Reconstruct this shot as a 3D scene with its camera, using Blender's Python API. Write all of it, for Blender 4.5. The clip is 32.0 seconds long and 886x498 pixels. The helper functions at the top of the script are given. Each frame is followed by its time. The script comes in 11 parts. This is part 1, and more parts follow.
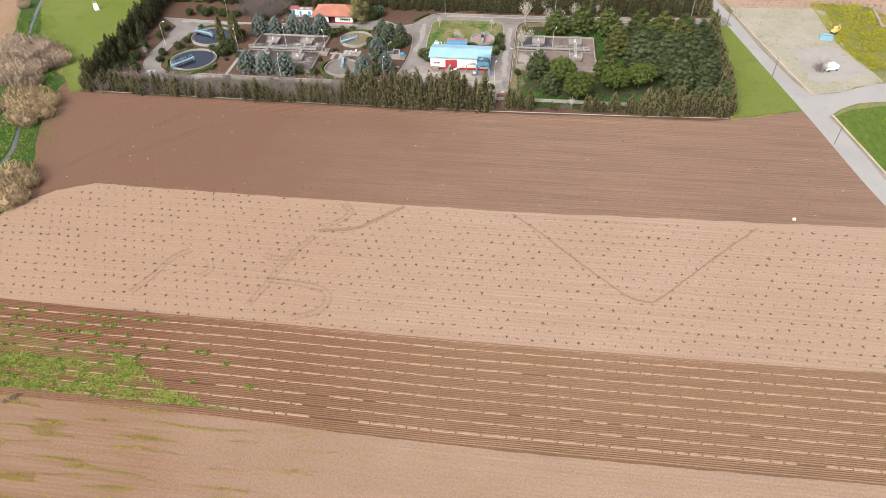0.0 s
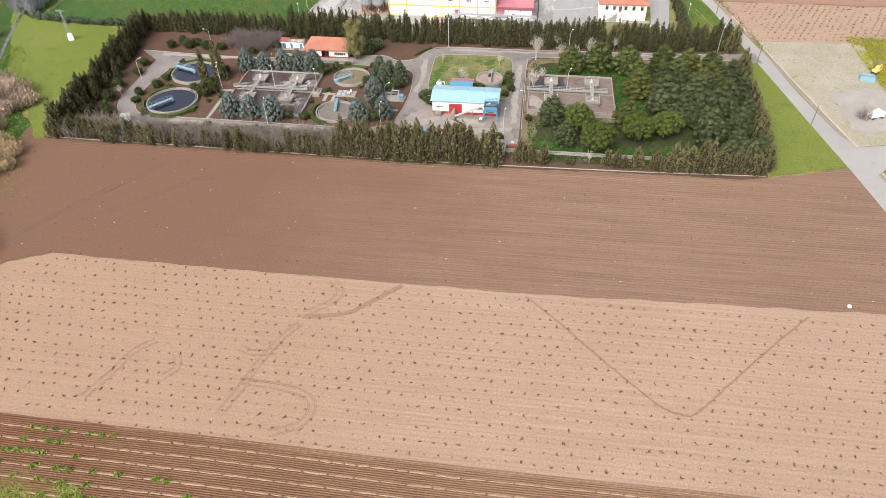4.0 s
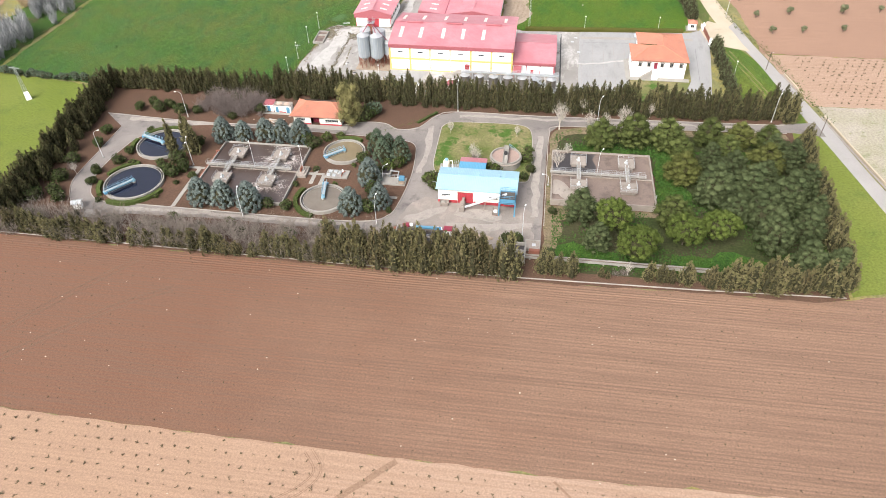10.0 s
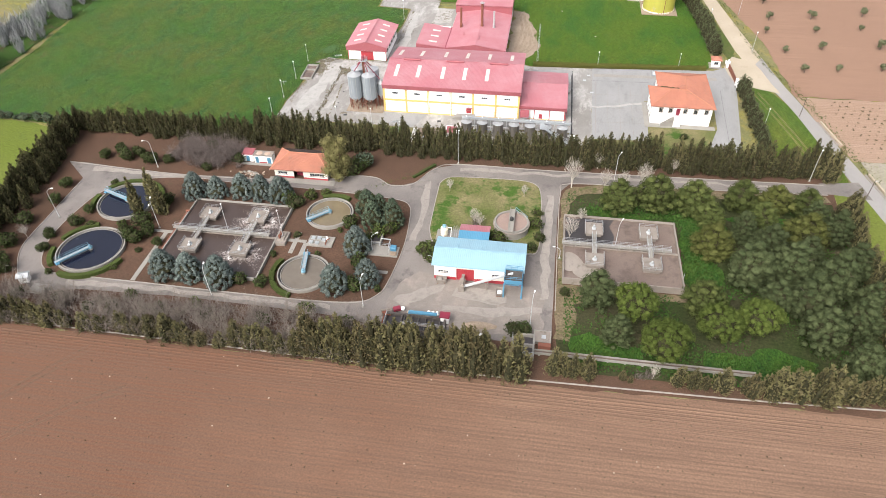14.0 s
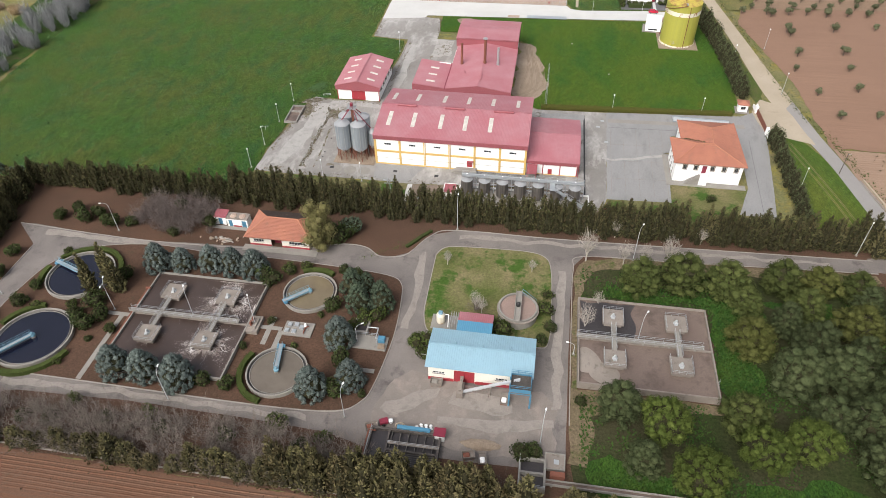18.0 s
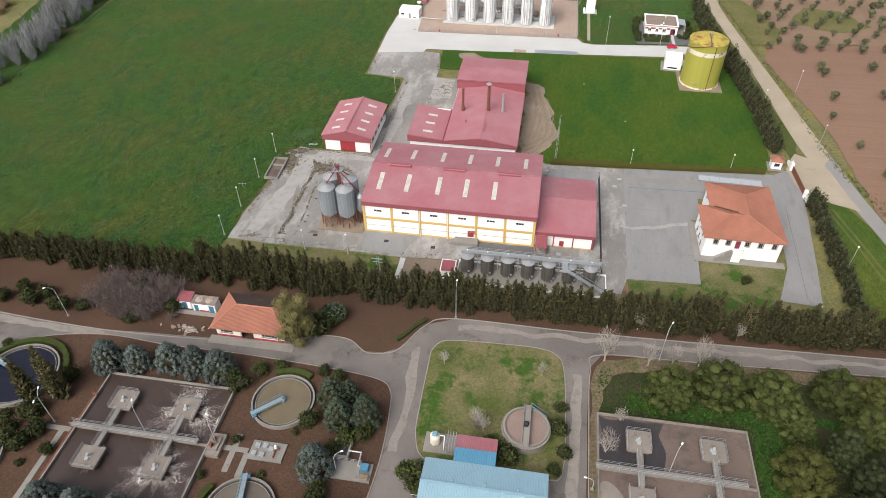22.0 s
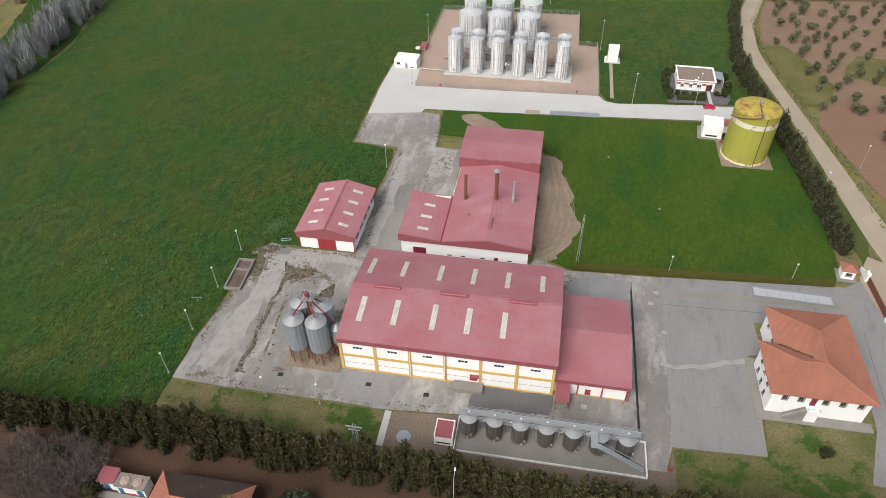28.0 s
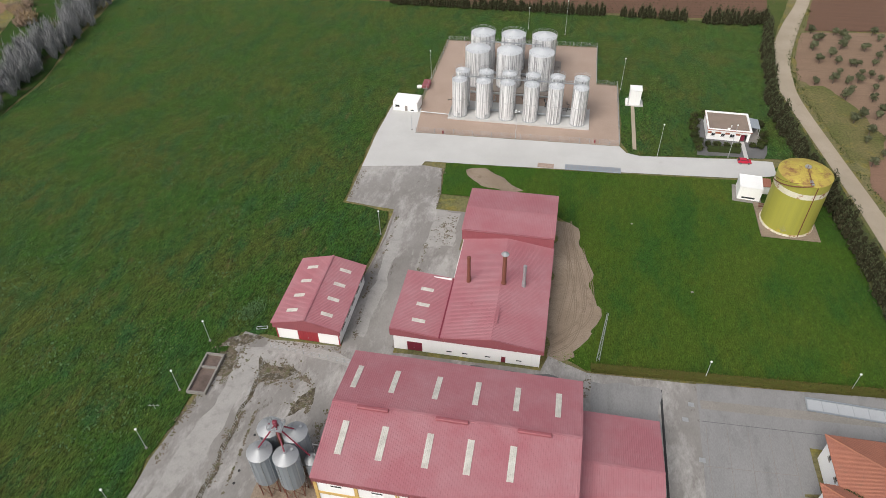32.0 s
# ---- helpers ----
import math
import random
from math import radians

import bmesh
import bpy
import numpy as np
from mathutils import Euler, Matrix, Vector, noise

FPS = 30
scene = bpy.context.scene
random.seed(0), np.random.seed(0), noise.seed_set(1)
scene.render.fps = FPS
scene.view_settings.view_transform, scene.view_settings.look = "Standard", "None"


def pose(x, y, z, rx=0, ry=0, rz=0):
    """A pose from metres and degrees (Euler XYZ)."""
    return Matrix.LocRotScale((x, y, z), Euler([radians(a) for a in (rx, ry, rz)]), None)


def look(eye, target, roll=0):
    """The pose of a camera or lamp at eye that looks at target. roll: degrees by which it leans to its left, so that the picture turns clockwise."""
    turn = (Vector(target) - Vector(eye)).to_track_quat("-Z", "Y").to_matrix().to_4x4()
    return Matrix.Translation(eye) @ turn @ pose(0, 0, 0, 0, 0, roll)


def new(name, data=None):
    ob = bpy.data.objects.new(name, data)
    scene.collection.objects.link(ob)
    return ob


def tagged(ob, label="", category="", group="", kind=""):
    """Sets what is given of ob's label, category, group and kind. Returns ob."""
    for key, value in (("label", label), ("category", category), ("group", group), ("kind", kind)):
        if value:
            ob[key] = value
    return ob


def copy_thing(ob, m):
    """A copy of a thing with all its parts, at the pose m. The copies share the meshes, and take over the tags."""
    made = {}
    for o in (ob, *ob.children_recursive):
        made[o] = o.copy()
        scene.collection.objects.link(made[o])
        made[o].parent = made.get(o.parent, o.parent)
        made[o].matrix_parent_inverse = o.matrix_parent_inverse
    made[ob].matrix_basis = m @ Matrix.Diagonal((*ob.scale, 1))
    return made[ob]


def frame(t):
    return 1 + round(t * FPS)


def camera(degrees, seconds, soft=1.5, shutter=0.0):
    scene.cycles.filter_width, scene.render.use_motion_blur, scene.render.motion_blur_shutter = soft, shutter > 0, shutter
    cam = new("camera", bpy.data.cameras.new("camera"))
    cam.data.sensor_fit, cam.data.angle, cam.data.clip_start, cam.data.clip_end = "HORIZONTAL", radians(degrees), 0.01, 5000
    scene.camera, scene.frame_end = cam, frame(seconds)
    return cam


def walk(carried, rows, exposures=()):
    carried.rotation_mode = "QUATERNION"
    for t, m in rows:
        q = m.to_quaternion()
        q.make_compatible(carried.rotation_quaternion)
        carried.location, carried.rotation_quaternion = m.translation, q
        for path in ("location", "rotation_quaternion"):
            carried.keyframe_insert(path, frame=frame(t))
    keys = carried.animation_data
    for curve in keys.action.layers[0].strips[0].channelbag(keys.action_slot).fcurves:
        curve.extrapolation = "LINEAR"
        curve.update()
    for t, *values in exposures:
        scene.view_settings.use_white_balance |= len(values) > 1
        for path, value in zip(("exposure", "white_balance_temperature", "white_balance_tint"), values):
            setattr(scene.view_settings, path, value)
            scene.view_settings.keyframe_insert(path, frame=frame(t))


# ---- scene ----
cam = camera(67.5, 32.0, soft=0.5)
METRES, EYE, TILT, LEAN, TURN = 255.5, 119.0, 0.25, -0.35, 8.6
ROWS = [
    (0.0, 0.0, 0.0, 0.0, -1.36, -42.62, 1.48),
    (0.5, -0.0003, 0.0153, -0.0001, -1.33, -42.62, 1.46),
    (1.0, -0.0003, 0.0305, -0.0003, -1.29, -42.61, 1.45),
    (1.5, -0.0003, 0.0459, -0.0005, -1.26, -42.59, 1.43),
    (2.0, -0.0002, 0.0615, -0.0005, -1.23, -42.58, 1.42),
    (2.5, 0.0, 0.0769, -0.0006, -1.2, -42.56, 1.41),
    (3.0, 0.0001, 0.0924, -0.0008, -1.18, -42.55, 1.37),
    (3.5, 0.0006, 0.108, -0.0008, -1.14, -42.53, 1.37),
    (5.5, 0.0019, 0.1705, -0.0011, -1.03, -42.47, 1.36),
    (6.0, 0.0023, 0.1861, -0.0014, -1.0, -42.43, 1.36),
    (6.5, 0.0027, 0.2019, -0.0014, -0.98, -42.42, 1.36),
    (7.0, 0.0031, 0.2173, -0.0018, -0.95, -42.4, 1.35),
    (7.5, 0.0035, 0.2331, -0.0019, -0.84, -42.38, 1.4),
    (8.0, 0.004, 0.249, -0.0019, -0.69, -42.34, 1.47),
    (8.5, 0.0044, 0.2649, -0.0022, -0.56, -42.3, 1.52),
    (9.0, 0.0049, 0.2806, -0.0024, -0.46, -42.27, 1.54),
    (9.5, 0.0056, 0.2965, -0.0024, -0.38, -42.25, 1.56),
    (10.0, 0.0063, 0.3119, -0.0028, -0.29, -42.21, 1.58),
    (10.5, 0.0067, 0.3274, -0.0029, -0.23, -42.2, 1.55),
    (11.0, 0.0076, 0.343, -0.0028, -0.17, -42.19, 1.55),
    (11.5, 0.0084, 0.3584, -0.0032, -0.1, -42.17, 1.53),
    (12.0, 0.0092, 0.374, -0.0033, -0.05, -42.17, 1.5),
    (12.5, 0.0097, 0.3896, -0.0033, -0.01, -42.17, 1.45),
    (13.0, 0.0105, 0.4051, -0.0033, 0.04, -42.18, 1.43),
    (13.5, 0.0108, 0.4206, -0.0035, 0.07, -42.18, 1.38),
    (14.0, 0.0115, 0.436, -0.0039, 0.12, -42.18, 1.34),
    (14.5, 0.012, 0.4515, -0.0042, 0.16, -42.19, 1.31),
    (16.5, 0.0138, 0.5123, -0.0053, 0.31, -42.13, 1.2),
    (17.0, 0.0144, 0.5279, -0.0054, 0.34, -42.12, 1.18),
    (17.5, 0.0146, 0.5436, -0.0055, 0.37, -42.11, 1.14),
    (18.0, 0.0148, 0.5595, -0.005, 0.39, -42.11, 1.09),
    (18.5, 0.0158, 0.5752, -0.0048, 0.45, -42.08, 1.1),
    (19.0, 0.0167, 0.5911, -0.0045, 0.51, -42.07, 1.1),
    (19.5, 0.0166, 0.6068, -0.0047, 0.52, -42.04, 1.04),
    (20.0, 0.0169, 0.6227, -0.0044, 0.56, -42.05, 1.01),
    (20.5, 0.0172, 0.6385, -0.0046, 0.59, -42.01, 1.01),
    (21.0, 0.0176, 0.6544, -0.0046, 0.63, -42.01, 0.97),
    (21.5, 0.0184, 0.6703, -0.004, 0.68, -42.03, 0.99),
    (22.0, 0.0186, 0.685, -0.0044, 0.72, -42.02, 0.95),
    (22.5, 0.0195, 0.7005, -0.0044, 0.75, -42.0, 0.98),
    (23.0, 0.02, 0.7162, -0.0044, 0.76, -42.01, 0.98),
    (23.5, 0.0205, 0.7319, -0.0048, 0.8, -42.0, 0.99),
    (24.0, 0.0207, 0.748, -0.0049, 0.83, -42.02, 0.95),
    (24.5, 0.0208, 0.7637, -0.0051, 0.85, -42.03, 0.94),
    (25.0, 0.0215, 0.7791, -0.0058, 0.89, -41.98, 0.95),
    (25.5, 0.022, 0.7948, -0.0063, 0.91, -41.96, 0.97),
    (27.5, 0.0242, 0.8568, -0.0063, 1.07, -41.99, 1.09),
    (28.0, 0.0246, 0.8726, -0.0065, 1.25, -41.96, 1.18),
    (28.5, 0.0251, 0.8885, -0.0061, 1.41, -41.99, 1.24),
    (29.0, 0.0259, 0.9043, -0.0064, 1.56, -41.96, 1.29),
    (29.5, 0.027, 0.9201, -0.0063, 1.71, -41.96, 1.35),
    (30.0, 0.0275, 0.9359, -0.0063, 1.8, -41.96, 1.36),
    (30.5, 0.0283, 0.9515, -0.0068, 1.88, -41.93, 1.39),
    (31.0, 0.0289, 0.9675, -0.0065, 1.96, -41.96, 1.37),
    (31.5, 0.0296, 0.9835, -0.0064, 2.02, -41.97, 1.39),
    (32.0, 0.0303, 0.9993, -0.0065, 2.07, -41.95, 1.41),
]
EXPOSURES = [(0.0, 1.57), (3.5, 1.59), (6.0, 1.68), (9.0, 1.83), (12.0, 1.84), (14.5, 1.5), (17.0, 1.14), (19.0, 1.0), (23.0, 0.84), (28.0, 0.66), (32.0, 0.57)]
walk(cam, [(t, pose(0, 0, EYE, TILT, LEAN, TURN) @ pose(METRES * x, METRES * y, METRES * z, 90 + pitch, roll, yaw)) for t, x, y, z, yaw, pitch, roll in ROWS], EXPOSURES)

# ---- overcast daylight ----
world = bpy.data.worlds.new("overcast_sky")
scene.world = world
world.use_nodes = True
wn, wl = world.node_tree.nodes, world.node_tree.links
wn.clear()
sky = wn.new("ShaderNodeTexSky")
sky.sky_type = "NISHITA"
sky.sun_disc = False
sky.sun_elevation, sky.sun_rotation = radians(46), radians(205)
sky.air_density, sky.dust_density, sky.ozone_density = 1.0, 4.0, 1.0
pale = wn.new("ShaderNodeHueSaturation")
pale.inputs["Saturation"].default_value = 0.42
bg = wn.new("ShaderNodeBackground")
bg.inputs["Strength"].default_value = 0.09
out = wn.new("ShaderNodeOutputWorld")
wl.new(sky.outputs[0], pale.inputs["Color"])
wl.new(pale.outputs[0], bg.inputs[0])
wl.new(bg.outputs[0], out.inputs[0])
sun_data = bpy.data.lights.new("sun", "SUN")
sun_data.energy, sun_data.angle, sun_data.color = 1.5, radians(40), (1.0, 0.975, 0.94)
sun = new("sun", sun_data)
sun.matrix_world = look((0, 0, 200), (0 + 0.42, 0.9, 200 - 1.03))


# ---- materials ----
def base_mat(name):
    m = bpy.data.materials.new(name)
    m.use_nodes = True
    return m, m.node_tree.nodes, m.node_tree.links, m.node_tree.nodes["Principled BSDF"]


def noise_node(n, l, vec, scale, detail=4, rough=0.6):
    t = n.new("ShaderNodeTexNoise")
    t.inputs["Scale"].default_value, t.inputs["Detail"].default_value, t.inputs["Roughness"].default_value = scale, detail, rough
    l.new(vec, t.inputs["Vector"])
    return t.outputs["Fac"]


def ramp(n, l, fac, lo, hi):
    t = n.new("ShaderNodeMapRange")
    t.inputs["From Min"].default_value, t.inputs["From Max"].default_value = lo, hi
    l.new(fac, t.inputs["Value"])
    return t.outputs["Result"]


def mix(n, l, fac, a, b, mode="MIX"):
    t = n.new("ShaderNodeMix")
    t.data_type, t.blend_type = "RGBA", mode
    for sock, v in ((t.inputs["Factor"], fac), (t.inputs[6], a), (t.inputs[7], b)):
        if isinstance(v, (tuple, list)):
            sock.default_value = (*v, 1)
        elif isinstance(v, (int, float)):
            sock.default_value = v
        else:
            l.new(v, sock)
    return t.outputs[2]


def bump(n, l, b, height, strength=0.3, distance=0.1):
    t = n.new("ShaderNodeBump")
    t.inputs["Strength"].default_value, t.inputs["Distance"].default_value = strength, distance
    l.new(height, t.inputs["Height"])
    l.new(t.outputs["Normal"], b.inputs["Normal"])


def coords(n, l, stretch=(1, 1, 1), turn=0):
    c = n.new("ShaderNodeTexCoord")
    m = n.new("ShaderNodeMapping")
    m.inputs["Scale"].default_value = stretch
    m.inputs["Rotation"].default_value = (0, 0, radians(turn))
    l.new(c.outputs["Object"], m.inputs["Vector"])
    return m.outputs["Vector"]


def surface(name, a, b, c=None, big=0.05, mid=0.6, fine=6.0, rough=0.85, relief=0.3, depth=0.05, metal=0.0, stretch=(1, 1, 1), spots=(0.62, 0.72), grain=0.25, spec=0.5, crisp=(0.3, 0.7)):
    """Two colours mixed in large patches, a third in spots, with grain and fine relief."""
    m, n, l, p = base_mat(name)
    v = coords(n, l, stretch)
    col = mix(n, l, ramp(n, l, noise_node(n, l, v, big, 5), 0.35, 0.65), a, b)
    if c:
        col = mix(n, l, ramp(n, l, noise_node(n, l, v, mid, 6, 0.7), *spots), col, c)
    g = noise_node(n, l, v, fine, 5, 0.7)
    gray = ramp(n, l, g, *crisp)
    shade = n.new("ShaderNodeMapRange")
    shade.inputs["To Min"].default_value, shade.inputs["To Max"].default_value = 1 - grain, 1 + grain
    l.new(gray, shade.inputs["Value"])
    col = mix(n, l, 1.0, col, shade.outputs["Result"], "MULTIPLY")
    l.new(col, p.inputs["Base Color"])
    p.inputs["Roughness"].default_value, p.inputs["Metallic"].default_value = rough, metal
    p.inputs["Specular IOR Level"].default_value = spec
    if relief:
        bump(n, l, p, g, relief, depth)
    return m


def sward(name, green, blue, olive, straw, patch=0.03, straw_span=(0.6, 0.74), tuft=1.0, deep=0.55, fuzz=0.14, relief=0.9):
    """Rough grass: green and olive drifts, blue-green clumps, straw-brown patches and a grain of tufts."""
    m, n, l, p = base_mat(name)
    v = coords(n, l)
    slant = coords(n, l, (1.0, 0.45, 1), -35)
    col = mix(n, l, ramp(n, l, noise_node(n, l, v, patch * 0.6, 6, 0.65), 0.4, 0.62), green, olive)
    col = mix(n, l, ramp(n, l, noise_node(n, l, slant, patch * 2.2, 9, 0.72), 0.48, 0.62), col, blue)
    col = mix(n, l, ramp(n, l, noise_node(n, l, slant, patch * 3.1, 10, 0.74), *straw_span), col, straw)
    big = noise_node(n, l, slant, 0.55 * tuft, 6, 0.72)
    small = noise_node(n, l, slant, 2.1 * tuft, 5, 0.7)
    for f, lo, hi, a, b in ((big, 0.33, 0.67, 1 - deep * 0.6, 1 + deep * 0.6), (small, 0.33, 0.67, 1 - deep, 1 + deep)):
        shade = n.new("ShaderNodeMapRange")
        shade.inputs["From Min"].default_value, shade.inputs["From Max"].default_value = lo, hi
        shade.inputs["To Min"].default_value, shade.inputs["To Max"].default_value = a, b
        l.new(f, shade.inputs["Value"])
        col = mix(n, l, 1.0, col, shade.outputs["Result"], "MULTIPLY")
    l.new(col, p.inputs["Base Color"])
    p.inputs["Roughness"].default_value, p.inputs["Specular IOR Level"].default_value = 0.9, 0.1
    if fuzz:
        p.inputs["Sheen Weight"].default_value, p.inputs["Sheen Roughness"].default_value = fuzz, 0.25
        p.inputs["Sheen Tint"].default_value = (0.5, 0.7, 0.25, 1)
    bump(n, l, p, small, relief, 0.45)
    return m


def tilled(name, a, b, furrow, gap, share, big=0.02, turn=0.0, weeds=None, weed_span=(0.62, 0.7), relief=0.5, contrast=0.5, west=None):
    """Worked soil: rows along x, gap metres apart, with clods and large damp patches."""
    m, n, l, p = base_mat(name)
    v = coords(n, l, (1, 1, 1), turn)
    col = mix(n, l, ramp(n, l, noise_node(n, l, v, big, 6), 0.3, 0.7), a, b)
    if west:
        xyz = n.new("ShaderNodeSeparateXYZ")
        l.new(v, xyz.inputs[0])
        across = n.new("ShaderNodeMath")
        across.operation = "MULTIPLY_ADD"
        across.inputs[1].default_value, across.inputs[2].default_value = -0.0068, 0.0
        l.new(xyz.outputs["X"], across.inputs[0])
        both = n.new("ShaderNodeMath")
        both.operation = "ADD"
        l.new(across.outputs[0], both.inputs[0])
        l.new(noise_node(n, l, v, 0.03, 6, 0.65), both.inputs[1])
        col = mix(n, l, ramp(n, l, both.outputs[0], 0.45, 1.1), col, west)
    long = coords(n, l, (0.03, 1, 1), turn)
    drift = noise_node(n, l, long, 0.9, 5, 0.75)
    col = mix(n, l, ramp(n, l, drift, 0.42, 0.75), col, furrow)
    w = n.new("ShaderNodeTexWave")
    w.bands_direction, w.wave_profile = "Y", "SIN"
    w.inputs["Scale"].default_value = 0.314 / gap
    w.inputs["Distortion"].default_value, w.inputs["Detail"].default_value, w.inputs["Detail Scale"].default_value = 1.2, 3, 0.4
    l.new(v, w.inputs["Vector"])
    rows = ramp(n, l, w.outputs["Fac"], 1 - share, 1.0)
    patchy = n.new("ShaderNodeMath")
    patchy.operation = "MULTIPLY"
    l.new(rows, patchy.inputs[0])
    l.new(ramp(n, l, noise_node(n, l, long, 0.25, 4), 0.3, 0.75), patchy.inputs[1])
    faint = n.new("ShaderNodeMath")
    faint.operation = "MULTIPLY"
    faint.inputs[1].default_value = contrast
    l.new(patchy.outputs[0], faint.inputs[0])
    col = mix(n, l, faint.outputs[0], col, furrow)
    if weeds:
        col = mix(n, l, ramp(n, l, noise_node(n, l, v, 0.35, 8, 0.75), *weed_span), col, weeds)
    clod = noise_node(n, l, v, 2.2, 8, 0.8)
    shade = n.new("ShaderNodeMapRange")
    shade.inputs["From Min"].default_value, shade.inputs["From Max"].default_value = 0.34, 0.66
    shade.inputs["To Min"].default_value, shade.inputs["To Max"].default_value = 0.7, 1.26
    l.new(clod, shade.inputs["Value"])
    col = mix(n, l, 1.0, col, shade.outputs["Result"], "MULTIPLY")
    l.new(col, p.inputs["Base Color"])
    p.inputs["Roughness"].default_value = 0.95
    bump(n, l, p, clod, relief, 0.15)
    return m


def foliage(name, a, b, c):
    m, n, l, p = base_mat(name)
    geo = n.new("ShaderNodeNewGeometry")
    info = n.new("ShaderNodeObjectInfo")
    col = mix(n, l, geo.outputs["Random Per Island"], a, b)
    v = coords(n, l)
    col = mix(n, l, ramp(n, l, noise_node(n, l, v, 0.9, 3), 0.45, 0.7), col, c)
    hsv = n.new("ShaderNodeHueSaturation")
    val = n.new("ShaderNodeMapRange")
    val.inputs["To Min"].default_value, val.inputs["To Max"].default_value = 0.8, 1.2
    l.new(info.outputs["Random"], val.inputs["Value"])
    l.new(val.outputs["Result"], hsv.inputs["Value"])
    l.new(col, hsv.inputs["Color"])
    l.new(hsv.outputs["Color"], p.inputs["Base Color"])
    p.inputs["Roughness"].default_value = 0.75
    p.inputs["Specular IOR Level"].default_value = 0.06
    return m


def painted(name, col, rough=0.55, dirt=0.15, metal=0.0, dirt_col=(0.25, 0.22, 0.18), scale=0.4, streak=False, lo=0.55, hi=0.8):
    """Paint, render or sheet metal with grime or a second tone in blotches or running down in streaks."""
    m, n, l, p = base_mat(name)
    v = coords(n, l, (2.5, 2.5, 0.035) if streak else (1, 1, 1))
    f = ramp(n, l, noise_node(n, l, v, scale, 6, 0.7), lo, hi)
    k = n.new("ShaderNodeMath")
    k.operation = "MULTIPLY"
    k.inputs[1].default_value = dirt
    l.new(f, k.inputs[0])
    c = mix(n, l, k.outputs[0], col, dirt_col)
    fine = ramp(n, l, noise_node(n, l, coords(n, l), 5, 5), 0.2, 0.8)
    shade = n.new("ShaderNodeMapRange")
    shade.inputs["To Min"].default_value, shade.inputs["To Max"].default_value = 0.92, 1.06
    l.new(fine, shade.inputs["Value"])
    c = mix(n, l, 1.0, c, shade.outputs["Result"], "MULTIPLY")
    l.new(c, p.inputs["Base Color"])
    p.inputs["Roughness"].default_value, p.inputs["Metallic"].default_value = rough, metal
    return m


def liquid(name, a, b, rough=0.08, scale=0.2, foam=None, foam_span=(0.6, 0.7), ripple=0.15, rscale=1.5):
    m, n, l, p = base_mat(name)
    v = coords(n, l)
    col = mix(n, l, ramp(n, l, noise_node(n, l, v, scale, 6, 0.65), 0.35, 0.65), a, b)
    if foam:
        col = mix(n, l, ramp(n, l, noise_node(n, l, v, 0.45, 8, 0.75), *foam_span), col, foam)
    l.new(col, p.inputs["Base Color"])
    p.inputs["Roughness"].default_value = rough
    bump(n, l, p, noise_node(n, l, v, rscale, 4), ripple, 0.05)
    return m


M = {}
M["meadow"] = sward("meadow_grass", (0.029, 0.071, 0.0115), (0.023, 0.063, 0.0175), (0.055, 0.07, 0.0145), (0.098, 0.077, 0.032), 0.07, (0.56, 0.73), 1.0, 0.74, fuzz=0.45)
M["meadow_s"] = surface("pasture_grass", (0.1015, 0.1276, 0.02212), (0.127, 0.143, 0.03318), (0.07618, 0.1051, 0.02212), 0.03, 0.12, 1.5, 0.9, 0.5, 0.25, spots=(0.5, 0.75), grain=0.3, spec=0.12)
M["lawn"] = sward("cut_lawn", (0.039, 0.092, 0.01), (0.031, 0.081, 0.013), (0.068, 0.099, 0.013), (0.128, 0.115, 0.018), 0.03, (0.6, 0.8), 1.6, 0.42, fuzz=0.1)
M["crop"] = sward("green_crop", (0.0625, 0.1, 0.014), (0.05, 0.09, 0.016), (0.0875, 0.11, 0.02), (0.125, 0.12, 0.025), 0.03, (0.6, 0.8), 1.0, 0.35)
M["lawn_dry"] = surface("patchy_lawn", (0.082, 0.1, 0.027), (0.18, 0.15, 0.078), (0.046, 0.088, 0.015), 0.1, 0.14, 2.0, 0.9, 0.4, 0.15, spots=(0.5, 0.6), grain=0.3, spec=0.15)
M["verge"] = surface("verge_grass", (0.0585, 0.0845, 0.0195), (0.0845, 0.0975, 0.0292), (0.111, 0.091, 0.0455), 0.06, 0.2, 2.0, 0.9, 0.5, 0.2, spots=(0.55, 0.75), grain=0.3, spec=0.15)
M["scrub"] = surface("scrub_ground", (0.192, 0.1624, 0.08296), (0.1237, 0.1305, 0.051), (0.225, 0.1856, 0.03825), 0.05, 0.15, 1.5, 0.95, 0.5, 0.2, spots=(0.5, 0.7), grain=0.35, spec=0.15)
M["weedy"] = surface("weedy_grass", (0.085, 0.11, 0.018), (0.13, 0.12, 0.03), (0.12, 0.07, 0.035), 0.12, 0.35, 1.6, 0.95, 0.6, 0.25, spots=(0.45, 0.62), grain=0.4, spec=0.15)
M["weedy_brown"] = surface("brown_weedy_verge", (0.125, 0.1, 0.058), (0.16, 0.122, 0.08), (0.062, 0.08, 0.022), 0.12, 0.35, 1.6, 0.95, 0.6, 0.25, spots=(0.52, 0.66), grain=0.42, spec=0.12)
M["wild"] = surface("pine_undergrowth", (0.0276, 0.06141, 0.01105), (0.03685, 0.07066, 0.01351), (0.07369, 0.05216, 0.03078), 0.06, 0.12, 1.6, 0.95, 0.7, 0.3, spots=(0.52, 0.66), grain=0.4, spec=0.15)
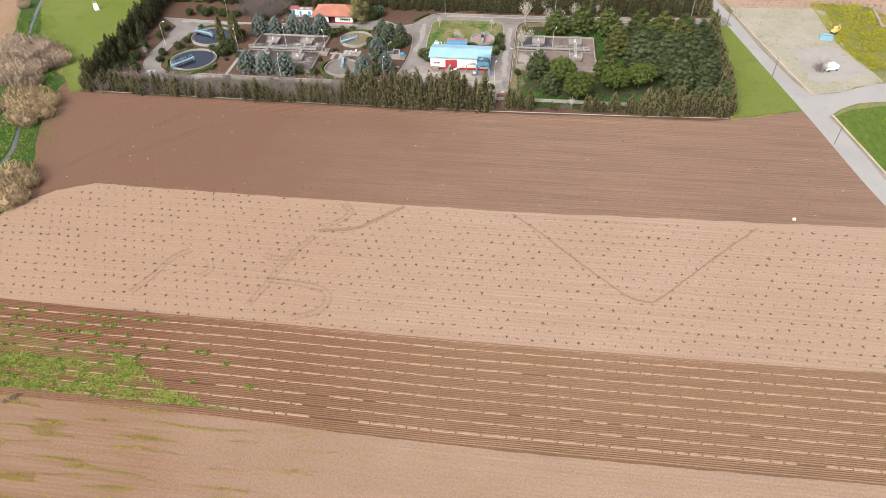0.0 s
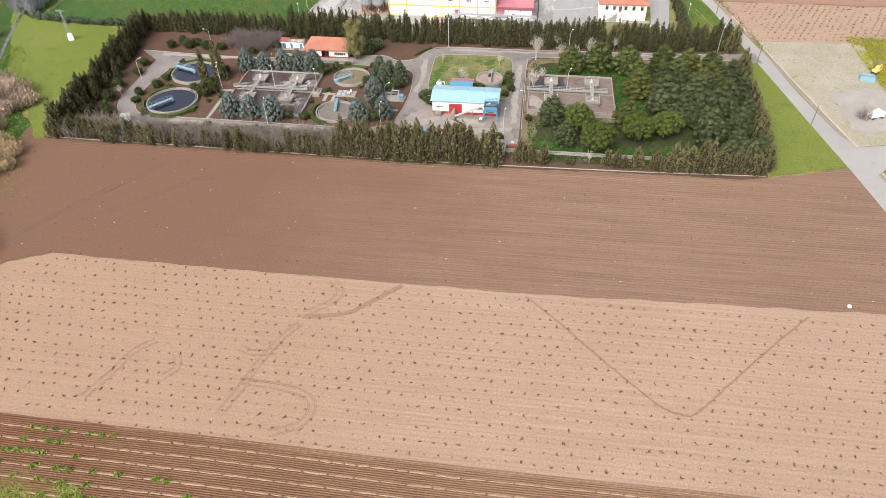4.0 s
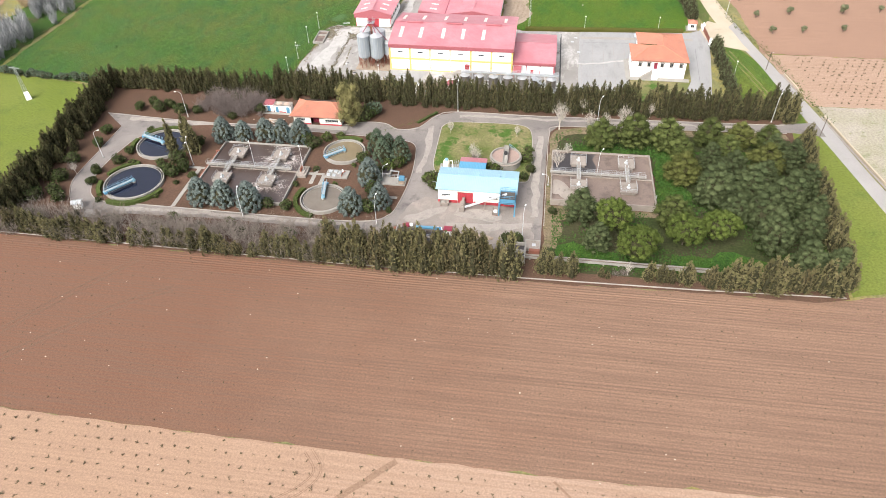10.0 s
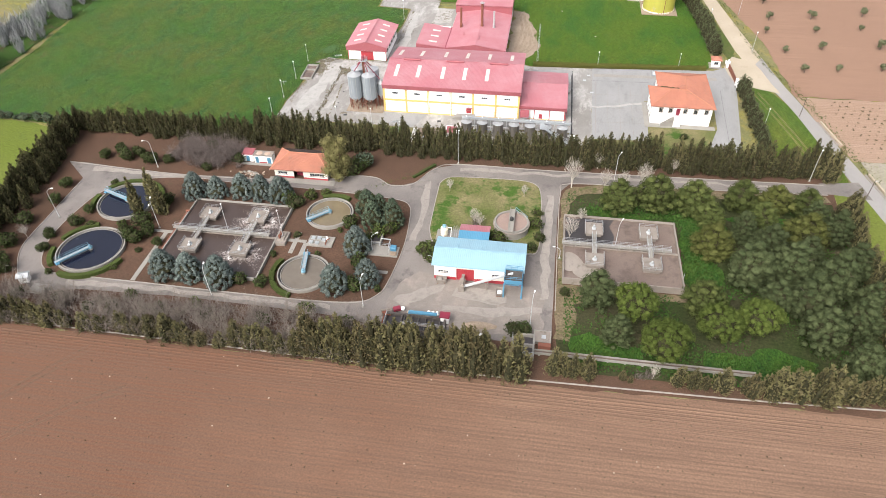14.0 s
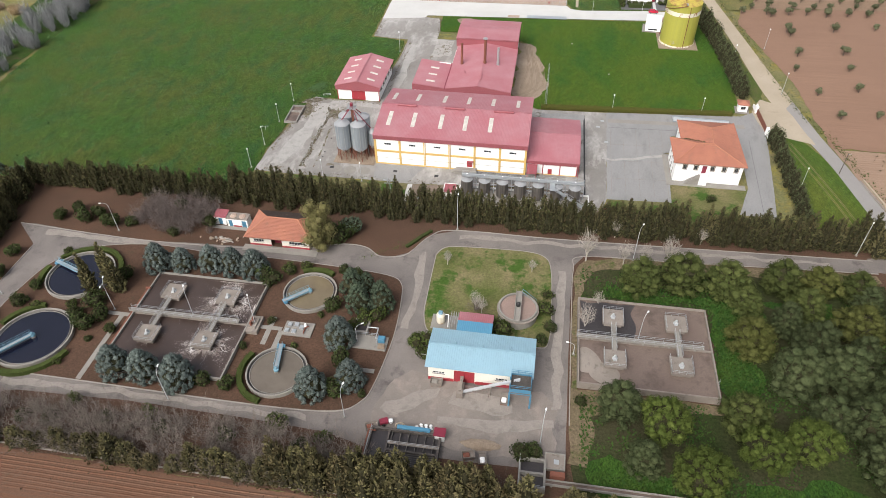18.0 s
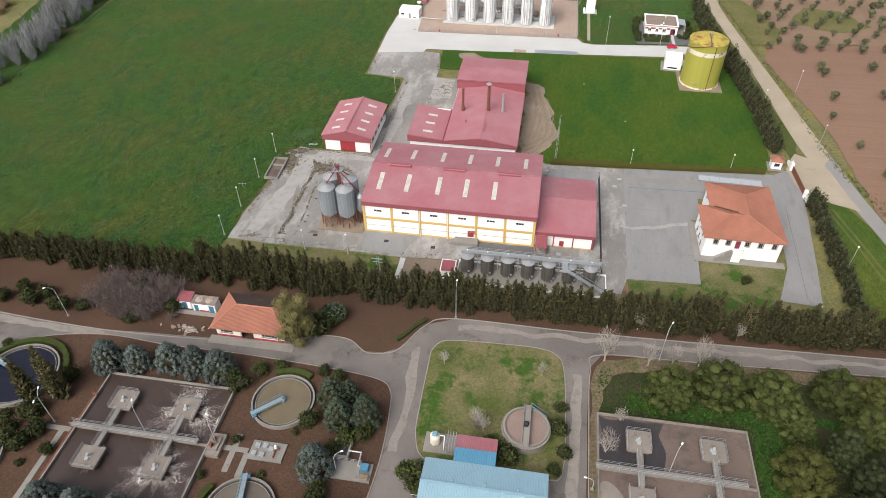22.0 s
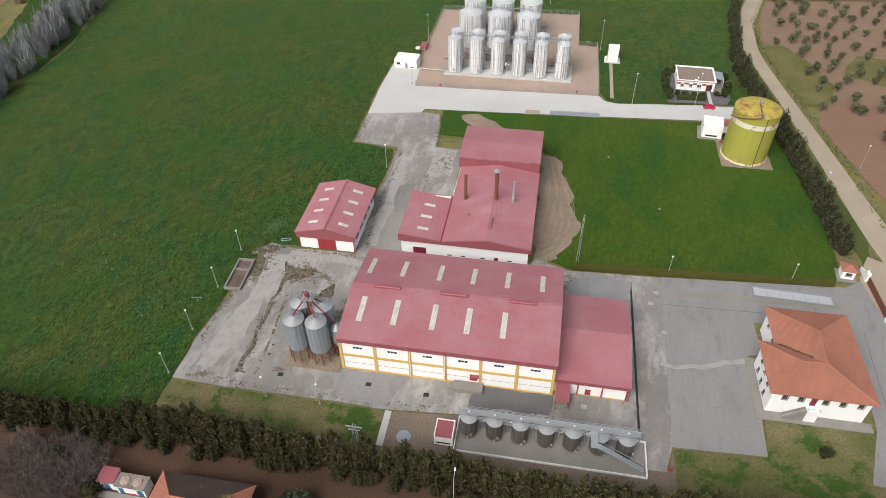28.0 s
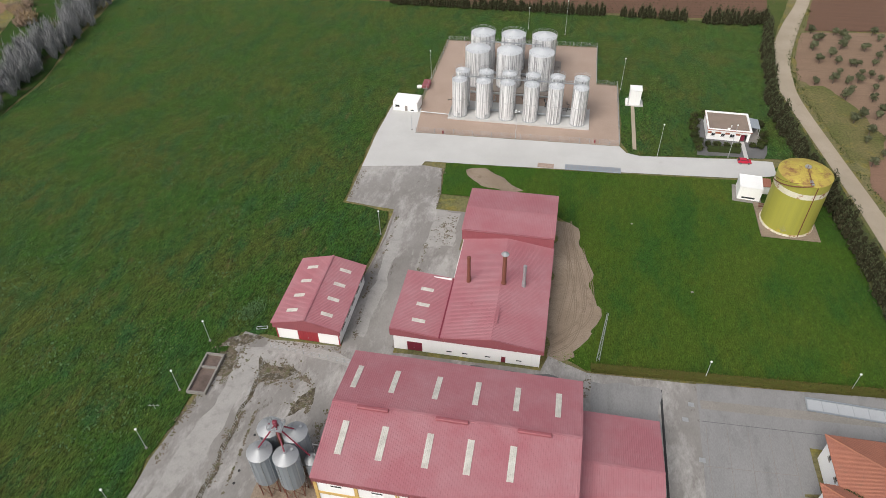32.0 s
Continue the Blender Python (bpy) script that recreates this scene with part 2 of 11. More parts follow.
M["pinefloor"] = surface("pine_floor_grass", (0.03, 0.042, 0.013), (0.05, 0.045, 0.025), (0.1, 0.075, 0.05), 0.07, 0.13, 1.6, 0.95, 0.7, 0.3, spots=(0.58, 0.72), grain=0.45, spec=0.1)
M["bed"] = surface("garden_soil", (0.093, 0.053, 0.0355), (0.074, 0.044, 0.03), (0.06, 0.05, 0.029), 0.08, 0.25, 3.0, 0.95, 0.5, 0.15, spots=(0.58, 0.75), grain=0.38, spec=0.15)
M["soil_light"] = tilled("pale_vineyard_soil", (0.302, 0.206, 0.149), (0.268, 0.177, 0.122), (0.225, 0.14, 0.092), 1.15, 0.5, contrast=1.0, west=(0.2678, 0.17, 0.1103))
# furrow colour draws dark lines in place of the shade in shallow troughs
M["soil_dark"] = tilled("brown_vineyard_soil", (0.2, 0.12, 0.078), (0.17, 0.0985, 0.062), (0.11, 0.063, 0.0405), 0.93, 0.55, contrast=0.9, weeds=(0.137, 0.093, 0.04), weed_span=(0.68, 0.8), west=(0.128, 0.058, 0.031))
# base of the ridged field, darkened to stand in for shade between ridges
M["soil_rows"] = tilled("ridged_soil", (0.145, 0.08, 0.043), (0.122, 0.065, 0.035), (0.1, 0.053, 0.028), 0.8, 0.5, contrast=0.4, west=(0.078, 0.029, 0.011))
M["soil_ridge"] = tilled("ridge_crest_soil", (0.182, 0.106, 0.061), (0.16, 0.09, 0.05), (0.14, 0.077, 0.043), 0.8, 0.5, contrast=0.4, west=(0.112, 0.045, 0.018))
M["soil_rut"] = tilled("rutted_pale_soil", (0.215, 0.135, 0.088), (0.2, 0.125, 0.08), (0.17, 0.105, 0.066), 0.4, 0.5)
M["undergreen"] = foliage("undergrowth_leaves", (0.02, 0.052, 0.011), (0.042, 0.085, 0.017), (0.042, 0.062, 0.016))
M["soil_crest"] = tilled("dry_soil_strip", (0.33, 0.225, 0.15), (0.3, 0.2, 0.13), (0.27, 0.175, 0.11), 0.5, 0.4)
M["soil_near"] = tilled("tan_fallow_soil", (0.265, 0.175, 0.122), (0.235, 0.15, 0.1), (0.205, 0.13, 0.085), 0.9, 0.5, contrast=0.95, weeds=(0.2, 0.15, 0.06), weed_span=(0.66, 0.74), west=(0.175, 0.095, 0.052))

M["soil_rut_dark"] = tilled("rutted_brown_soil", (0.135, 0.082, 0.052), (0.122, 0.073, 0.046), (0.105, 0.062, 0.039), 0.4, 0.5)
M["vine_dark"] = foliage("weathered_vine_wood", (0.07, 0.05, 0.032), (0.11, 0.08, 0.054), (0.075, 0.064, 0.032))
M["soil_red"] = tilled("red_brown_orchard_soil", (0.134, 0.0684, 0.0409), (0.153, 0.0833, 0.0502), (0.108, 0.0565, 0.0338), 1.3, 0.5, contrast=0.5)
M["soil_olive"] = tilled("pinkish_orchard_soil", (0.2484, 0.1458, 0.0972), (0.216, 0.1242, 0.08208), (0.189, 0.108, 0.06912), 1.3, 0.5, contrast=0.5)
M["scrub_green"] = surface("scrub_weeds", (0.165, 0.14, 0.062), (0.1, 0.112, 0.036), (0.2, 0.165, 0.05), 0.08, 0.25, 1.5, 0.95, 0.5, 0.2, spots=(0.55, 0.72), grain=0.45, spec=0.15)
M["straw"] = surface("straw_waste_ground", (0.2668, 0.2352, 0.189), (0.2162, 0.1968, 0.1296), (0.1196, 0.1344, 0.054), 0.07, 0.3, 1.5, 0.95, 0.4, 0.2, spots=(0.56, 0.72), grain=0.3)
M["tanktop"] = painted("pale_tank_lid", (0.66, 0.67, 0.68), 0.45, 0.4, 0.25, (0.42, 0.42, 0.42), 0.8)
M["soil_orchard"] = tilled("pale_orchard_soil", (0.2566, 0.1682, 0.1134), (0.2175, 0.138, 0.08874), (0.1769, 0.1183, 0.07395), 1.6, 0.5, contrast=0.4)
M["soil_tan"] = tilled("tan_river_field", (0.241, 0.15, 0.0889), (0.214, 0.132, 0.0744), (0.187, 0.112, 0.0629), 1.2, 0.5)
M["asphalt"] = surface("worn_asphalt", (0.136, 0.119, 0.11), (0.192, 0.167, 0.152), (0.084, 0.072, 0.066), 0.07, 0.17, 5.0, 0.9, 0.15, 0.02, spots=(0.54, 0.7), grain=0.22)
M["road"] = surface("pale_road_asphalt", (0.2304, 0.216, 0.2052), (0.2664, 0.2484, 0.234), (0.18, 0.1656, 0.1512), 0.05, 0.25, 8.0, 0.9, 0.15, 0.02, spots=(0.6, 0.78), grain=0.12)
M["dirtroad"] = surface("gravel_track", (0.3856, 0.3208, 0.243), (0.3305, 0.2754, 0.202), (0.2851, 0.229, 0.1652), 0.08, 0.3, 7.0, 0.95, 0.2, 0.03, spots=(0.58, 0.75), grain=0.15)
M["yard"] = sward("yard_concrete", (0.27, 0.255, 0.24), (0.38, 0.36, 0.34), (0.2, 0.185, 0.17), (0.09, 0.075, 0.058), 0.05, (0.6, 0.68), 1.6, 0.07, fuzz=0, relief=0.05)
M["grey_yard"] = surface("trodden_grey_gravel", (0.262, 0.24, 0.216), (0.225, 0.206, 0.183), (0.18, 0.168, 0.14), 0.12, 0.5, 4.0, 0.95, 0.2, 0.03, spots=(0.58, 0.74), grain=0.2)
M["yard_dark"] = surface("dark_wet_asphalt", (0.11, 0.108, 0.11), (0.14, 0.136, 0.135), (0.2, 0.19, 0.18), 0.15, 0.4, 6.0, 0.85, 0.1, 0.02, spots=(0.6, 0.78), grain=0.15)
M["stain"] = surface("mossy_yard_dirt", (0.06, 0.048, 0.03), (0.1, 0.085, 0.06), (0.25, 0.235, 0.215), 0.4, 0.7, 4.0, 0.95, 0.2, 0.03, spots=(0.5, 0.62), grain=0.35, spec=0.2)
M["dust_pale"] = surface("pale_yard_dust", (0.31, 0.294, 0.275), (0.345, 0.327, 0.307), (0.26, 0.246, 0.229), 0.2, 0.5, 5.0, 0.95, 0.1, 0.02, spots=(0.5, 0.66), grain=0.12)
M["dusty"] = surface("pale_tyre_dust", (0.235, 0.207, 0.183), (0.26, 0.23, 0.203), (0.185, 0.162, 0.143), 0.2, 0.5, 5.0, 0.95, 0.1, 0.02, spots=(0.5, 0.66), grain=0.2)
M["lot"] = surface("car_park_asphalt", (0.22, 0.214, 0.21), (0.254, 0.247, 0.242), (0.186, 0.18, 0.177), 0.09, 0.35, 6.0, 0.9, 0.08, 0.02, stretch=(1, 0.35, 1), spots=(0.52, 0.72), grain=0.14)
M["newconc"] = surface("pale_concrete_road", (0.47, 0.46, 0.44), (0.53, 0.52, 0.5), (0.4, 0.38, 0.35), 0.06, 0.3, 8.0, 0.85, 0.1, 0.01, spots=(0.64, 0.8), grain=0.08)
M["concrete"] = surface("weathered_concrete", (0.2537, 0.2365, 0.2116), (0.2116, 0.1944, 0.1729), (0.1127, 0.0989, 0.08462), 0.2, 0.7, 9.0, 0.9, 0.15, 0.01, spots=(0.6, 0.75), grain=0.15)
M["darkconc"] = surface("stained_concrete", (0.2, 0.17, 0.145), (0.25, 0.215, 0.185), (0.09, 0.075, 0.065), 0.2, 0.6, 9.0, 0.9, 0.15, 0.01, spots=(0.55, 0.75), grain=0.15)
M["kerb"] = surface("kerb_concrete", (0.294, 0.266, 0.238), (0.245, 0.217, 0.196), (0.175, 0.14, 0.119), 0.3, 1.0, 9.0, 0.9, 0.1, 0.01, grain=0.15)
M["gravel"] = surface("brown_gravel", (0.39, 0.292, 0.232), (0.34, 0.25, 0.196), (0.45, 0.345, 0.28), 0.1, 1.2, 3.2, 0.95, 0.6, 0.08, spots=(0.56, 0.7), grain=0.42)
M["gravel_dark"] = surface("dark_gravel", (0.19, 0.146, 0.113), (0.155, 0.12, 0.092), (0.23, 0.18, 0.143), 0.1, 1.2, 3.0, 0.95, 0.5, 0.06, spots=(0.56, 0.72), grain=0.4)
M["mud"] = surface("churned_earth", (0.2822, 0.2203, 0.164), (0.223, 0.1672, 0.1188), (0.1625, 0.119, 0.08225), 0.1, 0.35, 3.0, 0.95, 0.5, 0.15, spots=(0.55, 0.7), grain=0.25)
M["mud_rut"] = surface("rutted_earth", (0.205, 0.155, 0.112), (0.175, 0.13, 0.09), None, 0.3, 0.5, 3.0, 0.95, 0.4, 0.1, grain=0.25)
M["white"] = painted("white_render", (0.87, 0.86, 0.84), 0.8, 0.3, dirt_col=(0.58, 0.54, 0.48), streak=True, scale=0.8)
M["cream"] = painted("cream_render", (0.76, 0.73, 0.65), 0.8, 0.35, dirt_col=(0.5, 0.44, 0.36), streak=True, scale=0.8)
M["ochre"] = painted("ochre_trim", (0.6, 0.4, 0.13), 0.7, 0.3, dirt_col=(0.5, 0.36, 0.2))
M["redroof"] = painted("faded_red_sheet", (0.345, 0.124, 0.143), 0.5, 0.6, dirt_col=(0.405, 0.222, 0.236), scale=0.12, lo=0.4, hi=0.7)
M["redtrim"] = painted("red_sheet_fascia", (0.29, 0.085, 0.098), 0.5, 0.4, dirt_col=(0.22, 0.08, 0.085), scale=0.5)
M["reddoor"] = painted("red_door_paint", (0.33, 0.035, 0.045), 0.5, 0.3, dirt_col=(0.22, 0.045, 0.05))
M["wine"] = painted("wine_red_paint", (0.2, 0.02, 0.04), 0.5, 0.3, dirt_col=(0.12, 0.03, 0.03))
M["skylight"] = painted("weathered_skylight_sheet", (0.6, 0.59, 0.53), 0.4, 0.7, dirt_col=(0.36, 0.34, 0.29), scale=0.6, lo=0.4, hi=0.7)
M["blueroof"] = painted("pale_blue_sheet", (0.243, 0.386, 0.46), 0.45, 0.5, dirt_col=(0.2, 0.29, 0.342), scale=0.15, lo=0.4, hi=0.75)
M["blue"] = painted("blue_machine_paint", (0.07, 0.21, 0.3187), 0.5, 0.5, dirt_col=(0.168, 0.15, 0.1658), scale=0.8)
M["ltblue"] = painted("light_blue_paint", (0.156, 0.302, 0.3791), 0.5, 0.4, dirt_col=(0.26, 0.238, 0.2448), scale=0.8)
M["tile"] = surface("terracotta_tile", (0.345, 0.14, 0.09), (0.3, 0.12, 0.08), (0.235, 0.12, 0.08), 0.25, 0.5, 5.0, 0.85, 0.2, 0.02, spots=(0.55, 0.72), grain=0.2)
M["tile_old"] = surface("lichen_brown_tile", (0.1, 0.068, 0.054), (0.075, 0.055, 0.046), (0.14, 0.1, 0.08), 0.25, 0.5, 5.0, 0.9, 0.2, 0.02, spots=(0.55, 0.72), grain=0.25)
M["lush"] = sward("lush_ground_cover", (0.028, 0.075, 0.012), (0.02, 0.055, 0.012), (0.05, 0.085, 0.014), (0.07, 0.075, 0.02), 0.08, (0.6, 0.76), 1.3, 0.55)
M["dirt"] = foliage("dirt_and_moss", (0.098, 0.0754, 0.0527), (0.182, 0.1522, 0.124), (0.084, 0.0899, 0.0403))
M["plaza"] = surface("dusty_plaza_asphalt", (0.216, 0.183, 0.16), (0.165, 0.142, 0.127), (0.262, 0.218, 0.188), 0.11, 0.3, 5.0, 0.92, 0.15, 0.02, spots=(0.5, 0.7), grain=0.2)
M["tileridge"] = painted("ridge_tile", (0.4, 0.168, 0.1), 0.85, 0.4, dirt_col=(0.29, 0.155, 0.1), scale=1.5)
# the dirt colour here draws dark vertical stripes down the pale sheet
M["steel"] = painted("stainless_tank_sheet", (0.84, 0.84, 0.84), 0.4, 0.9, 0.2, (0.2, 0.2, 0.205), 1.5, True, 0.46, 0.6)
M["steeltop"] = painted("galvanised_cone", (0.3488, 0.3536, 0.3592), 0.45, 0.35, 0.3, (0.2376, 0.2376, 0.2376), 0.6)
M["steeldark"] = painted("weathered_steel_tank", (0.0952, 0.08628, 0.07735), 0.5, 0.8, 0.35, (0.2023, 0.1785, 0.1606), 0.9, True, 0.4, 0.68)
M["silo"] = painted("grey_silo_sheet", (0.33, 0.36, 0.39), 0.45, 0.4, 0.4, (0.42, 0.44, 0.46), 0.6, True)
M["galv"] = painted("galvanised_steel", (0.425, 0.442, 0.4505), 0.45, 0.4, 0.5, (0.2975, 0.2975, 0.289), 0.8)
M["pole"] = painted("grey_pole_paint", (0.52, 0.53, 0.54), 0.5, 0.2, 0.3)
M["motorgrey"] = painted("pale_grey_motor_paint", (0.4, 0.41, 0.41), 0.6, 0.5, 0.1, (0.2, 0.19, 0.17), 1.2)
M["rust"] = painted("rusty_steel", (0.186, 0.0675, 0.0425), 0.8, 0.6, 0.1, (0.0992, 0.0525, 0.03825), 1.5)
M["yellowtank"] = painted("faded_yellow_tank", (0.37, 0.345, 0.058), 0.6, 0.6, 0.0, (0.29, 0.288, 0.06), 0.35, True, 0.4, 0.65)
M["yellowtop"] = surface("rusting_yellow_dome", (0.45, 0.378, 0.063), (0.378, 0.27, 0.063), (0.216, 0.099, 0.045), 0.25, 0.35, 3.0, 0.75, 0.1, 0.01, spots=(0.5, 0.64), grain=0.15)
M["whiteband"] = surface("peeling_white_band", (0.7, 0.66, 0.55), (0.6, 0.55, 0.42), (0.32, 0.16, 0.08), 0.3, 0.5, 4.0, 0.75, 0.1, 0.01, spots=(0.55, 0.62), grain=0.1)
M["glass"] = painted("dark_window_glass", (0.03, 0.035, 0.04), 0.1, 0.1)
M["black"] = painted("black_rubber", (0.02, 0.02, 0.02), 0.7, 0.2)
M["carred"] = painted("red_car_paint", (0.5, 0.02, 0.05), 0.25, 0.1)
M["lampwhite"] = painted("white_lamp_cover", (0.85, 0.86, 0.86), 0.4, 0.05)
M["brown"] = surface("brown_flat_roof", (0.25, 0.19, 0.15), (0.21, 0.16, 0.125), (0.3, 0.23, 0.18), 0.3, 0.8, 5.0, 0.9, 0.1, 0.01, grain=0.12)
M["brickred"] = surface("red_brick_band", (0.36, 0.12, 0.07), (0.3, 0.1, 0.06), None, 0.8, 1, 6, 0.85, 0.2, 0.01, grain=0.25)
M["wood"] = surface("bark", (0.12, 0.09, 0.07), (0.09, 0.07, 0.055), (0.17, 0.14, 0.11), 1.0, 2.0, 9.0, 0.95, 0.5, 0.02, stretch=(1, 1, 0.3))
M["twig"] = surface("grey_bare_twigs", (0.198, 0.163, 0.138), (0.135, 0.109, 0.093), (0.245, 0.207, 0.178), 0.12, 0.4, 3, 0.95, 0, grain=0.3, spots=(0.5, 0.7))
M["twig_pale"] = surface("pale_bare_branches", (0.42, 0.38, 0.33), (0.34, 0.3, 0.26), None, 0.5, 1, 3, 0.95, 0, grain=0.2)
# core colour of tree crowns: shade between the sprays put into the colour
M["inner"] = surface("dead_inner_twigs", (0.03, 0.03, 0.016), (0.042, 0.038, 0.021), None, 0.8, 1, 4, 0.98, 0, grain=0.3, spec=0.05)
M["twig_mauve"] = surface("mauve_bare_twigs", (0.142, 0.112, 0.1), (0.108, 0.084, 0.075), (0.176, 0.144, 0.13), 0.2, 0.6, 3, 0.95, 0, grain=0.25, spots=(0.5, 0.7))
M["cypress_far"] = foliage("boundary_conifer_foliage", (0.046, 0.058, 0.028), (0.1, 0.11, 0.056), (0.066, 0.066, 0.034))
M["silver"] = surface("silver_poplar_twigs", (0.272, 0.272, 0.272), (0.208, 0.208, 0.216), None, 0.5, 1, 3, 0.95, 0, grain=0.2)
M["black_water"] = liquid("black_clarifier_water", (0.006, 0.007, 0.016), (0.01, 0.011, 0.022), 0.06, ripple=0.02)
M["brown_water"] = liquid("murky_clarifier_water", (0.15, 0.125, 0.1), (0.12, 0.1, 0.08), 0.12, ripple=0.03)
M["olive_water"] = liquid("olive_clarifier_water", (0.17, 0.135, 0.085), (0.14, 0.11, 0.07), 0.12, ripple=0.03)
M["aer_water"] = liquid("aerated_brown_water", (0.049, 0.033, 0.0275), (0.062, 0.043, 0.036), 0.3, 0.15, (0.1836, 0.168, 0.1578), (0.62, 0.78), 0.6, 2.2)
M["foam"] = liquid("churned_foam", (0.2125, 0.1625, 0.1438), (0.375, 0.3313, 0.3063), 0.5, 0.5, (0.775, 0.75, 0.725), (0.5, 0.68), 0.8, 3.0)
M["sludge"] = surface("dried_sludge", (0.1512, 0.1116, 0.09185), (0.1263, 0.09029, 0.0748), (0.07925, 0.0578, 0.04752), 0.09, 0.2, 3.5, 0.85, 0.2, 0.03, spots=(0.48, 0.66), grain=0.15)
M["grimy"] = surface("grimy_black_concrete", (0.09, 0.076, 0.066), (0.06, 0.05, 0.045), (0.15, 0.13, 0.112), 0.4, 0.9, 6.0, 0.8, 0.2, 0.02, spots=(0.56, 0.7), grain=0.25)
M["sludge_dark"] = surface("wet_black_sludge", (0.035, 0.03, 0.032), (0.05, 0.043, 0.042), (0.1, 0.08, 0.07), 0.12, 0.3, 3.0, 0.5, 0.2, 0.03, spots=(0.62, 0.75))
M["sludge_red"] = surface("reddish_settled_sludge", (0.255, 0.1805, 0.1522), (0.221, 0.1568, 0.1313), (0.187, 0.133, 0.1155), 0.2, 0.5, 4.0, 0.8, 0.1, 0.01)
M["creek"] = liquid("creek_water", (0.06, 0.06, 0.055), (0.09, 0.085, 0.075), 0.1)
M["cypress"] = foliage("cypress_foliage", (0.088, 0.083, 0.036), (0.162, 0.146, 0.068), (0.116, 0.095, 0.054))
M["cypress_dark"] = foliage("dark_cypress_foliage", (0.046, 0.052, 0.022), (0.098, 0.094, 0.042), (0.088, 0.064, 0.036))
M["cypress_brown"] = foliage("browned_cypress_foliage", (0.095, 0.077, 0.04), (0.148, 0.123, 0.064), (0.088, 0.082, 0.037))
M["pine"] = foliage("pine_needles", (0.042, 0.055, 0.0165), (0.081, 0.094, 0.029), (0.05, 0.057, 0.019))
M["pine_light"] = foliage("stone_pine_needles", (0.041, 0.059, 0.0125), (0.084, 0.105, 0.025), (0.049, 0.063, 0.015))
M["pine_yellow"] = foliage("yellowed_pine_needles", (0.049, 0.055, 0.0145), (0.089, 0.094, 0.029), (0.059, 0.06, 0.0185))
M["pine_grey"] = foliage("aleppo_pine_needles", (0.0345, 0.046, 0.0195), (0.07, 0.083, 0.037), (0.044, 0.051, 0.0225))
M["spruce"] = foliage("blue_spruce_needles", (0.076, 0.095, 0.086), (0.168, 0.194, 0.178), (0.059, 0.076, 0.065))
M["cedar"] = foliage("cedar_needles", (0.055, 0.078, 0.05), (0.1, 0.126, 0.088), (0.066, 0.082, 0.05))
M["hedge_olive"] = foliage("olive_hedge_leaves", (0.062, 0.068, 0.017), (0.125, 0.125, 0.032), (0.094, 0.083, 0.025))
M["shrub"] = foliage("dark_shrub_leaves", (0.03, 0.044, 0.015), (0.06, 0.076, 0.025), (0.036, 0.042, 0.017))
M["box"] = foliage("clipped_hedge_leaves", (0.045, 0.062, 0.018), (0.08, 0.1, 0.029), (0.052, 0.064, 0.02))
M["oliveleaf"] = foliage("olive_leaves", (0.072, 0.08, 0.042), (0.13, 0.136, 0.08), (0.064, 0.068, 0.036))
M["eucal"] = foliage("eucalyptus_leaves", (0.11, 0.106, 0.04), (0.2, 0.18, 0.076), (0.13, 0.11, 0.052))
M["reed"] = foliage("dry_cane_leaves", (0.27, 0.2, 0.148), (0.38, 0.29, 0.22), (0.22, 0.155, 0.112))
M["reed_gold"] = foliage("golden_cane_leaves", (0.31, 0.225, 0.125), (0.4, 0.3, 0.185), (0.245, 0.175, 0.1))
M["weed"] = foliage("weed_leaves", (0.0784, 0.147, 0.0182), (0.1456, 0.2156, 0.03185), (0.1792, 0.196, 0.0455))
M["rape"] = foliage("yellow_rape_flowers", (0.23, 0.215, 0.012), (0.33, 0.3, 0.022), (0.11, 0.14, 0.02))
M["rapelow"] = foliage("low_yellow_weeds", (0.26, 0.2, 0.03), (0.32, 0.25, 0.045), (0.2, 0.17, 0.045))
M["weed_pale"] = foliage("pale_grass_blades", (0.144, 0.171, 0.036), (0.228, 0.2166, 0.06), (0.192, 0.1368, 0.048))
M["vine"] = foliage("young_vine_wood", (0.094, 0.07, 0.043), (0.15, 0.109, 0.075), (0.078, 0.066, 0.037))
M["clover"] = foliage("clover_leaves", (0.06, 0.115, 0.045), (0.1, 0.165, 0.07), (0.07, 0.12, 0.045))
M["meadow_leaf"] = foliage("meadow_grass_blades", (0.065, 0.12, 0.024), (0.11, 0.16, 0.036), (0.12, 0.13, 0.04))


# ---- building blocks ----
def part(name, bm, material, parent=None, label="", kind=""):
    data = bpy.data.meshes.new(name)
    if isinstance(bm, tuple):
        data.from_pydata(*bm)
    else:
        bmesh.ops.recalc_face_normals(bm, faces=bm.faces)
        bm.to_mesh(data)
        bm.free()
    data.materials.append(M[material])
    ob = new(name, data)
    ob.parent = parent
    if label or kind:
        tagged(ob, label, kind=kind)
    return ob


def again(ob, parent, m):
    """A further piece on the same mesh."""
    o = new(ob.name.split(".")[0], ob.data)
    o.parent = parent
    o.matrix_basis = m
    return o


def thing(name, label, category, at=(0, 0, 0), turn=0, group="", kind=""):
    ob = new(name)
    ob.empty_display_size = 0.5
    ob.matrix_basis = pose(*at, 0, 0, turn)
    return tagged(ob, label, category, group, kind)


def box(bm, x0, x1, y0, y1, z0, z1):
    v = [bm.verts.new((x, y, z)) for z in (z0, z1) for x, y in ((x0, y0), (x1, y0), (x1, y1), (x0, y1))]
    for f in ((3, 2, 1, 0), (4, 5, 6, 7), (0, 1, 5, 4), (1, 2, 6, 5), (2, 3, 7, 6), (3, 0, 4, 7)):
        bm.faces.new([v[i] for i in f])
    return v


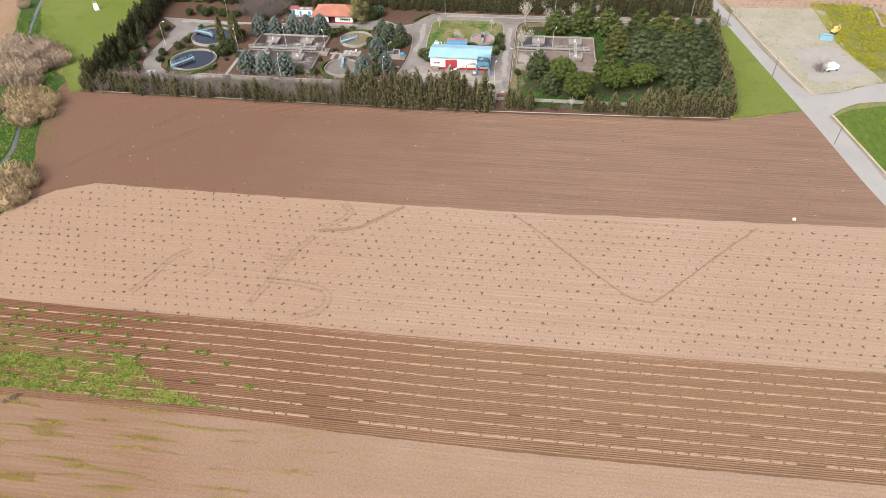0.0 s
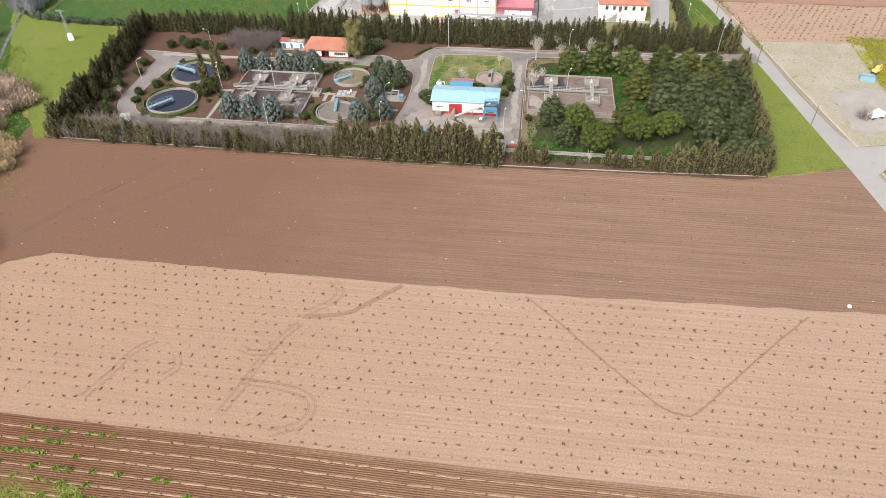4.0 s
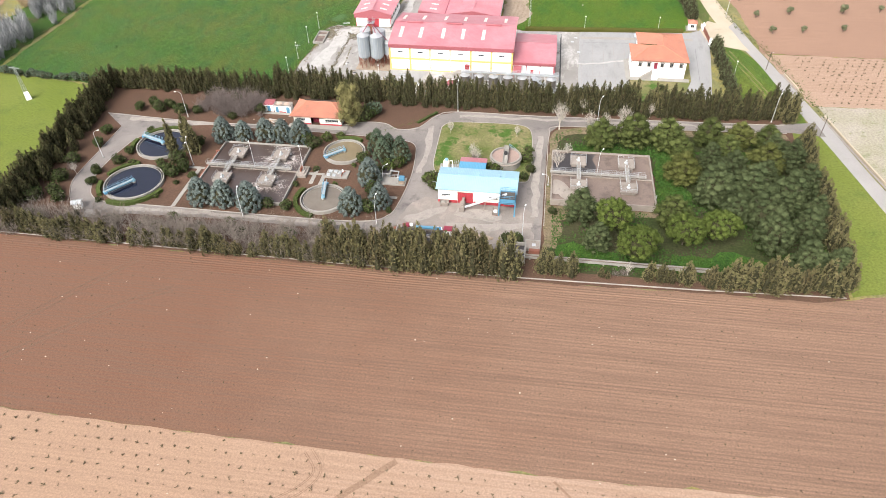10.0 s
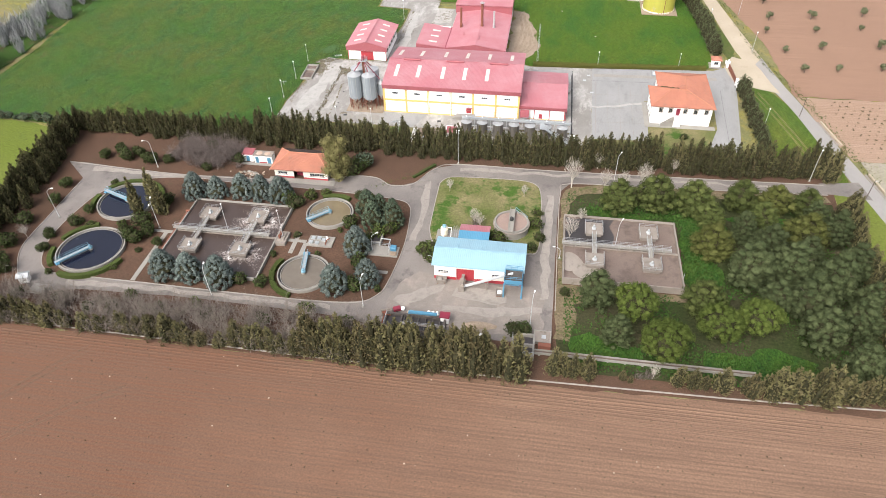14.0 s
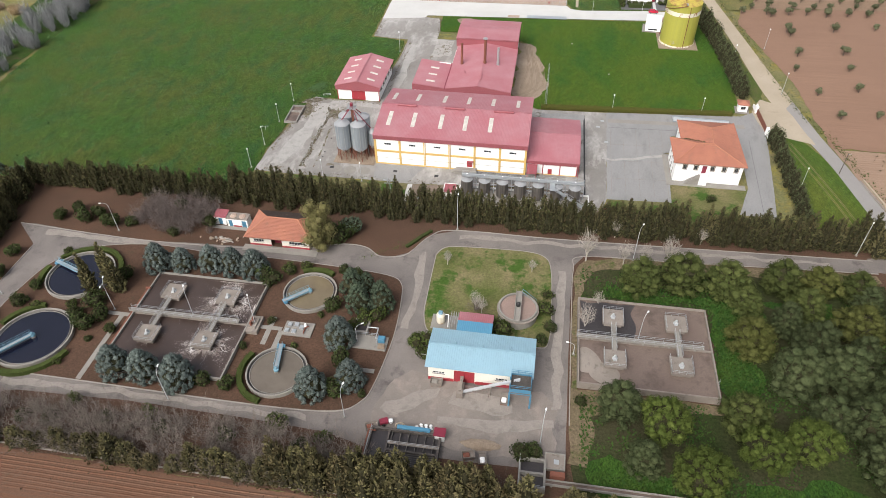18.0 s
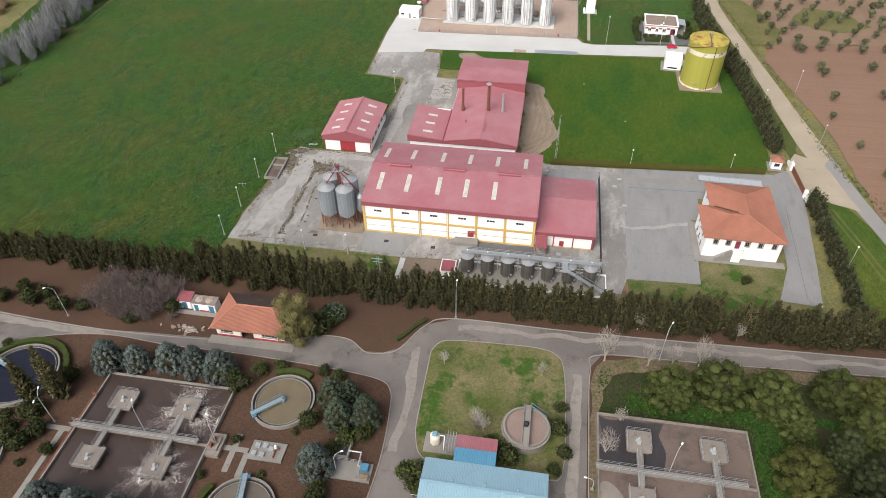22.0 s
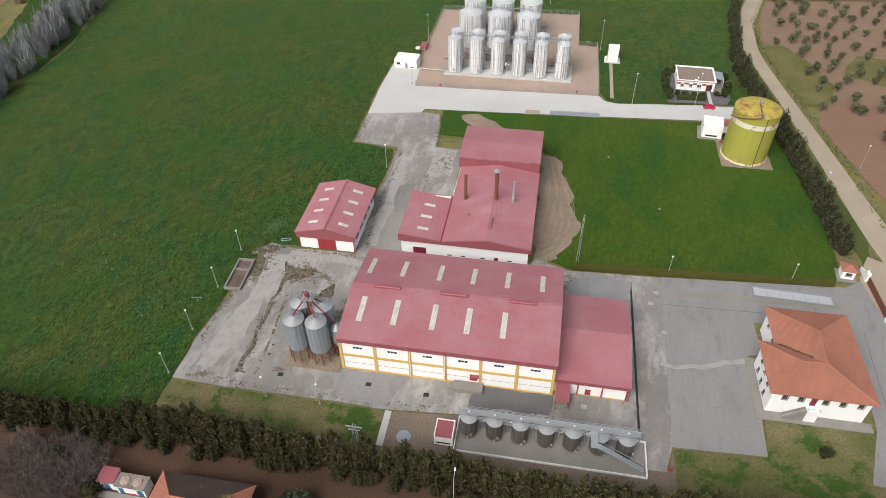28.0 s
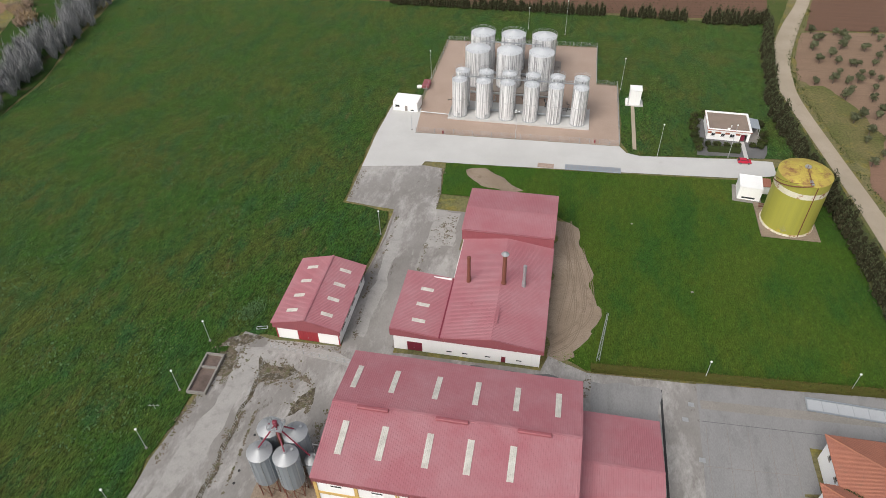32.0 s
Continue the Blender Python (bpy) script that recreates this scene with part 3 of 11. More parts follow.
def boxes(*dims):
    bm = bmesh.new()
    for d in dims:
        box(bm, *d)
    return bm


def rounded(*dims, r=0.03):
    bm = boxes(*dims)
    bmesh.ops.bevel(bm, geom=bm.edges[:], offset=r, segments=1, affect="EDGES")
    return bm


def ring(bm, c, r, z, n):
    return [bm.verts.new((c[0] + r * math.cos(2 * math.pi * i / n), c[1] + r * math.sin(2 * math.pi * i / n), z)) for i in range(n)]


def lathe(bm, c, profile, n=24, cap=(True, True)):
    """Rings of (radius, z) joined up, closed at both ends."""
    rings = [ring(bm, c, r, z, n) for r, z in profile]
    for a, b in zip(rings, rings[1:]):
        for i in range(n):
            bm.faces.new((a[i], a[(i + 1) % n], b[(i + 1) % n], b[i]))
    if cap[0]:
        bm.faces.new(rings[0][::-1])
    if cap[1]:
        bm.faces.new(rings[-1])
    return bm


def turned(profile, n=24, c=(0, 0), cap=(True, True)):
    return lathe(bmesh.new(), c, profile, n, cap)


def hollow(c, r_in, r_out, z0, z1, n=40):
    """A round wall with an open top."""
    bm = bmesh.new()
    loops = [ring(bm, c, r, z, n) for r, z in ((r_out, z0), (r_out, z1), (r_in, z1), (r_in, z0))]
    for a, b in zip(loops, loops[1:] + loops[:1]):
        for i in range(n):
            bm.faces.new((a[i], a[(i + 1) % n], b[(i + 1) % n], b[i]))
    return bm


def tube(bm, a, b, r, n=6, r2=None):
    a, b = Vector(a), Vector(b)
    d = (b - a).normalized()
    s = d.orthogonal().normalized()
    t = d.cross(s)
    r2 = r if r2 is None else r2
    rows = [[bm.verts.new(p + q * (s * math.cos(2 * math.pi * i / n) + t * math.sin(2 * math.pi * i / n))) for i in range(n)] for p, q in ((a, r), (b, r2))]
    for i in range(n):
        bm.faces.new((rows[0][i], rows[0][(i + 1) % n], rows[1][(i + 1) % n], rows[1][i]))
    bm.faces.new(rows[0][::-1])
    bm.faces.new(rows[1])
    return bm


def tubes(pairs, r, n=6):
    bm = bmesh.new()
    for a, b in pairs:
        tube(bm, a, b, r, n)
    return bm


def pipe(points, r, n=6):
    return tubes(list(zip(points, points[1:])), r, n)


def rail(points, h=1.0, gap=2.0, r=0.035):
    """A tube railing: two rails and posts along a line of points."""
    bm = bmesh.new()
    for a, b in zip(points, points[1:]):
        a, b = Vector(a), Vector(b)
        for k in (h, h * 0.55):
            tube(bm, a + Vector((0, 0, k)), b + Vector((0, 0, k)), r, 4)
        steps = max(1, round((b - a).length / gap))
        for i in range(steps + 1):
            p = a.lerp(b, i / steps)
            tube(bm, p, p + Vector((0, 0, h)), r, 4)
    return bm


def rough_outline(points, jitter, step=3.0, seed=0):
    """The outline of a patch of ground with an uneven edge."""
    got = []
    for a, b in zip(points, points[1:] + points[:1]):
        a, b = Vector((*a, 0)), Vector((*b, 0))
        count = max(1, round((b - a).length / step)) if jitter else 1
        for i in range(count):
            p = a.lerp(b, i / count)
            k = 0 if i == 0 and not jitter else jitter
            q = p * 0.21 + Vector((seed * 7.3, 0, 0))
            got.append((p.x + k * noise.noise(q) * 2, p.y + k * noise.noise(q + Vector((31, 17, 5))) * 2))
    return got


def sheet(name, points, z, material, label, category, jitter=0.0, thick=0.0, step=3.0, seed=0):
    """A patch of ground, thin, or with a real edge."""
    bm = bmesh.new()
    pts = rough_outline(points, jitter, step, seed)
    if sum(p[0] * q[1] - q[0] * p[1] for p, q in zip(pts, pts[1:] + pts[:1])) < 0:
        pts.reverse()
    top = [bm.verts.new((x, y, z)) for x, y in pts]
    bm.faces.new(top)
    if thick:
        low = [bm.verts.new((x, y, z - thick)) for x, y in pts]
        for i in range(len(top)):
            j = (i + 1) % len(top)
            bm.faces.new((top[j], top[i], low[i], low[j]))
    bm.normal_update()
    bmesh.ops.triangulate(bm, faces=[q for q in bm.faces if len(q.verts) > 4], ngon_method="EAR_CLIP")
    bm.normal_update()
    data = bpy.data.meshes.new(name)
    bm.to_mesh(data)
    bm.free()
    data.materials.append(M[material])
    return tagged(new(name, data), label, category, kind="structure")


def band(name, left, right, z, material, label, category):
    """A road or strip between two edges with the same count of points."""
    bm = bmesh.new()
    rows = [(bm.verts.new((*a, z)), bm.verts.new((*b, z))) for a, b in zip(left, right)]
    for (a, b), (c, d) in zip(rows, rows[1:]):
        bm.faces.new((a, b, d, c))
    ob = part(name, bm, material)
    return tagged(ob, label, category, kind="structure")


def smooth(points, steps=6):
    """A Catmull-Rom line through points."""
    got = []
    for i in range(len(points) - 1):
        p = [Vector(points[max(0, min(len(points) - 1, i + k))]) for k in (-1, 0, 1, 2)]
        for s in range(steps):
            t = s / steps
            got.append(tuple(0.5 * (2 * p[1] + (p[2] - p[0]) * t + (2 * p[0] - 5 * p[1] + 4 * p[2] - p[3]) * t * t + (3 * p[1] - p[0] - 3 * p[2] + p[3]) * t ** 3)))
    return got + [tuple(points[-1])]


def strip_along(points, w, z, h, bm=None):
    """A bar of width w and height h along a line, as a kerb or low wall."""
    bm = bm or bmesh.new()
    pts = [Vector((*p[:2], 0)) for p in points]
    rows = []
    for i, p in enumerate(pts):
        d = (pts[min(i + 1, len(pts) - 1)] - pts[max(i - 1, 0)]).normalized()
        s = Vector((-d.y, d.x, 0)) * w / 2
        rows.append([bm.verts.new(p + s * k + Vector((0, 0, q))) for k, q in ((-1, z), (-1, z + h), (1, z + h), (1, z))])
    for a, b in zip(rows, rows[1:]):
        for i in range(4):
            bm.faces.new((a[i], a[(i + 1) % 4], b[(i + 1) % 4], b[i]))
    bm.faces.new(rows[0])
    bm.faces.new(rows[-1][::-1])
    return bm


def wall(parent, name, p0, p1, z0, z1, material, holes=(), thick=0.3, label=""):
    """An upright wall from p0 to p1 with rectangular holes (u0, u1, z0, z1) right through it."""
    a, b = Vector((*p0, 0)), Vector((*p1, 0))
    length = (b - a).length
    ang = math.atan2(b.y - a.y, b.x - a.x)
    us = sorted({0.0, length, *[u for h in holes for u in h[:2]]})
    zs = sorted({z0, z1, *[z for h in holes for z in h[2:4]]})
    nu, nz = len(us) - 1, len(zs) - 1

    def solid(i, j):
        if not (0 <= i < nu and 0 <= j < nz):
            return False
        u, z = (us[i] + us[i + 1]) / 2, (zs[j] + zs[j + 1]) / 2
        return not any(h[0] < u < h[1] and h[2] < z < h[3] for h in holes)

    bm = bmesh.new()
    grid = {(i, j, k): bm.verts.new((us[i], k * thick, zs[j])) for i in range(nu + 1) for j in range(nz + 1) for k in (0, 1)}
    for i in range(nu):
        for j in range(nz):
            if not solid(i, j):
                continue
            q = [(i, j), (i + 1, j), (i + 1, j + 1), (i, j + 1)]
            bm.faces.new([grid[(*c, 0)] for c in q])
            bm.faces.new([grid[(*c, 1)] for c in reversed(q)])
            for (c, d), side in zip(zip(q, q[1:] + q[:1]), ((i, j - 1), (i + 1, j), (i, j + 1), (i - 1, j))):
                if not solid(*side):
                    bm.faces.new((grid[(*d, 0)], grid[(*c, 0)], grid[(*c, 1)], grid[(*d, 1)]))
    for v in [v for v in bm.verts if not v.link_faces]:
        bm.verts.remove(v)
    bmesh.ops.transform(bm, matrix=Matrix.Translation(a) @ Matrix.Rotation(ang, 4, "Z"), verts=bm.verts)
    return part(name, bm, material, parent, label)


def on_wall(p0, p1):
    a = Vector((*p0, 0))
    return Matrix.Translation(a) @ Matrix.Rotation(math.atan2(p1[1] - p0[1], p1[0] - p0[0]), 4, "Z")


def window(parent, p0, p1, hole, bars=1, frame_mat="white", sill=True):
    u0, u1, z0, z1 = hole
    m = on_wall(p0, p1)
    t = 0.08
    bm = boxes((u0, u1, 0.08, 0.16, z0, z0 + t), (u0, u1, 0.08, 0.16, z1 - t, z1), (u0, u0 + t, 0.08, 0.16, z0 + t, z1 - t), (u1 - t, u1, 0.08, 0.16, z0 + t, z1 - t))
    for i in range(bars):
        c = u0 + (u1 - u0) * (i + 1) / (bars + 1)
        box(bm, c - 0.03, c + 0.03, 0.09, 0.15, z0 + t, z1 - t)
    bmesh.ops.transform(bm, matrix=m, verts=bm.verts)
    w = part("window", bm, frame_mat, parent)
    bm = boxes((u0 + 0.05, u1 - 0.05, 0.11, 0.13, z0 + 0.05, z1 - 0.05))
    bmesh.ops.transform(bm, matrix=m, verts=bm.verts)
    part("pane", bm, "glass", w, "dark glass pane")
    if sill:
        bm = boxes((u0 - 0.1, u1 + 0.1, -0.12, 0.1, z0 - 0.1, z0))
        bmesh.ops.transform(bm, matrix=m, verts=bm.verts)
        part("sill", bm, "kerb", w)
    return w


def door(parent, p0, p1, hole, material="reddoor", leaves=2, label=""):
    u0, u1, z0, z1 = hole
    m = on_wall(p0, p1)
    wd = (u1 - u0) / leaves
    for i in range(leaves):
        a, b = u0 + i * wd + 0.02, u0 + (i + 1) * wd - 0.02
        line = [(a, 0.1)]
        for k in range(3):
            c = a + (b - a) * (k + 1) / 4
            line += [(c - 0.05, 0.1), (c - 0.04, 0.06), (c + 0.04, 0.06), (c + 0.05, 0.1)]
        line += [(b, 0.1), (b, 0.18), (a, 0.18)]
        bm = bmesh.new()
        low, top = ([bm.verts.new((x, y, z)) for x, y in line] for z in (z0, z1 - 0.03))
        for k in range(len(line)):
            n = (k + 1) % len(line)
            bm.faces.new((low[k], low[n], top[n], top[k]))
        bm.faces.new(low[::-1])
        bm.faces.new(top)
        bmesh.ops.transform(bm, matrix=m, verts=bm.verts)
        d = part("door", bm, material, parent, label)
    bm = boxes((u1 - wd - 0.16, u1 - wd - 0.1, 0.0, 0.1, z0 + 0.9, z0 + 1.2))
    bmesh.ops.transform(bm, matrix=m, verts=bm.verts)
    part("door_handle", bm, "galv", d)
    return d


def ribbed(a, b, c, d, gap, rise, thick=0.12):
    """A profiled metal roof sheet over the corners a, b (low edge) and d, c (high edge), ribs running up the slope."""
    a, b, c, d = (Vector(p) for p in (a, b, c, d))
    count = max(1, round((b - a).length / gap))
    up = (b - a).cross(d - a).normalized()
    bm = bmesh.new()
    cols = []
    for i in range(count):
        for f, h in ((0.0, 0), (0.62, 0), (0.7, rise), (0.92, rise)):
            t = (i + f) / count
            cols.append((a.lerp(b, t) + up * h, d.lerp(c, t) + up * h))
    cols.append((b, c))
    rows = [(bm.verts.new(p), bm.verts.new(q)) for p, q in cols]
    for (p, q), (r, s) in zip(rows, rows[1:]):
        bm.faces.new((p, r, s, q))
    low = [bm.verts.new(p - up * thick) for p in (a, b, c, d)]
    bm.faces.new(low[::-1])
    return bm


def gable_roof(parent, x0, x1, y0, y1, ze, zr, material="redroof", gap=0.55, rise=0.035, along="x", thick=0.14):
    """Two ribbed slopes, a ridge cap and edge fascias."""
    if along == "x":
        ym = (y0 + y1) / 2
        s1 = ((x0, y0, ze), (x1, y0, ze), (x1, ym, zr), (x0, ym, zr))
        s2 = ((x1, y1, ze), (x0, y1, ze), (x0, ym, zr), (x1, ym, zr))
        cap = [(x0, ym, zr + 0.08), (x1, ym, zr + 0.08)]
    else:
        xm = (x0 + x1) / 2
        s1 = ((x1, y0, ze), (x1, y1, ze), (xm, y1, zr), (xm, y0, zr))
        s2 = ((x0, y1, ze), (x0, y0, ze), (xm, y0, zr), (xm, y1, zr))
        cap = [(xm, y0, zr + 0.08), (xm, y1, zr + 0.08)]
    r1 = part("roof_slope", ribbed(*s1, gap, rise, thick), material, parent)
    part("roof_slope", ribbed(*s2, gap, rise, thick), material, parent)
    part("ridge_cap", strip_along(cap, 0.5, zr + 0.05, 0.1), material, parent)
    return r1


def leaf_cloud(centres, way, size, slim=0.45, seed=0, face=None):
    """Kite-shaped leaves or sprays at centres, pointing along way, turned about it at random or towards face."""
    rng = np.random.default_rng(seed)
    n = len(centres)
    way = way / np.linalg.norm(way, axis=1, keepdims=True)
    side = np.cross(way, rng.normal(size=(n, 3)) * (1.0 if face is None else 0.4) + (0 if face is None else face))
    side /= np.linalg.norm(side, axis=1, keepdims=True) + 1e-9
    s = (size * rng.uniform(0.65, 1.35, n))[:, None]
    v = np.stack([centres - way * s * 0.5, centres + side * s * slim * 0.5, centres + way * s * 0.5, centres - side * s * slim * 0.5], 1).reshape(-1, 3)
    f = np.arange(4 * n).reshape(-1, 4)
    return v, f


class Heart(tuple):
    """A lump inside a crown, coloured dark for the shade there: points and faces."""


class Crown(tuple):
    """Points, edges and faces of a crown; the faces past the first `leaves` ones are cores darkened for shade."""
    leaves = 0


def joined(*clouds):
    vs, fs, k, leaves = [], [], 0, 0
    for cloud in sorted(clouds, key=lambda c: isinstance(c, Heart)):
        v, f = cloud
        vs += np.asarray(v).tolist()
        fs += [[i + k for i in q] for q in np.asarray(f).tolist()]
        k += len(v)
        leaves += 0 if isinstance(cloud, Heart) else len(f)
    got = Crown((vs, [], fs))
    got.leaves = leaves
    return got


def shade_cores(ob, flags):
    """Gives the flagged faces of a crown the dark colour that stands in for inner shade."""
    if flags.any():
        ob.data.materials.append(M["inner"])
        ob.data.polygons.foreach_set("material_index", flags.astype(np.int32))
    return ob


def blob(c, r, seed, n=8, m=6):
    """A rough closed lump of leaves inside a crown."""
    rng = np.random.default_rng(seed)
    v, f = [], []
    for i in range(m + 1):
        a = math.pi * i / m
        for k in range(n):
            b = 2 * math.pi * k / n
            q = 1 + rng.uniform(-0.18, 0.12)
            v.append((c[0] + r[0] * q * math.sin(a) * math.cos(b), c[1] + r[1] * q * math.sin(a) * math.sin(b), c[2] + r[2] * q * math.cos(a)))
    for i in range(m):
        for k in range(n):
            f.append((i * n + k, i * n + (k + 1) % n, (i + 1) * n + (k + 1) % n, (i + 1) * n + k))
    return Heart((np.array(v), np.array(f)))


def lobed_crown(lobes, per, size, seed, up=0.3, slim=0.6, core=0.7, leafy=False):
    per = round(per * 1.6)
    rng = np.random.default_rng(seed)
    clouds = []
    for j, (c, r) in enumerate(lobes):
        c, r = np.array(c, float), np.array(r, float)
        d = rng.normal(size=(per, 3))
        d /= np.linalg.norm(d, axis=1, keepdims=True)
        p = c + d * r * rng.uniform(0.82, 1.12, (per, 1))
        keep = np.ones(per, bool)
        for i, (c2, r2) in enumerate(lobes):
            if i != j:
                keep &= (((p - c2) / np.array(r2)) ** 2).sum(1) > 0.6
        p, d = p[keep], d[keep]
        w = np.cross(d, rng.normal(size=p.shape)) + d * 0.5 + (0, 0, up)
        if len(p):
            clouds.append(leaf_cloud(p, w, np.full(len(p), size), slim, seed + j, d))
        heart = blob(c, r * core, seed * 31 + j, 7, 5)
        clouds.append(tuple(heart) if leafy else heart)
    return joined(*clouds)


def trunk_bm(h, r, seed, limbs=5, spread=0.5):
    rng = random.Random(seed)
    bm = bmesh.new()
    tube(bm, (0, 0, -0.1), (0.03 * h * rng.uniform(-1, 1), 0.03 * h * rng.uniform(-1, 1), h), r, 7, r * 0.55)
    for i in range(limbs):
        a = 2 * math.pi * (i + rng.random() * 0.6) / max(1, limbs)
        z = h * rng.uniform(0.55, 0.95)
        k = h * spread * rng.uniform(0.6, 1.1)
        tube(bm, (0, 0, z), (k * math.cos(a), k * math.sin(a), z + k * 0.8), r * 0.4, 5, r * 0.15)
    return bm


def tree(name, label, category, crown, leaf, trunk, bark="wood", group="", crown_label=""):
    ob = thing(name, label, category, group=group)
    part("trunk", trunk, bark, ob)
    shade_cores(part("crown", crown, leaf, ob, crown_label), np.arange(len(crown[2])) >= crown.leaves)
    return ob


def cypress_crown(h, r, seed, count=1500, low=0.0):
    """A ragged cypress: a leading spire with lower spires crowded round it, of upswept sprays."""
    rng = np.random.default_rng(seed)
    spires = [(0.0, 0.0, 1.0, 0.72)]
    for k in range(5):
        a = 6.283 * (k + rng.random() * 0.7) / 5
        u = rng.uniform(0.35, 0.72)
        spires.append((u * math.cos(a), u * math.sin(a), rng.uniform(0.5, 0.9), rng.uniform(0.42, 0.6)))
    clouds = []
    whole = sum(s[2] * s[3] for s in spires)
    for k, (sx, sy, sh, sr) in enumerate(spires):
        n = int(count * sh * sr / whole)
        t = rng.uniform(0, 1, n) ** 0.8
        prof = np.interp(t, [0, 0.15, 0.4, 0.65, 0.85, 1.0], [0.7, 1.0, 0.95, 0.68, 0.36, 0.05])
        a = rng.uniform(0, 2 * np.pi, n)
        lump = 1 + 0.2 * np.sin(a * 3 + t * 11 + seed + k) + 0.14 * np.sin(a * 5 - t * 23 + 2 * seed)
        rad = r * sr * prof * lump * rng.uniform(0.7, 1.15, n)
        z = h * sh * t
        p = np.stack([r * sx + rad * np.cos(a), r * sy + rad * np.sin(a), z], 1)
        w = np.stack([np.cos(a) * 0.8, np.sin(a) * 0.8, np.full(n, 0.9)], 1) + rng.normal(size=(n, 3)) * 0.4
        clouds.append(leaf_cloud(p, w, np.interp(t, [0, 0.6, 1], [0.95, 0.85, 0.7]) * h / 10, 0.34, seed * 9 + k))
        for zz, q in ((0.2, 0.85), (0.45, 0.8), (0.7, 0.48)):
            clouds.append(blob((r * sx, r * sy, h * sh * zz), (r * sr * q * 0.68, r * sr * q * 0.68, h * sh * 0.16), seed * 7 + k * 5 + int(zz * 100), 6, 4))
    return joined(*clouds)


def bare_bm(h, seed, spread=0.5, depth=4, r=0.16, forks=3, twist=0.45, first=0.28):
    """A leafless tree: limbs that fork into ever thinner twigs."""
    rng = random.Random(seed)
    bm = bmesh.new()

    def grow(p, d, length, rad, level):
        q = p + d * length
        tube(bm, p, q, rad, 5 if level < 2 else 3, rad * 0.65)
        if level == depth:
            return
        for _ in range(forks if level else forks + 2):
            axis = Vector((rng.uniform(-1, 1), rng.uniform(-1, 1), rng.uniform(-0.4, 0.5)))
            e = (d + axis * (spread + twist * rng.random()) + Vector((0, 0, 0.18))).normalized()
            grow(p.lerp(q, rng.uniform(0.55, 1.0)), e, length * rng.uniform(0.55, 0.85), rad * 0.55, level + 1)

    grow(Vector((0, 0, -0.1)), Vector((0, 0, 1)), h * first, r, 0)
    return bm


def sliver_dome(h, r, seed, count, upright, thin=0.05, size=1.4, low=0.1):
    """Fine bare twigs filling a dome: many thin slivers fanning out from the root."""
    rng = np.random.default_rng(seed)
    a, u = rng.uniform(0, 6.283, count), np.sqrt(rng.random(count))
    t = low + (1 - low) * rng.random(count) ** 0.8
    top = h * np.sqrt(np.maximum(0.08, 1 - 0.75 * u ** 2)) * rng.uniform(0.7, 1.1, count)
    p = np.stack([r * u * np.cos(a) * (0.35 + 0.65 * t), r * u * np.sin(a) * (0.35 + 0.65 * t), top * t], 1)
    w = np.stack([r * u * np.cos(a), r * u * np.sin(a), np.full(count, h * upright)], 1)
    w = w / np.linalg.norm(w, axis=1, keepdims=True) + rng.normal(size=(count, 3)) * 0.28
    return joined(leaf_cloud(p, w, np.full(count, size), thin, seed))


def stand(name, forms, spots, material, label, category):
    """Many plants that nobody could count, joined into one object."""
    rng = random.Random(len(spots))
    vs, fs, k = [], [], 0
    packs = [(np.array(f[0]), np.arange(len(f[2])) >= f.leaves, np.array([i for q in f[2] for i in q])) for f in forms]
    flags = []
    for x, y, s, sz in spots:
        # dead flags the faces of the shade-dark cores
        v, dead, flat = rng.choice(packs)
        flags.append(dead)
        c, d = math.cos(t := rng.uniform(0, 6.283)), math.sin(t)
        vs.append(np.stack([x + s * (v[:, 0] * c - v[:, 1] * d), y + s * (v[:, 0] * d + v[:, 1] * c), sz * v[:, 2]], 1))
        fs += (flat + k).reshape(-1, 4).tolist()
        k += len(v)
    return tagged(shade_cores(part(name, (np.concatenate(vs).tolist(), [], fs), material), np.concatenate(flags)), label, category, kind="stuff")


def place(proto, x, y, s=1.0, turn=None, z=0.0, sz=None):
    turn = random.uniform(0, 360) if turn is None else turn
    return copy_thing(proto, pose(x, y, z, 0, 0, turn) @ Matrix.Diagonal((s, s, sz or s, 1)))


# ---- ground, fields and roads ----
sheet("ground", [(-3000, -2500), (3000, -2500), (3000, 3500), (-3000, 3500)], -0.25, "scrub", "wide dry farmland ground under the fields", "ground")
sheet("field_1", [(-170, -60), (260, -60), (260, 71.5), (90, 72.4), (35, 71.4), (2, 71.1), (-33, 71.6), (-58, 72.5), (-84, 74.2), (-111, 74.6), (-150, 76)], 0.0, "soil_near", "tan fallow field with thin yellow weeds", "field", 0.12, step=1.5, seed=1)
sheet("field_2", [(-150, 76), (-111, 74.6), (-84, 74.2), (-58, 72.5), (-33, 71.6), (2, 71.1), (35, 71.4), (90, 72.4), (150, 73), (150, 101), (82, 99.4), (38, 97.8), (0, 97.6), (-40, 97.6), (-82, 98.4), (-127, 99.4), (-152, 100)], -0.06, "soil_rows", "dark brown field worked into long ridges", "field", 0.1, seed=2)
sheet("field_3", [(-152, 100), (-127, 99.4), (-82, 98.4), (-40, 97.6), (0, 97.6), (38, 97.8), (82, 99.4), (130, 101), (104.5, 152), (99, 150), (52, 148.5), (-2, 146.7), (-52, 146.8), (-100, 147.1), (-128, 147.6), (-138, 143), (-147, 134), (-150, 118)], 0.0, "soil_light", "pale dry vineyard soil with young vines", "field", 0.3, seed=3)
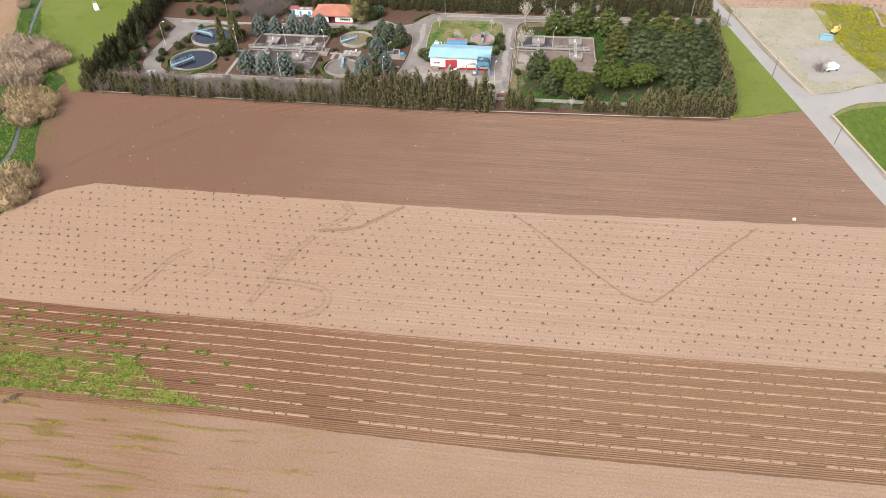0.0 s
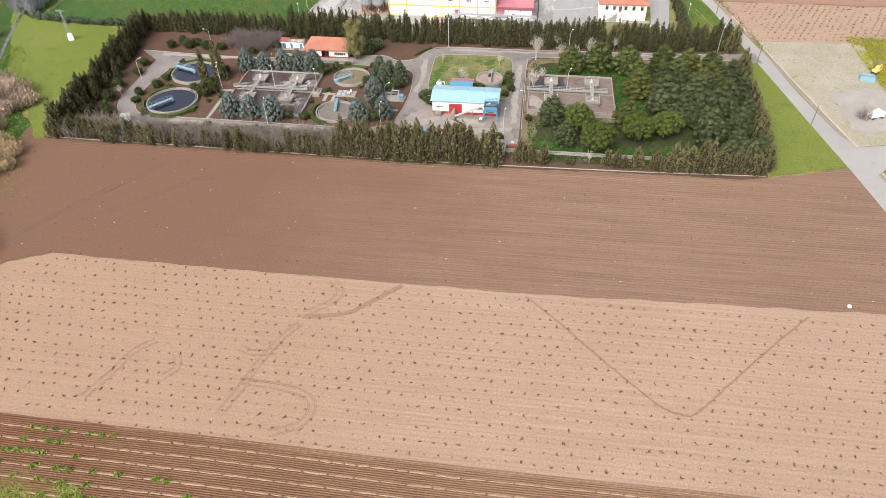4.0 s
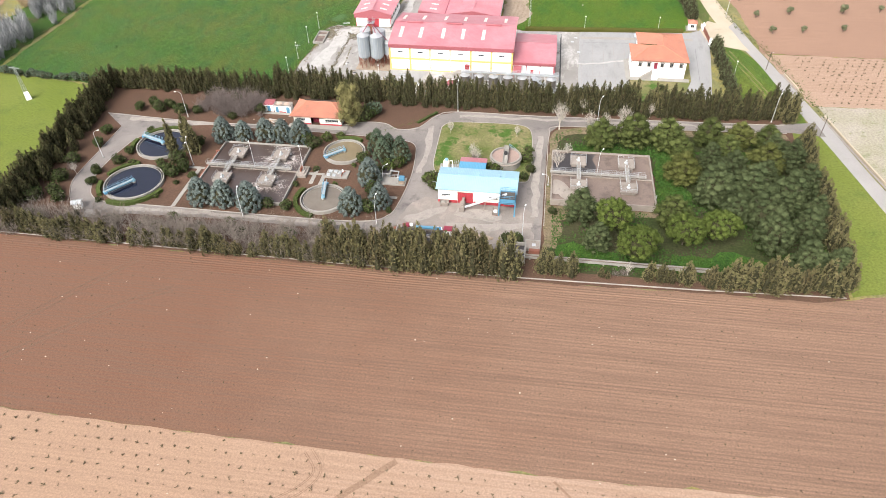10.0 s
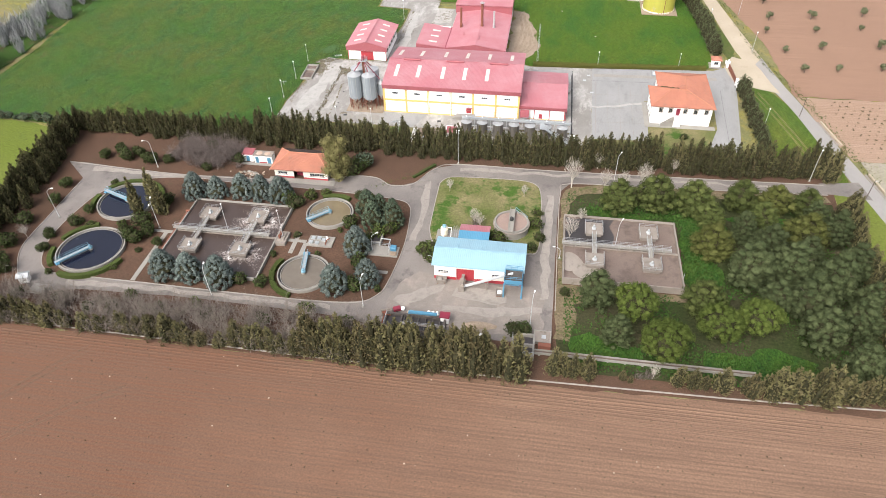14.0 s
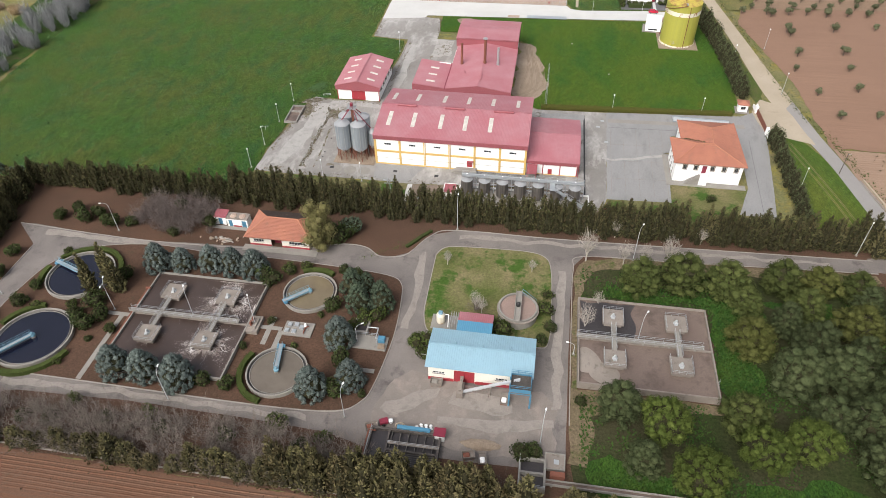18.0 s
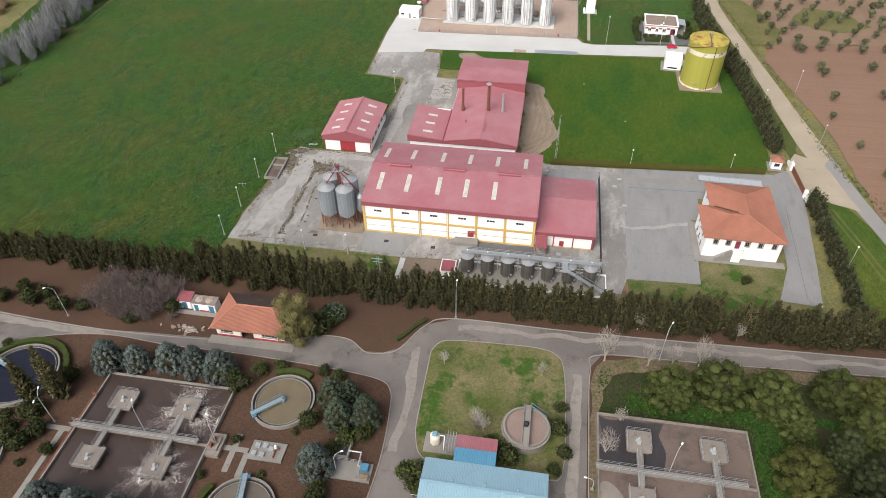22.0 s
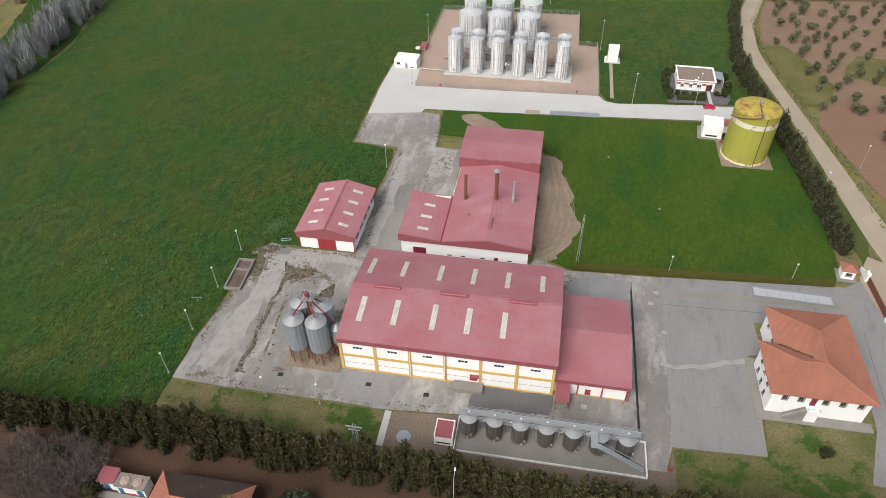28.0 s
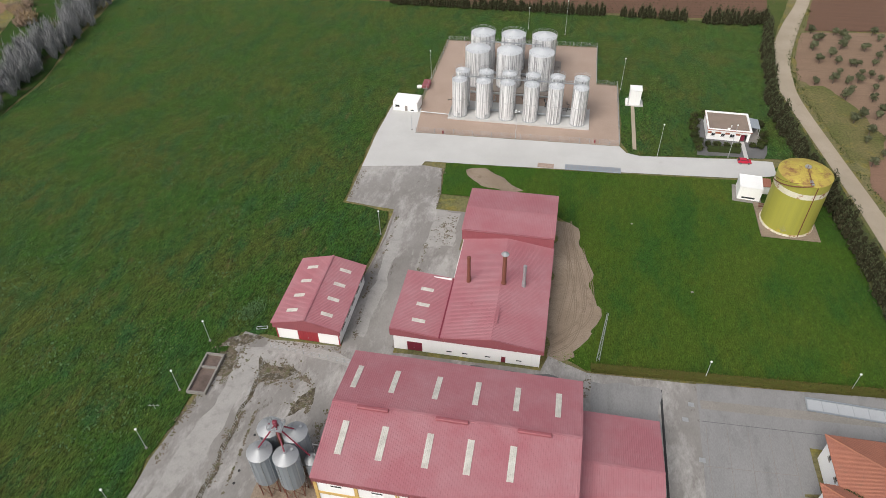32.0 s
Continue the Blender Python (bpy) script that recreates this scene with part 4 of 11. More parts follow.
sheet("field_4", [(-147, 134), (-138, 143), (-128, 147.6), (-100, 147.1), (-52, 146.8), (-2, 146.7), (52, 148.5), (99, 150), (104.5, 152), (103.4, 163), (99.6, 184), (97, 203), (93, 210), (70, 203), (60, 201.5), (30, 201.0), (0, 199.8), (-60, 199.5), (-158, 200.6), (-163, 204), (-173.5, 210), (-171.5, 198), (-165.5, 180), (-156.5, 162), (-147.5, 146)], -0.02, "soil_dark", "brown ploughed vineyard field", "field", 0.5, seed=4)

# ridges of the worked field, running east to west, with a dry strip after every fifth
field_rows = bpy.data.objects["field_2"]


def row_line(x, y0):
    return y0 + float(np.interp(x, [-150, -100, -64, -13, 35, 130], [0.9, 0.5, 0.6, 0.0, 0.4, 1.3])) + 0.1 * noise.noise(Vector((x * 0.07, y0 * 0.3, 0)))


strip_ys = [95.9 - 2.71 * j for j in range(9)]
for y0 in [strip_ys[0] + 2.71 * j + 0.42 + 0.468 * k for j in range(1, -10, -1) for k in range(5)]:
    if not 71.9 < y0 < 98.6:
        continue
    bm, cols = bmesh.new(), []
    for i in range(111):
        x = -151 + i * 2.4
        yy = row_line(x, y0) + 0.05 * noise.noise(Vector((x * 0.5, y0 * 2, 9)))
        hh = 0.15 + 0.08 * noise.noise(Vector((x * 0.6, y0 * 3, 4)))
        cols.append([bm.verts.new((x, yy + d, z)) for d, z in ((-0.2, -0.05), (-0.05, hh), (0.06, hh), (0.2, -0.05))])
    for a, b in zip(cols, cols[1:]):
        for k in range(3):
            bm.faces.new((a[k], b[k], b[k + 1], a[k + 1]))
    part("ridge", bm, "soil_ridge", field_rows)
strip_vines = []
for j, y0 in enumerate(strip_ys):
    rr, x, bm = random.Random(j), -150.0, bmesh.new()
    while x < 112:
        length = 2.3 if rr.random() < 0.55 else 4.9
        if rr.random() > 0.01 + 0.1 * (j > 6) + 0.12 * (j == 6):
            n, side = 5, []
            wide = rr.uniform(0.13, 0.23) + 0.12 * (j == 8)
            for i in range(n):
                q = x + length * i / (n - 1)
                w = wide * (0.5 + 0.5 * math.sin(math.pi * (i + 0.6) / (n + 0.2))) * rr.uniform(0.75, 1.15)
                yy = row_line(q, y0) + rr.uniform(-0.05, 0.05)
                side.append([bm.verts.new((q, yy + d, z)) for d, z in ((-w, -0.05), (-w * 0.7, 0.09), (w * 0.7, 0.09), (w, -0.05))])
            for a, b in zip(side, side[1:]):
                for k in range(3):
                    bm.faces.new((a[k], b[k], b[k + 1], a[k + 1]))
        x += length + 0.25
        strip_vines.append((x - 0.12, row_line(x, y0)))
    part("dry_strip", bm, "soil_crest", field_rows, "broken pale dry soil strip")

sheet("weedy_patch", [(-150, 77), (-128, 76.2), (-100, 75.2), (-74, 74.4), (-64, 75), (-74, 78.5), (-84, 84), (-100, 86.5), (-115, 91), (-135, 92), (-150, 92)], 0.05, "weedy", "yellow-green grassy patch over the ridges", "weeds", 1.4, step=2.0, seed=50)

field_brown = bpy.data.objects["field_4"]
for k in range(8):
    y0, bm, cols = 198.7 - 0.85 * k, bmesh.new(), []
    for i in range(110):
        x = -153 + i * 2.2
        yy = y0 - 0.45 * math.sin((x + 150) * 0.013) + 0.18 * noise.noise(Vector((x * 0.08, k * 0.3, 2)))
        hh = (0.06 + 0.05 * noise.noise(Vector((x * 0.6, k * 3, 4)))) * (1 - k / 11)
        cols.append([bm.verts.new((x, yy + d, z)) for d, z in ((-0.27, -0.06), (-0.06, hh), (0.07, hh), (0.27, -0.06))])
    for a, b in zip(cols, cols[1:]):
        for q in range(3):
            bm.faces.new((a[q], b[q], b[q + 1], a[q + 1]))
    part("ridge", bm, "soil_dark", field_brown)

# wheel tracks in the pale field
for pts, w in (([(-54, 133), (-44, 135.3), (-39.6, 138.9), (-32, 146.1)], 1.3), ([(-1.2, 145.8), (6.2, 138.9), (15.4, 129.4), (22.7, 122.1), (28.6, 116.8), (33, 115.4), (35.6, 116.4), (42.3, 123.3), (52.2, 133.6), (65.3, 146.6)], 0.5)):
    line = smooth([(*p, 0) for p in pts], 8)
    line = [(x + 0.25 * noise.noise(Vector((x, y, 1))), y + 0.25 * noise.noise(Vector((x, y, 7)))) for x, y, _ in line]
    tagged(part("wheel_track", strip_along(line, w, -0.01, 0.04), "soil_rut"), "darker trodden wheel track across pale soil", "track", kind="structure")


def rut_pair(pts, gap=1.5):
    """Two parallel wheel ruts, each of two tread lines."""
    line = [Vector(p) for p in smooth([(*p, 0) for p in pts], 7)]
    bm = bmesh.new()
    for k in (-0.6, -0.36, 0.36, 0.6):
        side = []
        for i, p in enumerate(line):
            d = (line[min(i + 1, len(line) - 1)] - line[max(i - 1, 0)]).normalized()
            side.append((p.x - d.y * gap * k, p.y + d.x * gap * k))
        strip_along(side, 0.17, -0.015, 0.04, bm)
    return bm


for pts in ([(-54, 131), (-57, 126), (-60, 118), (-62, 110), (-64, 104)], [(-50, 146), (-47, 142), (-49, 138), (-54, 134)], [(-57, 122), (-62, 121), (-66, 122)], [(-62, 113), (-50, 112), (-45, 109), (-46, 104), (-52, 101)], [(-86, 122), (-90, 118), (-92, 112), (-95, 105)], [(-80, 119), (-78, 115), (-80, 112)]):
    tagged(part("wheel_ruts", rut_pair(pts), "soil_rut"), "pair of faint tractor ruts in pale soil", "ruts", kind="structure")
for pts in ([(-142, 155), (-128, 175), (-112, 196)], [(-128, 160), (-110, 178), (-98, 186)]):
    ob = tagged(part("wheel_ruts", rut_pair(pts, 1.7), "soil_rut_dark"), "pair of faint tractor ruts in brown soil", "ruts", kind="structure")

# meadows, verges and distant land
sheet("meadow_south", [(-166, 200), (-161.5, 203), (-168, 246), (-171, 284), (-222, 291), (-240, 300), (-205, 245), (-190, 232), (-176, 212)], -0.01, "meadow_s", "bright green pasture beside the plant hedge", "meadow", 0.8, seed=5)
sheet("meadow", [(-171, 285.4), (-104.2, 288.5), (-103.6, 300.4), (-104, 312), (-101, 336), (-99, 347), (-90, 347), (-76, 347.5), (-76.5, 368), (-75, 386), (-75.5, 397.5), (-90, 399.5), (-90.5, 418), (-91, 437), (-90, 458), (-80.5, 459), (-80, 513), (-19, 515), (-18.5, 484), (-10, 483.5), (-9.8, 444), (-7, 437), (16, 440), (44, 443), (41, 470), (46, 520), (56, 545), (54, 547), (-113, 549), (-250, 560), (-236, 490), (-226, 452), (-225, 400), (-221, 340), (-222, 292)], 0.0, "meadow", "wide green meadow with darker clumpy patches", "meadow", 0.4, seed=6)
sheet("lawn", [(-64, 424), (-62.4, 408), (-54, 408), (-52, 402), (-28, 403), (-24, 399), (-16, 366), (-23, 351.5), (-18.5, 349.2), (47, 354), (50, 357), (50.5, 378), (48, 430), (41, 441), (26, 429), (-22, 426.2)], 0.01, "lawn", "mown dark green lawn between the buildings", "lawn", 0.25, seed=7)
sheet("verge", [(69.5, 204), (93, 210.5), (95, 229), (88.2, 255), (82.5, 279), (73, 280), (72, 240)], 0.0, "meadow_s", "green verge between hedge and road", "verge", 0.5, seed=8)
sheet("verge", [(59, 341), (57, 300), (60, 287), (79, 284.5), (77.2, 305), (72.8, 325), (66, 343)], 0.0, "crop", "green triangular verge beside the road", "verge", 0.4, seed=9)
sheet("verge", [(42, 480), (46, 440), (52, 400), (57, 360), (58, 360), (60.3, 374), (55.1, 414), (52, 442), (46, 484), (48, 519), (66, 577), (56, 577), (52, 545), (44, 520)], 0.012, "verge", "strip of rough grass along the gravel road", "verge", 0.4, seed=10)
sheet("field_5", [(83.5, 297), (180, 299), (180, 336), (75.2, 336.5), (79.0, 318)], 0.0, "soil_light", "pale vineyard soil beside the road", "field", 0.5, seed=11)
sheet("field_6", [(75, 337), (180, 336.5), (300, 420), (300, 470), (66, 448), (62, 432), (66, 412), (73, 380)], 0.005, "soil_olive", "pinkish brown tilled olive orchard soil", "field", 0.6, seed=12)
sheet("field_7", [(66, 448), (300, 470), (300, 560), (100, 545), (64, 541), (58, 520), (54.5, 498), (57, 496)], 0.012, "soil_orchard", "pale orchard soil between olive trees", "field", 0.6, seed=13)
sheet("scrub_patch", [(55.5, 493), (54.5, 481), (60, 446), (70, 447), (74, 460), (70, 480), (62, 494)], 0.03, "scrub_green", "weedy yellow-green strip at the orchard edge", "scrub", 0.7, seed=14)
sheet("scrub_patch", [(78, 470), (96, 462), (112, 470), (104, 486), (88, 488)], 0.03, "scrub_green", "weedy patch among olive trees", "scrub", 0.9, seed=15)
sheet("field_8", [(66, 543), (100, 546.5), (300, 562), (420, 800), (76, 800), (77, 580)], 0.0, "soil_red", "dark red-brown tilled field", "field", 0.5, seed=16)
sheet("field_9", [(-260, 551), (-113, 550.5), (50, 549.5), (60, 578), (60, 800), (-420, 800)], -0.005, "soil_red", "red-brown vineyard field with rows", "field", 0.5, seed=17)
sheet("field_10", [(-420, 180), (-228, 225), (-212, 215), (-220, 250), (-250, 300), (-270, 380), (-290, 520), (-600, 620), (-700, 200)], -0.02, "soil_tan", "tan field beyond the creek", "field", 0.8, seed=18)
sheet("creek_bank", [(-170.5, -60), (-151, 76), (-150, 90), (-148, 132), (-152, 150), (-158, 166), (-168, 190), (-170, 209), (-180, 214), (-192, 233), (-207, 246), (-224, 292), (-224, 400), (-228, 455), (-240, 500), (-262, 560), (-300, 560), (-262, 460), (-250, 380), (-250, 300), (-226, 262), (-214, 232), (-205, 200), (-188, 160), (-176, 120), (-178, 60), (-196, -60)], -0.04, "wild", "overgrown green creek bank", "bank", 0.8, seed=19)
line = [p[:2] for p in smooth([(x, y, 0) for x, y in ((-188, -60), (-170, 40), (-166, 80), (-165, 96), (-161.6, 120), (-163, 140), (-164, 160), (-172, 178), (-178, 195), (-188, 212), (-194, 225), (-206, 237), (-213, 249), (-225, 276), (-238, 310))], 5)]
wide = [0.7 + 0.5 * noise.noise(Vector((0.11 * y, 3, 0))) for x, y in line]
band("creek", [(x - w, y) for (x, y), w in zip(line, wide)], [(x + w, y) for (x, y), w in zip(line, wide)], 0.0, "creek", "narrow brown creek between reeds", "creek")

# country road and its branches
west = [(176, -60), (148, 10), (130.5, 60), (111, 125), (101.8, 163.4), (98.0, 184), (94.0, 208), (90.0, 229), (85.2, 255.4), (80.4, 281), (76.2, 303), (72.4, 325.2), (69, 339), (63.9, 357), (60.3, 374), (56.2, 414), (52.6, 442.4), (46.8, 484.3), (46.6, 500), (48.7, 518.8), (58, 548), (69.4, 577), (80, 620), (84, 800)]
east = [(186, -60), (158, 10), (139, 60), (117.8, 125), (107.8, 168), (104.6, 190), (101.0, 207.5), (96.4, 229), (90.4, 255.4), (86.0, 281), (80.4, 308), (76.6, 328), (73.0, 345), (69.6, 366), (66.6, 385), (61.4, 420), (57.6, 445), (52.6, 481), (52.8, 498), (55.2, 515), (64.5, 546), (75, 577), (87, 620), (92, 800)]
w2, e2 = smooth([(*p, 0) for p in west], 5), smooth([(*p, 0) for p in east], 5)
cut = next(i for i, p in enumerate(w2) if p[1] > 356)
band("road", [p[:2] for p in w2[: cut + 1]], [p[:2] for p in e2[: cut + 1]], 0.04, "road", "pale worn asphalt country road", "road")
band("gravel_road", [p[:2] for p in w2[cut:]], [p[:2] for p in e2[cut:]], 0.035, "dirtroad", "pale gravel farm road", "road")
sheet("road_branch", [(94.5, 226), (97, 219.5), (100.4, 206.8), (106.7, 213.4), (114.2, 217.7), (123, 219.4), (160, 224), (160, 240), (123.1, 231.7), (108, 224), (101, 222.4), (96.6, 228)], 0.045, "road", "pale asphalt side road", "road", 0.2, seed=20)
sheet("gate_apron", [(56, 344), (70.5, 338), (66, 362), (58.5, 366), (54, 357)], 0.05, "dirtroad", "pale dusty gravel apron at the factory gate", "road", 0.15, seed=21)
sheet("road_branch", [(70, 279), (83, 277.5), (81.6, 286), (70, 284)], 0.045, "asphalt", "asphalt mouth of the plant road", "road", 0.1, seed=22)
sheet("waste_yard", [(85.2, 297), (91.0, 263), (95.8, 239.2), (99.6, 222.2), (108, 224.4), (127, 234), (122, 262), (126, 298)], 0.01, "straw", "scrubby straw-coloured yard beside the road", "yard", 0.6, seed=23)
sheet("gravel_yard", [(101.2, 258), (110, 260.5), (119.4, 261), (120, 250), (127, 244.3), (118, 236.5), (110.7, 232), (103.5, 228.6), (101.2, 238)], 0.03, "grey_yard", "pale gravel parking spot", "yard", 1.4, step=1.5, seed=24)
sheet("rape_field", [(121.5, 268), (124, 250), (132, 243), (160, 246), (160, 262), (145, 290), (144, 302), (126, 303)], 0.02, "scrub_green", "field of yellow rape flowers", "field", 0.6, seed=25)
sheet("field_11", [(101.6, 207), (107.6, 180), (117, 140), (300, 140), (300, 232), (160, 222), (123, 217), (110, 213)], 0.0, "crop", "green crop field beside the road", "field", 0.5, seed=26)
for k, pts in enumerate(([(85.6, 290.5), (90.8, 262.7), (95.6, 239.2), (99.4, 221.8)], [(102.3, 208), (105.7, 188.4), (109.4, 168), (119.4, 125)], [(82.2, 306), (79.4, 320)])):
    tagged(part("roadside_wall", strip_along([p[:2] for p in smooth([(*p, 0) for p in pts], 6)], 0.5, -0.1, 0.6), "dirtroad"), "low earthy concrete wall along the road", "wall", kind="structure")
    tagged(part("roadside_drain", strip_along([(p[0] - 0.9, p[1]) for p in smooth([(*p, 0) for p in pts], 6)], 0.7, -0.02, 0.075), "darkconc"), "dark open drain along the road wall", "drain", kind="structure")

# ---- plant plot ----
sheet("plant_ground", [(-161.5, 200.6), (-60, 199.4), (0, 199.7), (30, 200.9), (60, 201), (69, 203), (73, 282), (74, 289), (40, 288.6), (-100, 288.6), (-171, 285.4)], 0.012, "bed", "brown soil of the fenced treatment plant", "ground", 0.3, seed=27)
sheet("undergrowth", [(-4.6, 204), (68, 206), (71, 274), (20, 273), (-3, 270), (-4.4, 258.5), (26.5, 259), (26.5, 231), (-1, 230.5), (-4, 222)], 0.03, "pinefloor", "brown soil and green undergrowth below the pines", "undergrowth", 0.6, seed=28)
for k, pts in enumerate(([(26.9, 230.6), (33, 229), (36, 240), (34.5, 252), (34, 263), (20, 264), (4, 263), (2.5, 260), (26.9, 259.8)], [(0, 206.5), (12, 207), (13, 213), (2, 217.5), (-2, 214)], [(27, 208), (48, 209), (52, 214), (44, 217), (36, 214), (28, 214)], [(46, 258), (56, 260), (57, 266), (40, 265)])):
    sheet("ground_cover", pts, 0.042 + 0.004 * k, "lush", "lush green ground cover beside the pines", "undergrowth", 1.0, step=1.5, seed=80 + k)
sheet("plant_road", [(-160, 266), (-151, 258.5), (-150.5, 240), (-150, 226), (-144.5, 216), (-136, 210.5), (-125, 213.4), (-99, 214.4), (-74, 214), (-55, 213.3), (-46, 211), (-40, 210.5), (-17, 211), (-6.2, 211.5), (-6, 254), (-5.5, 270), (-2.5, 274.6), (20, 275.7), (71, 278.5), (72, 283.3), (34, 281.9), (-8.5, 280.5), (-37, 280.4), (-44, 277.2), (-48.6, 269.4), (-52, 267.4), (-56.2, 267.2), (-60.7, 270.2), (-68.3, 270.2), (-80.8, 266.3), (-119, 264.2), (-140.8, 265), (-155, 266.5)], 0.04, "asphalt", "worn grey asphalt roads of the plant", "road", 0.08, seed=29)

sheet("road_verge", [(-5.7, 213), (-5.4, 226), (-5.4, 254), (-4.9, 268.6), (-2.2, 273.6), (6, 274.7), (40, 276.2), (70.5, 277.8), (70.5, 274.4), (40, 273), (8, 271.4), (-0.6, 268.6), (-3.7, 259.2), (-4.2, 231.4), (26.2, 231.5), (26.8, 229.2), (8, 228.2), (-1.2, 225), (-0.4, 219), (-2.2, 213)], 0.05, "weedy_brown", "weedy olive-brown verge between the road and the sludge beds", "verge", 0.5, step=1.5, seed=91)
sheet("plaza", [(-46.5, 215.6), (-43, 214.6), (-30, 213), (-8.6, 212.6), (-8.4, 226), (-12, 229), (-30, 229.4), (-40, 232), (-43.6, 228), (-46, 221)], 0.046, "plaza", "dusty brownish asphalt plaza before the shed", "road", 0.7, step=1.5, seed=90)


def island(name, pts, material, label, seed, jitter=0.0):
    """A raised bed with a concrete kerb."""
    line = [p[:2] for p in smooth([(*p, 0) for p in pts + pts[:1]], 5)]
    sheet(name, line[:-1], 0.2, material, label, "planting bed", thick=0.2, seed=seed)
    kerb = part("kerb", strip_along(line + line[1:2], 0.2, 0.0, 0.26), "kerb")
    tagged(kerb, "pale concrete kerb round a planting bed", "kerb", kind="structure")


island("bed_1", [(-133, 217.8), (-110, 217.7), (-88, 217.4), (-66, 217.4), (-54, 218.4), (-49.6, 221.3), (-47.8, 226), (-46.4, 240), (-47, 252), (-48.2, 257.6), (-52, 260), (-64, 261.2), (-84, 262), (-102, 261.9), (-118, 262.6), (-133, 259.5), (-141, 252.5), (-143.6, 243), (-144.3, 232), (-141.5, 222.5), (-137.5, 218.6)], "bed", "brown soil bed with basins and trees", 30)
island("bed_2", [(-41.2, 269.5), (-39.7, 272.2), (-36.5, 273.4), (-26, 274), (-16.9, 274), (-12.6, 272.4), (-11, 268), (-10.4, 256), (-10.7, 243.5), (-14, 241.5), (-25, 241), (-37, 242), (-40.4, 247), (-41, 256)], "lawn_dry", "patchy green and straw-coloured lawn", 31)
kerbs = ([(-160, 266.2), (-119, 264), (-81, 266.1), (-68.3, 270), (-60.7, 270), (-56.2, 267), (-52, 267.2), (-48.5, 269.2), (-43.9, 277), (-37, 280.2), (-8.5, 280.4), (34, 281.8), (71, 283.2)], [(-5.6, 222), (-5.6, 254), (-5.3, 269), (-3, 274.3), (20, 275.5), (71, 278.3)], [(-150.6, 257), (-150.4, 240), (-149.8, 226), (-144.3, 216.2)])
for pts in kerbs:
    tagged(part("kerb", strip_along([p[:2] for p in smooth([(*p, 0) for p in pts], 5)], 0.2, 0.0, 0.2), "kerb"), "pale concrete kerb along the plant road", "kerb", kind="structure")
tagged(part("perimeter_wall", strip_along([(-161.5, 201.5), (-60, 200.4), (-13, 200.7), (33, 201.8), (68, 203.4)], 0.3, -0.1, 0.26), "kerb"), "low whitish plinth wall under the hedge", "wall", kind="structure")
tagged(part("perimeter_wall", strip_along([(-171, 285.5), (-167.5, 246), (-162, 203)], 0.35, -0.1, 0.9), "kerb"), "low whitish plinth wall under the hedge", "wall", kind="structure")

# ---- factory plot ----
sheet("factory_yard", [(-103.6, 300.4), (-91, 299.9), (-66, 300.1), (-54.5, 299.8), (-18, 302.9), (-3, 302.8), (-2.4, 294.6), (2.5, 294.6), (3.9, 300.3), (5, 349.6), (-2, 349.4), (-18.3, 348.6), (-23, 350.5), (-27, 352), (-28.5, 347.6), (-62, 347), (-61.5, 383.5), (-53, 384), (-52.5, 400.5), (-62.5, 400.5), (-62.6, 408), (-64.6, 421), (-71.3, 421.6), (-89.6, 417.9), (-89.2, 400), (-74.4, 398.3), (-74.4, 380), (-75.8, 368), (-74.2, 346.6), (-91, 346), (-98.2, 347.3), (-100, 335.8), (-103.4, 312)], 0.04, "yard", "stained grey concrete factory yard", "yard", 0.1, seed=32)
sheet("yard_slab", [(-62, 366.4), (-51.8, 366.4), (-51.8, 384.2), (-62, 384.2)], 0.038, "yard", "rough grey concrete between the drive and the mill", "yard", 0.1, seed=95)
sheet("car_park", [(3.9, 300.3), (22.2, 301.2), (22.6, 311), (22.6, 327), (25.6, 327.5), (25.6, 337.5), (44, 337.5), (46, 326), (45, 311), (40.6, 298.2), (50.5, 297.5), (53.5, 320), (56.3, 344), (54.6, 356.5), (49.8, 353.2), (27, 351.4), (5, 349.8)], 0.045, "lot", "grey asphalt car park beside the office", "car park", 0.08, seed=33)
sheet("office_lawn", [(4, 300), (22, 301), (23.4, 311), (43.5, 311.5), (45.2, 310.5), (40.4, 298), (56, 297), (60, 288.7), (4.2, 288.4)], 0.03, "lawn_dry", "rough lawn with bare patches", "lawn", 0.15, seed=34)
sheet("yard_lawn", [(-90.4, 299.6), (-54.9, 299.4), (-54.6, 288.4), (-104.2, 288.4), (-103.6, 300)], 0.03, "lawn_dry", "rough olive-brown grass strip beside the yard", "lawn", 0.2, seed=35)
sheet("gravel_strip", [(-54.6, 291), (-54, 299.6), (-18, 302.5), (-3, 302.4), (-2.6, 294.4), (2.6, 294.4), (4, 299.6), (4.2, 289), (-30, 287), (-54.6, 288)], 0.036, "gravel_dark", "brown gravel round the wine tanks", "gravel", 0.1, seed=36)
sheet("concrete_road", [(-77.3, 440), (-90, 437), (-89.6, 418), (-71.2, 421.4), (-70.6, 423.8), (-45, 425.2), (-22, 426.6), (26, 430), (36, 433), (36, 440.5), (24.7, 440.3), (-4, 437.4), (-8.4, 438.6), (-10.4, 442)], 0.05, "newconc", "pale new concrete road", "road", 0.06, seed=37)
sheet("hut_apron", [(-90, 437), (-89.3, 457), (-78.5, 456), (-77.3, 440)], 0.045, "newconc", "pale concrete apron beside the white hut", "apron", 0.05, seed=38)
sheet("tank_gravel", [(-77.2, 440.1), (-10.5, 442.2), (-10.9, 482.6), (-18.4, 482.8), (-18.7, 513.9), (-78.8, 512.1), (-79.3, 456)], 0.04, "gravel", "brown gravel under the steel tanks", "gravel", 0.08, seed=39)
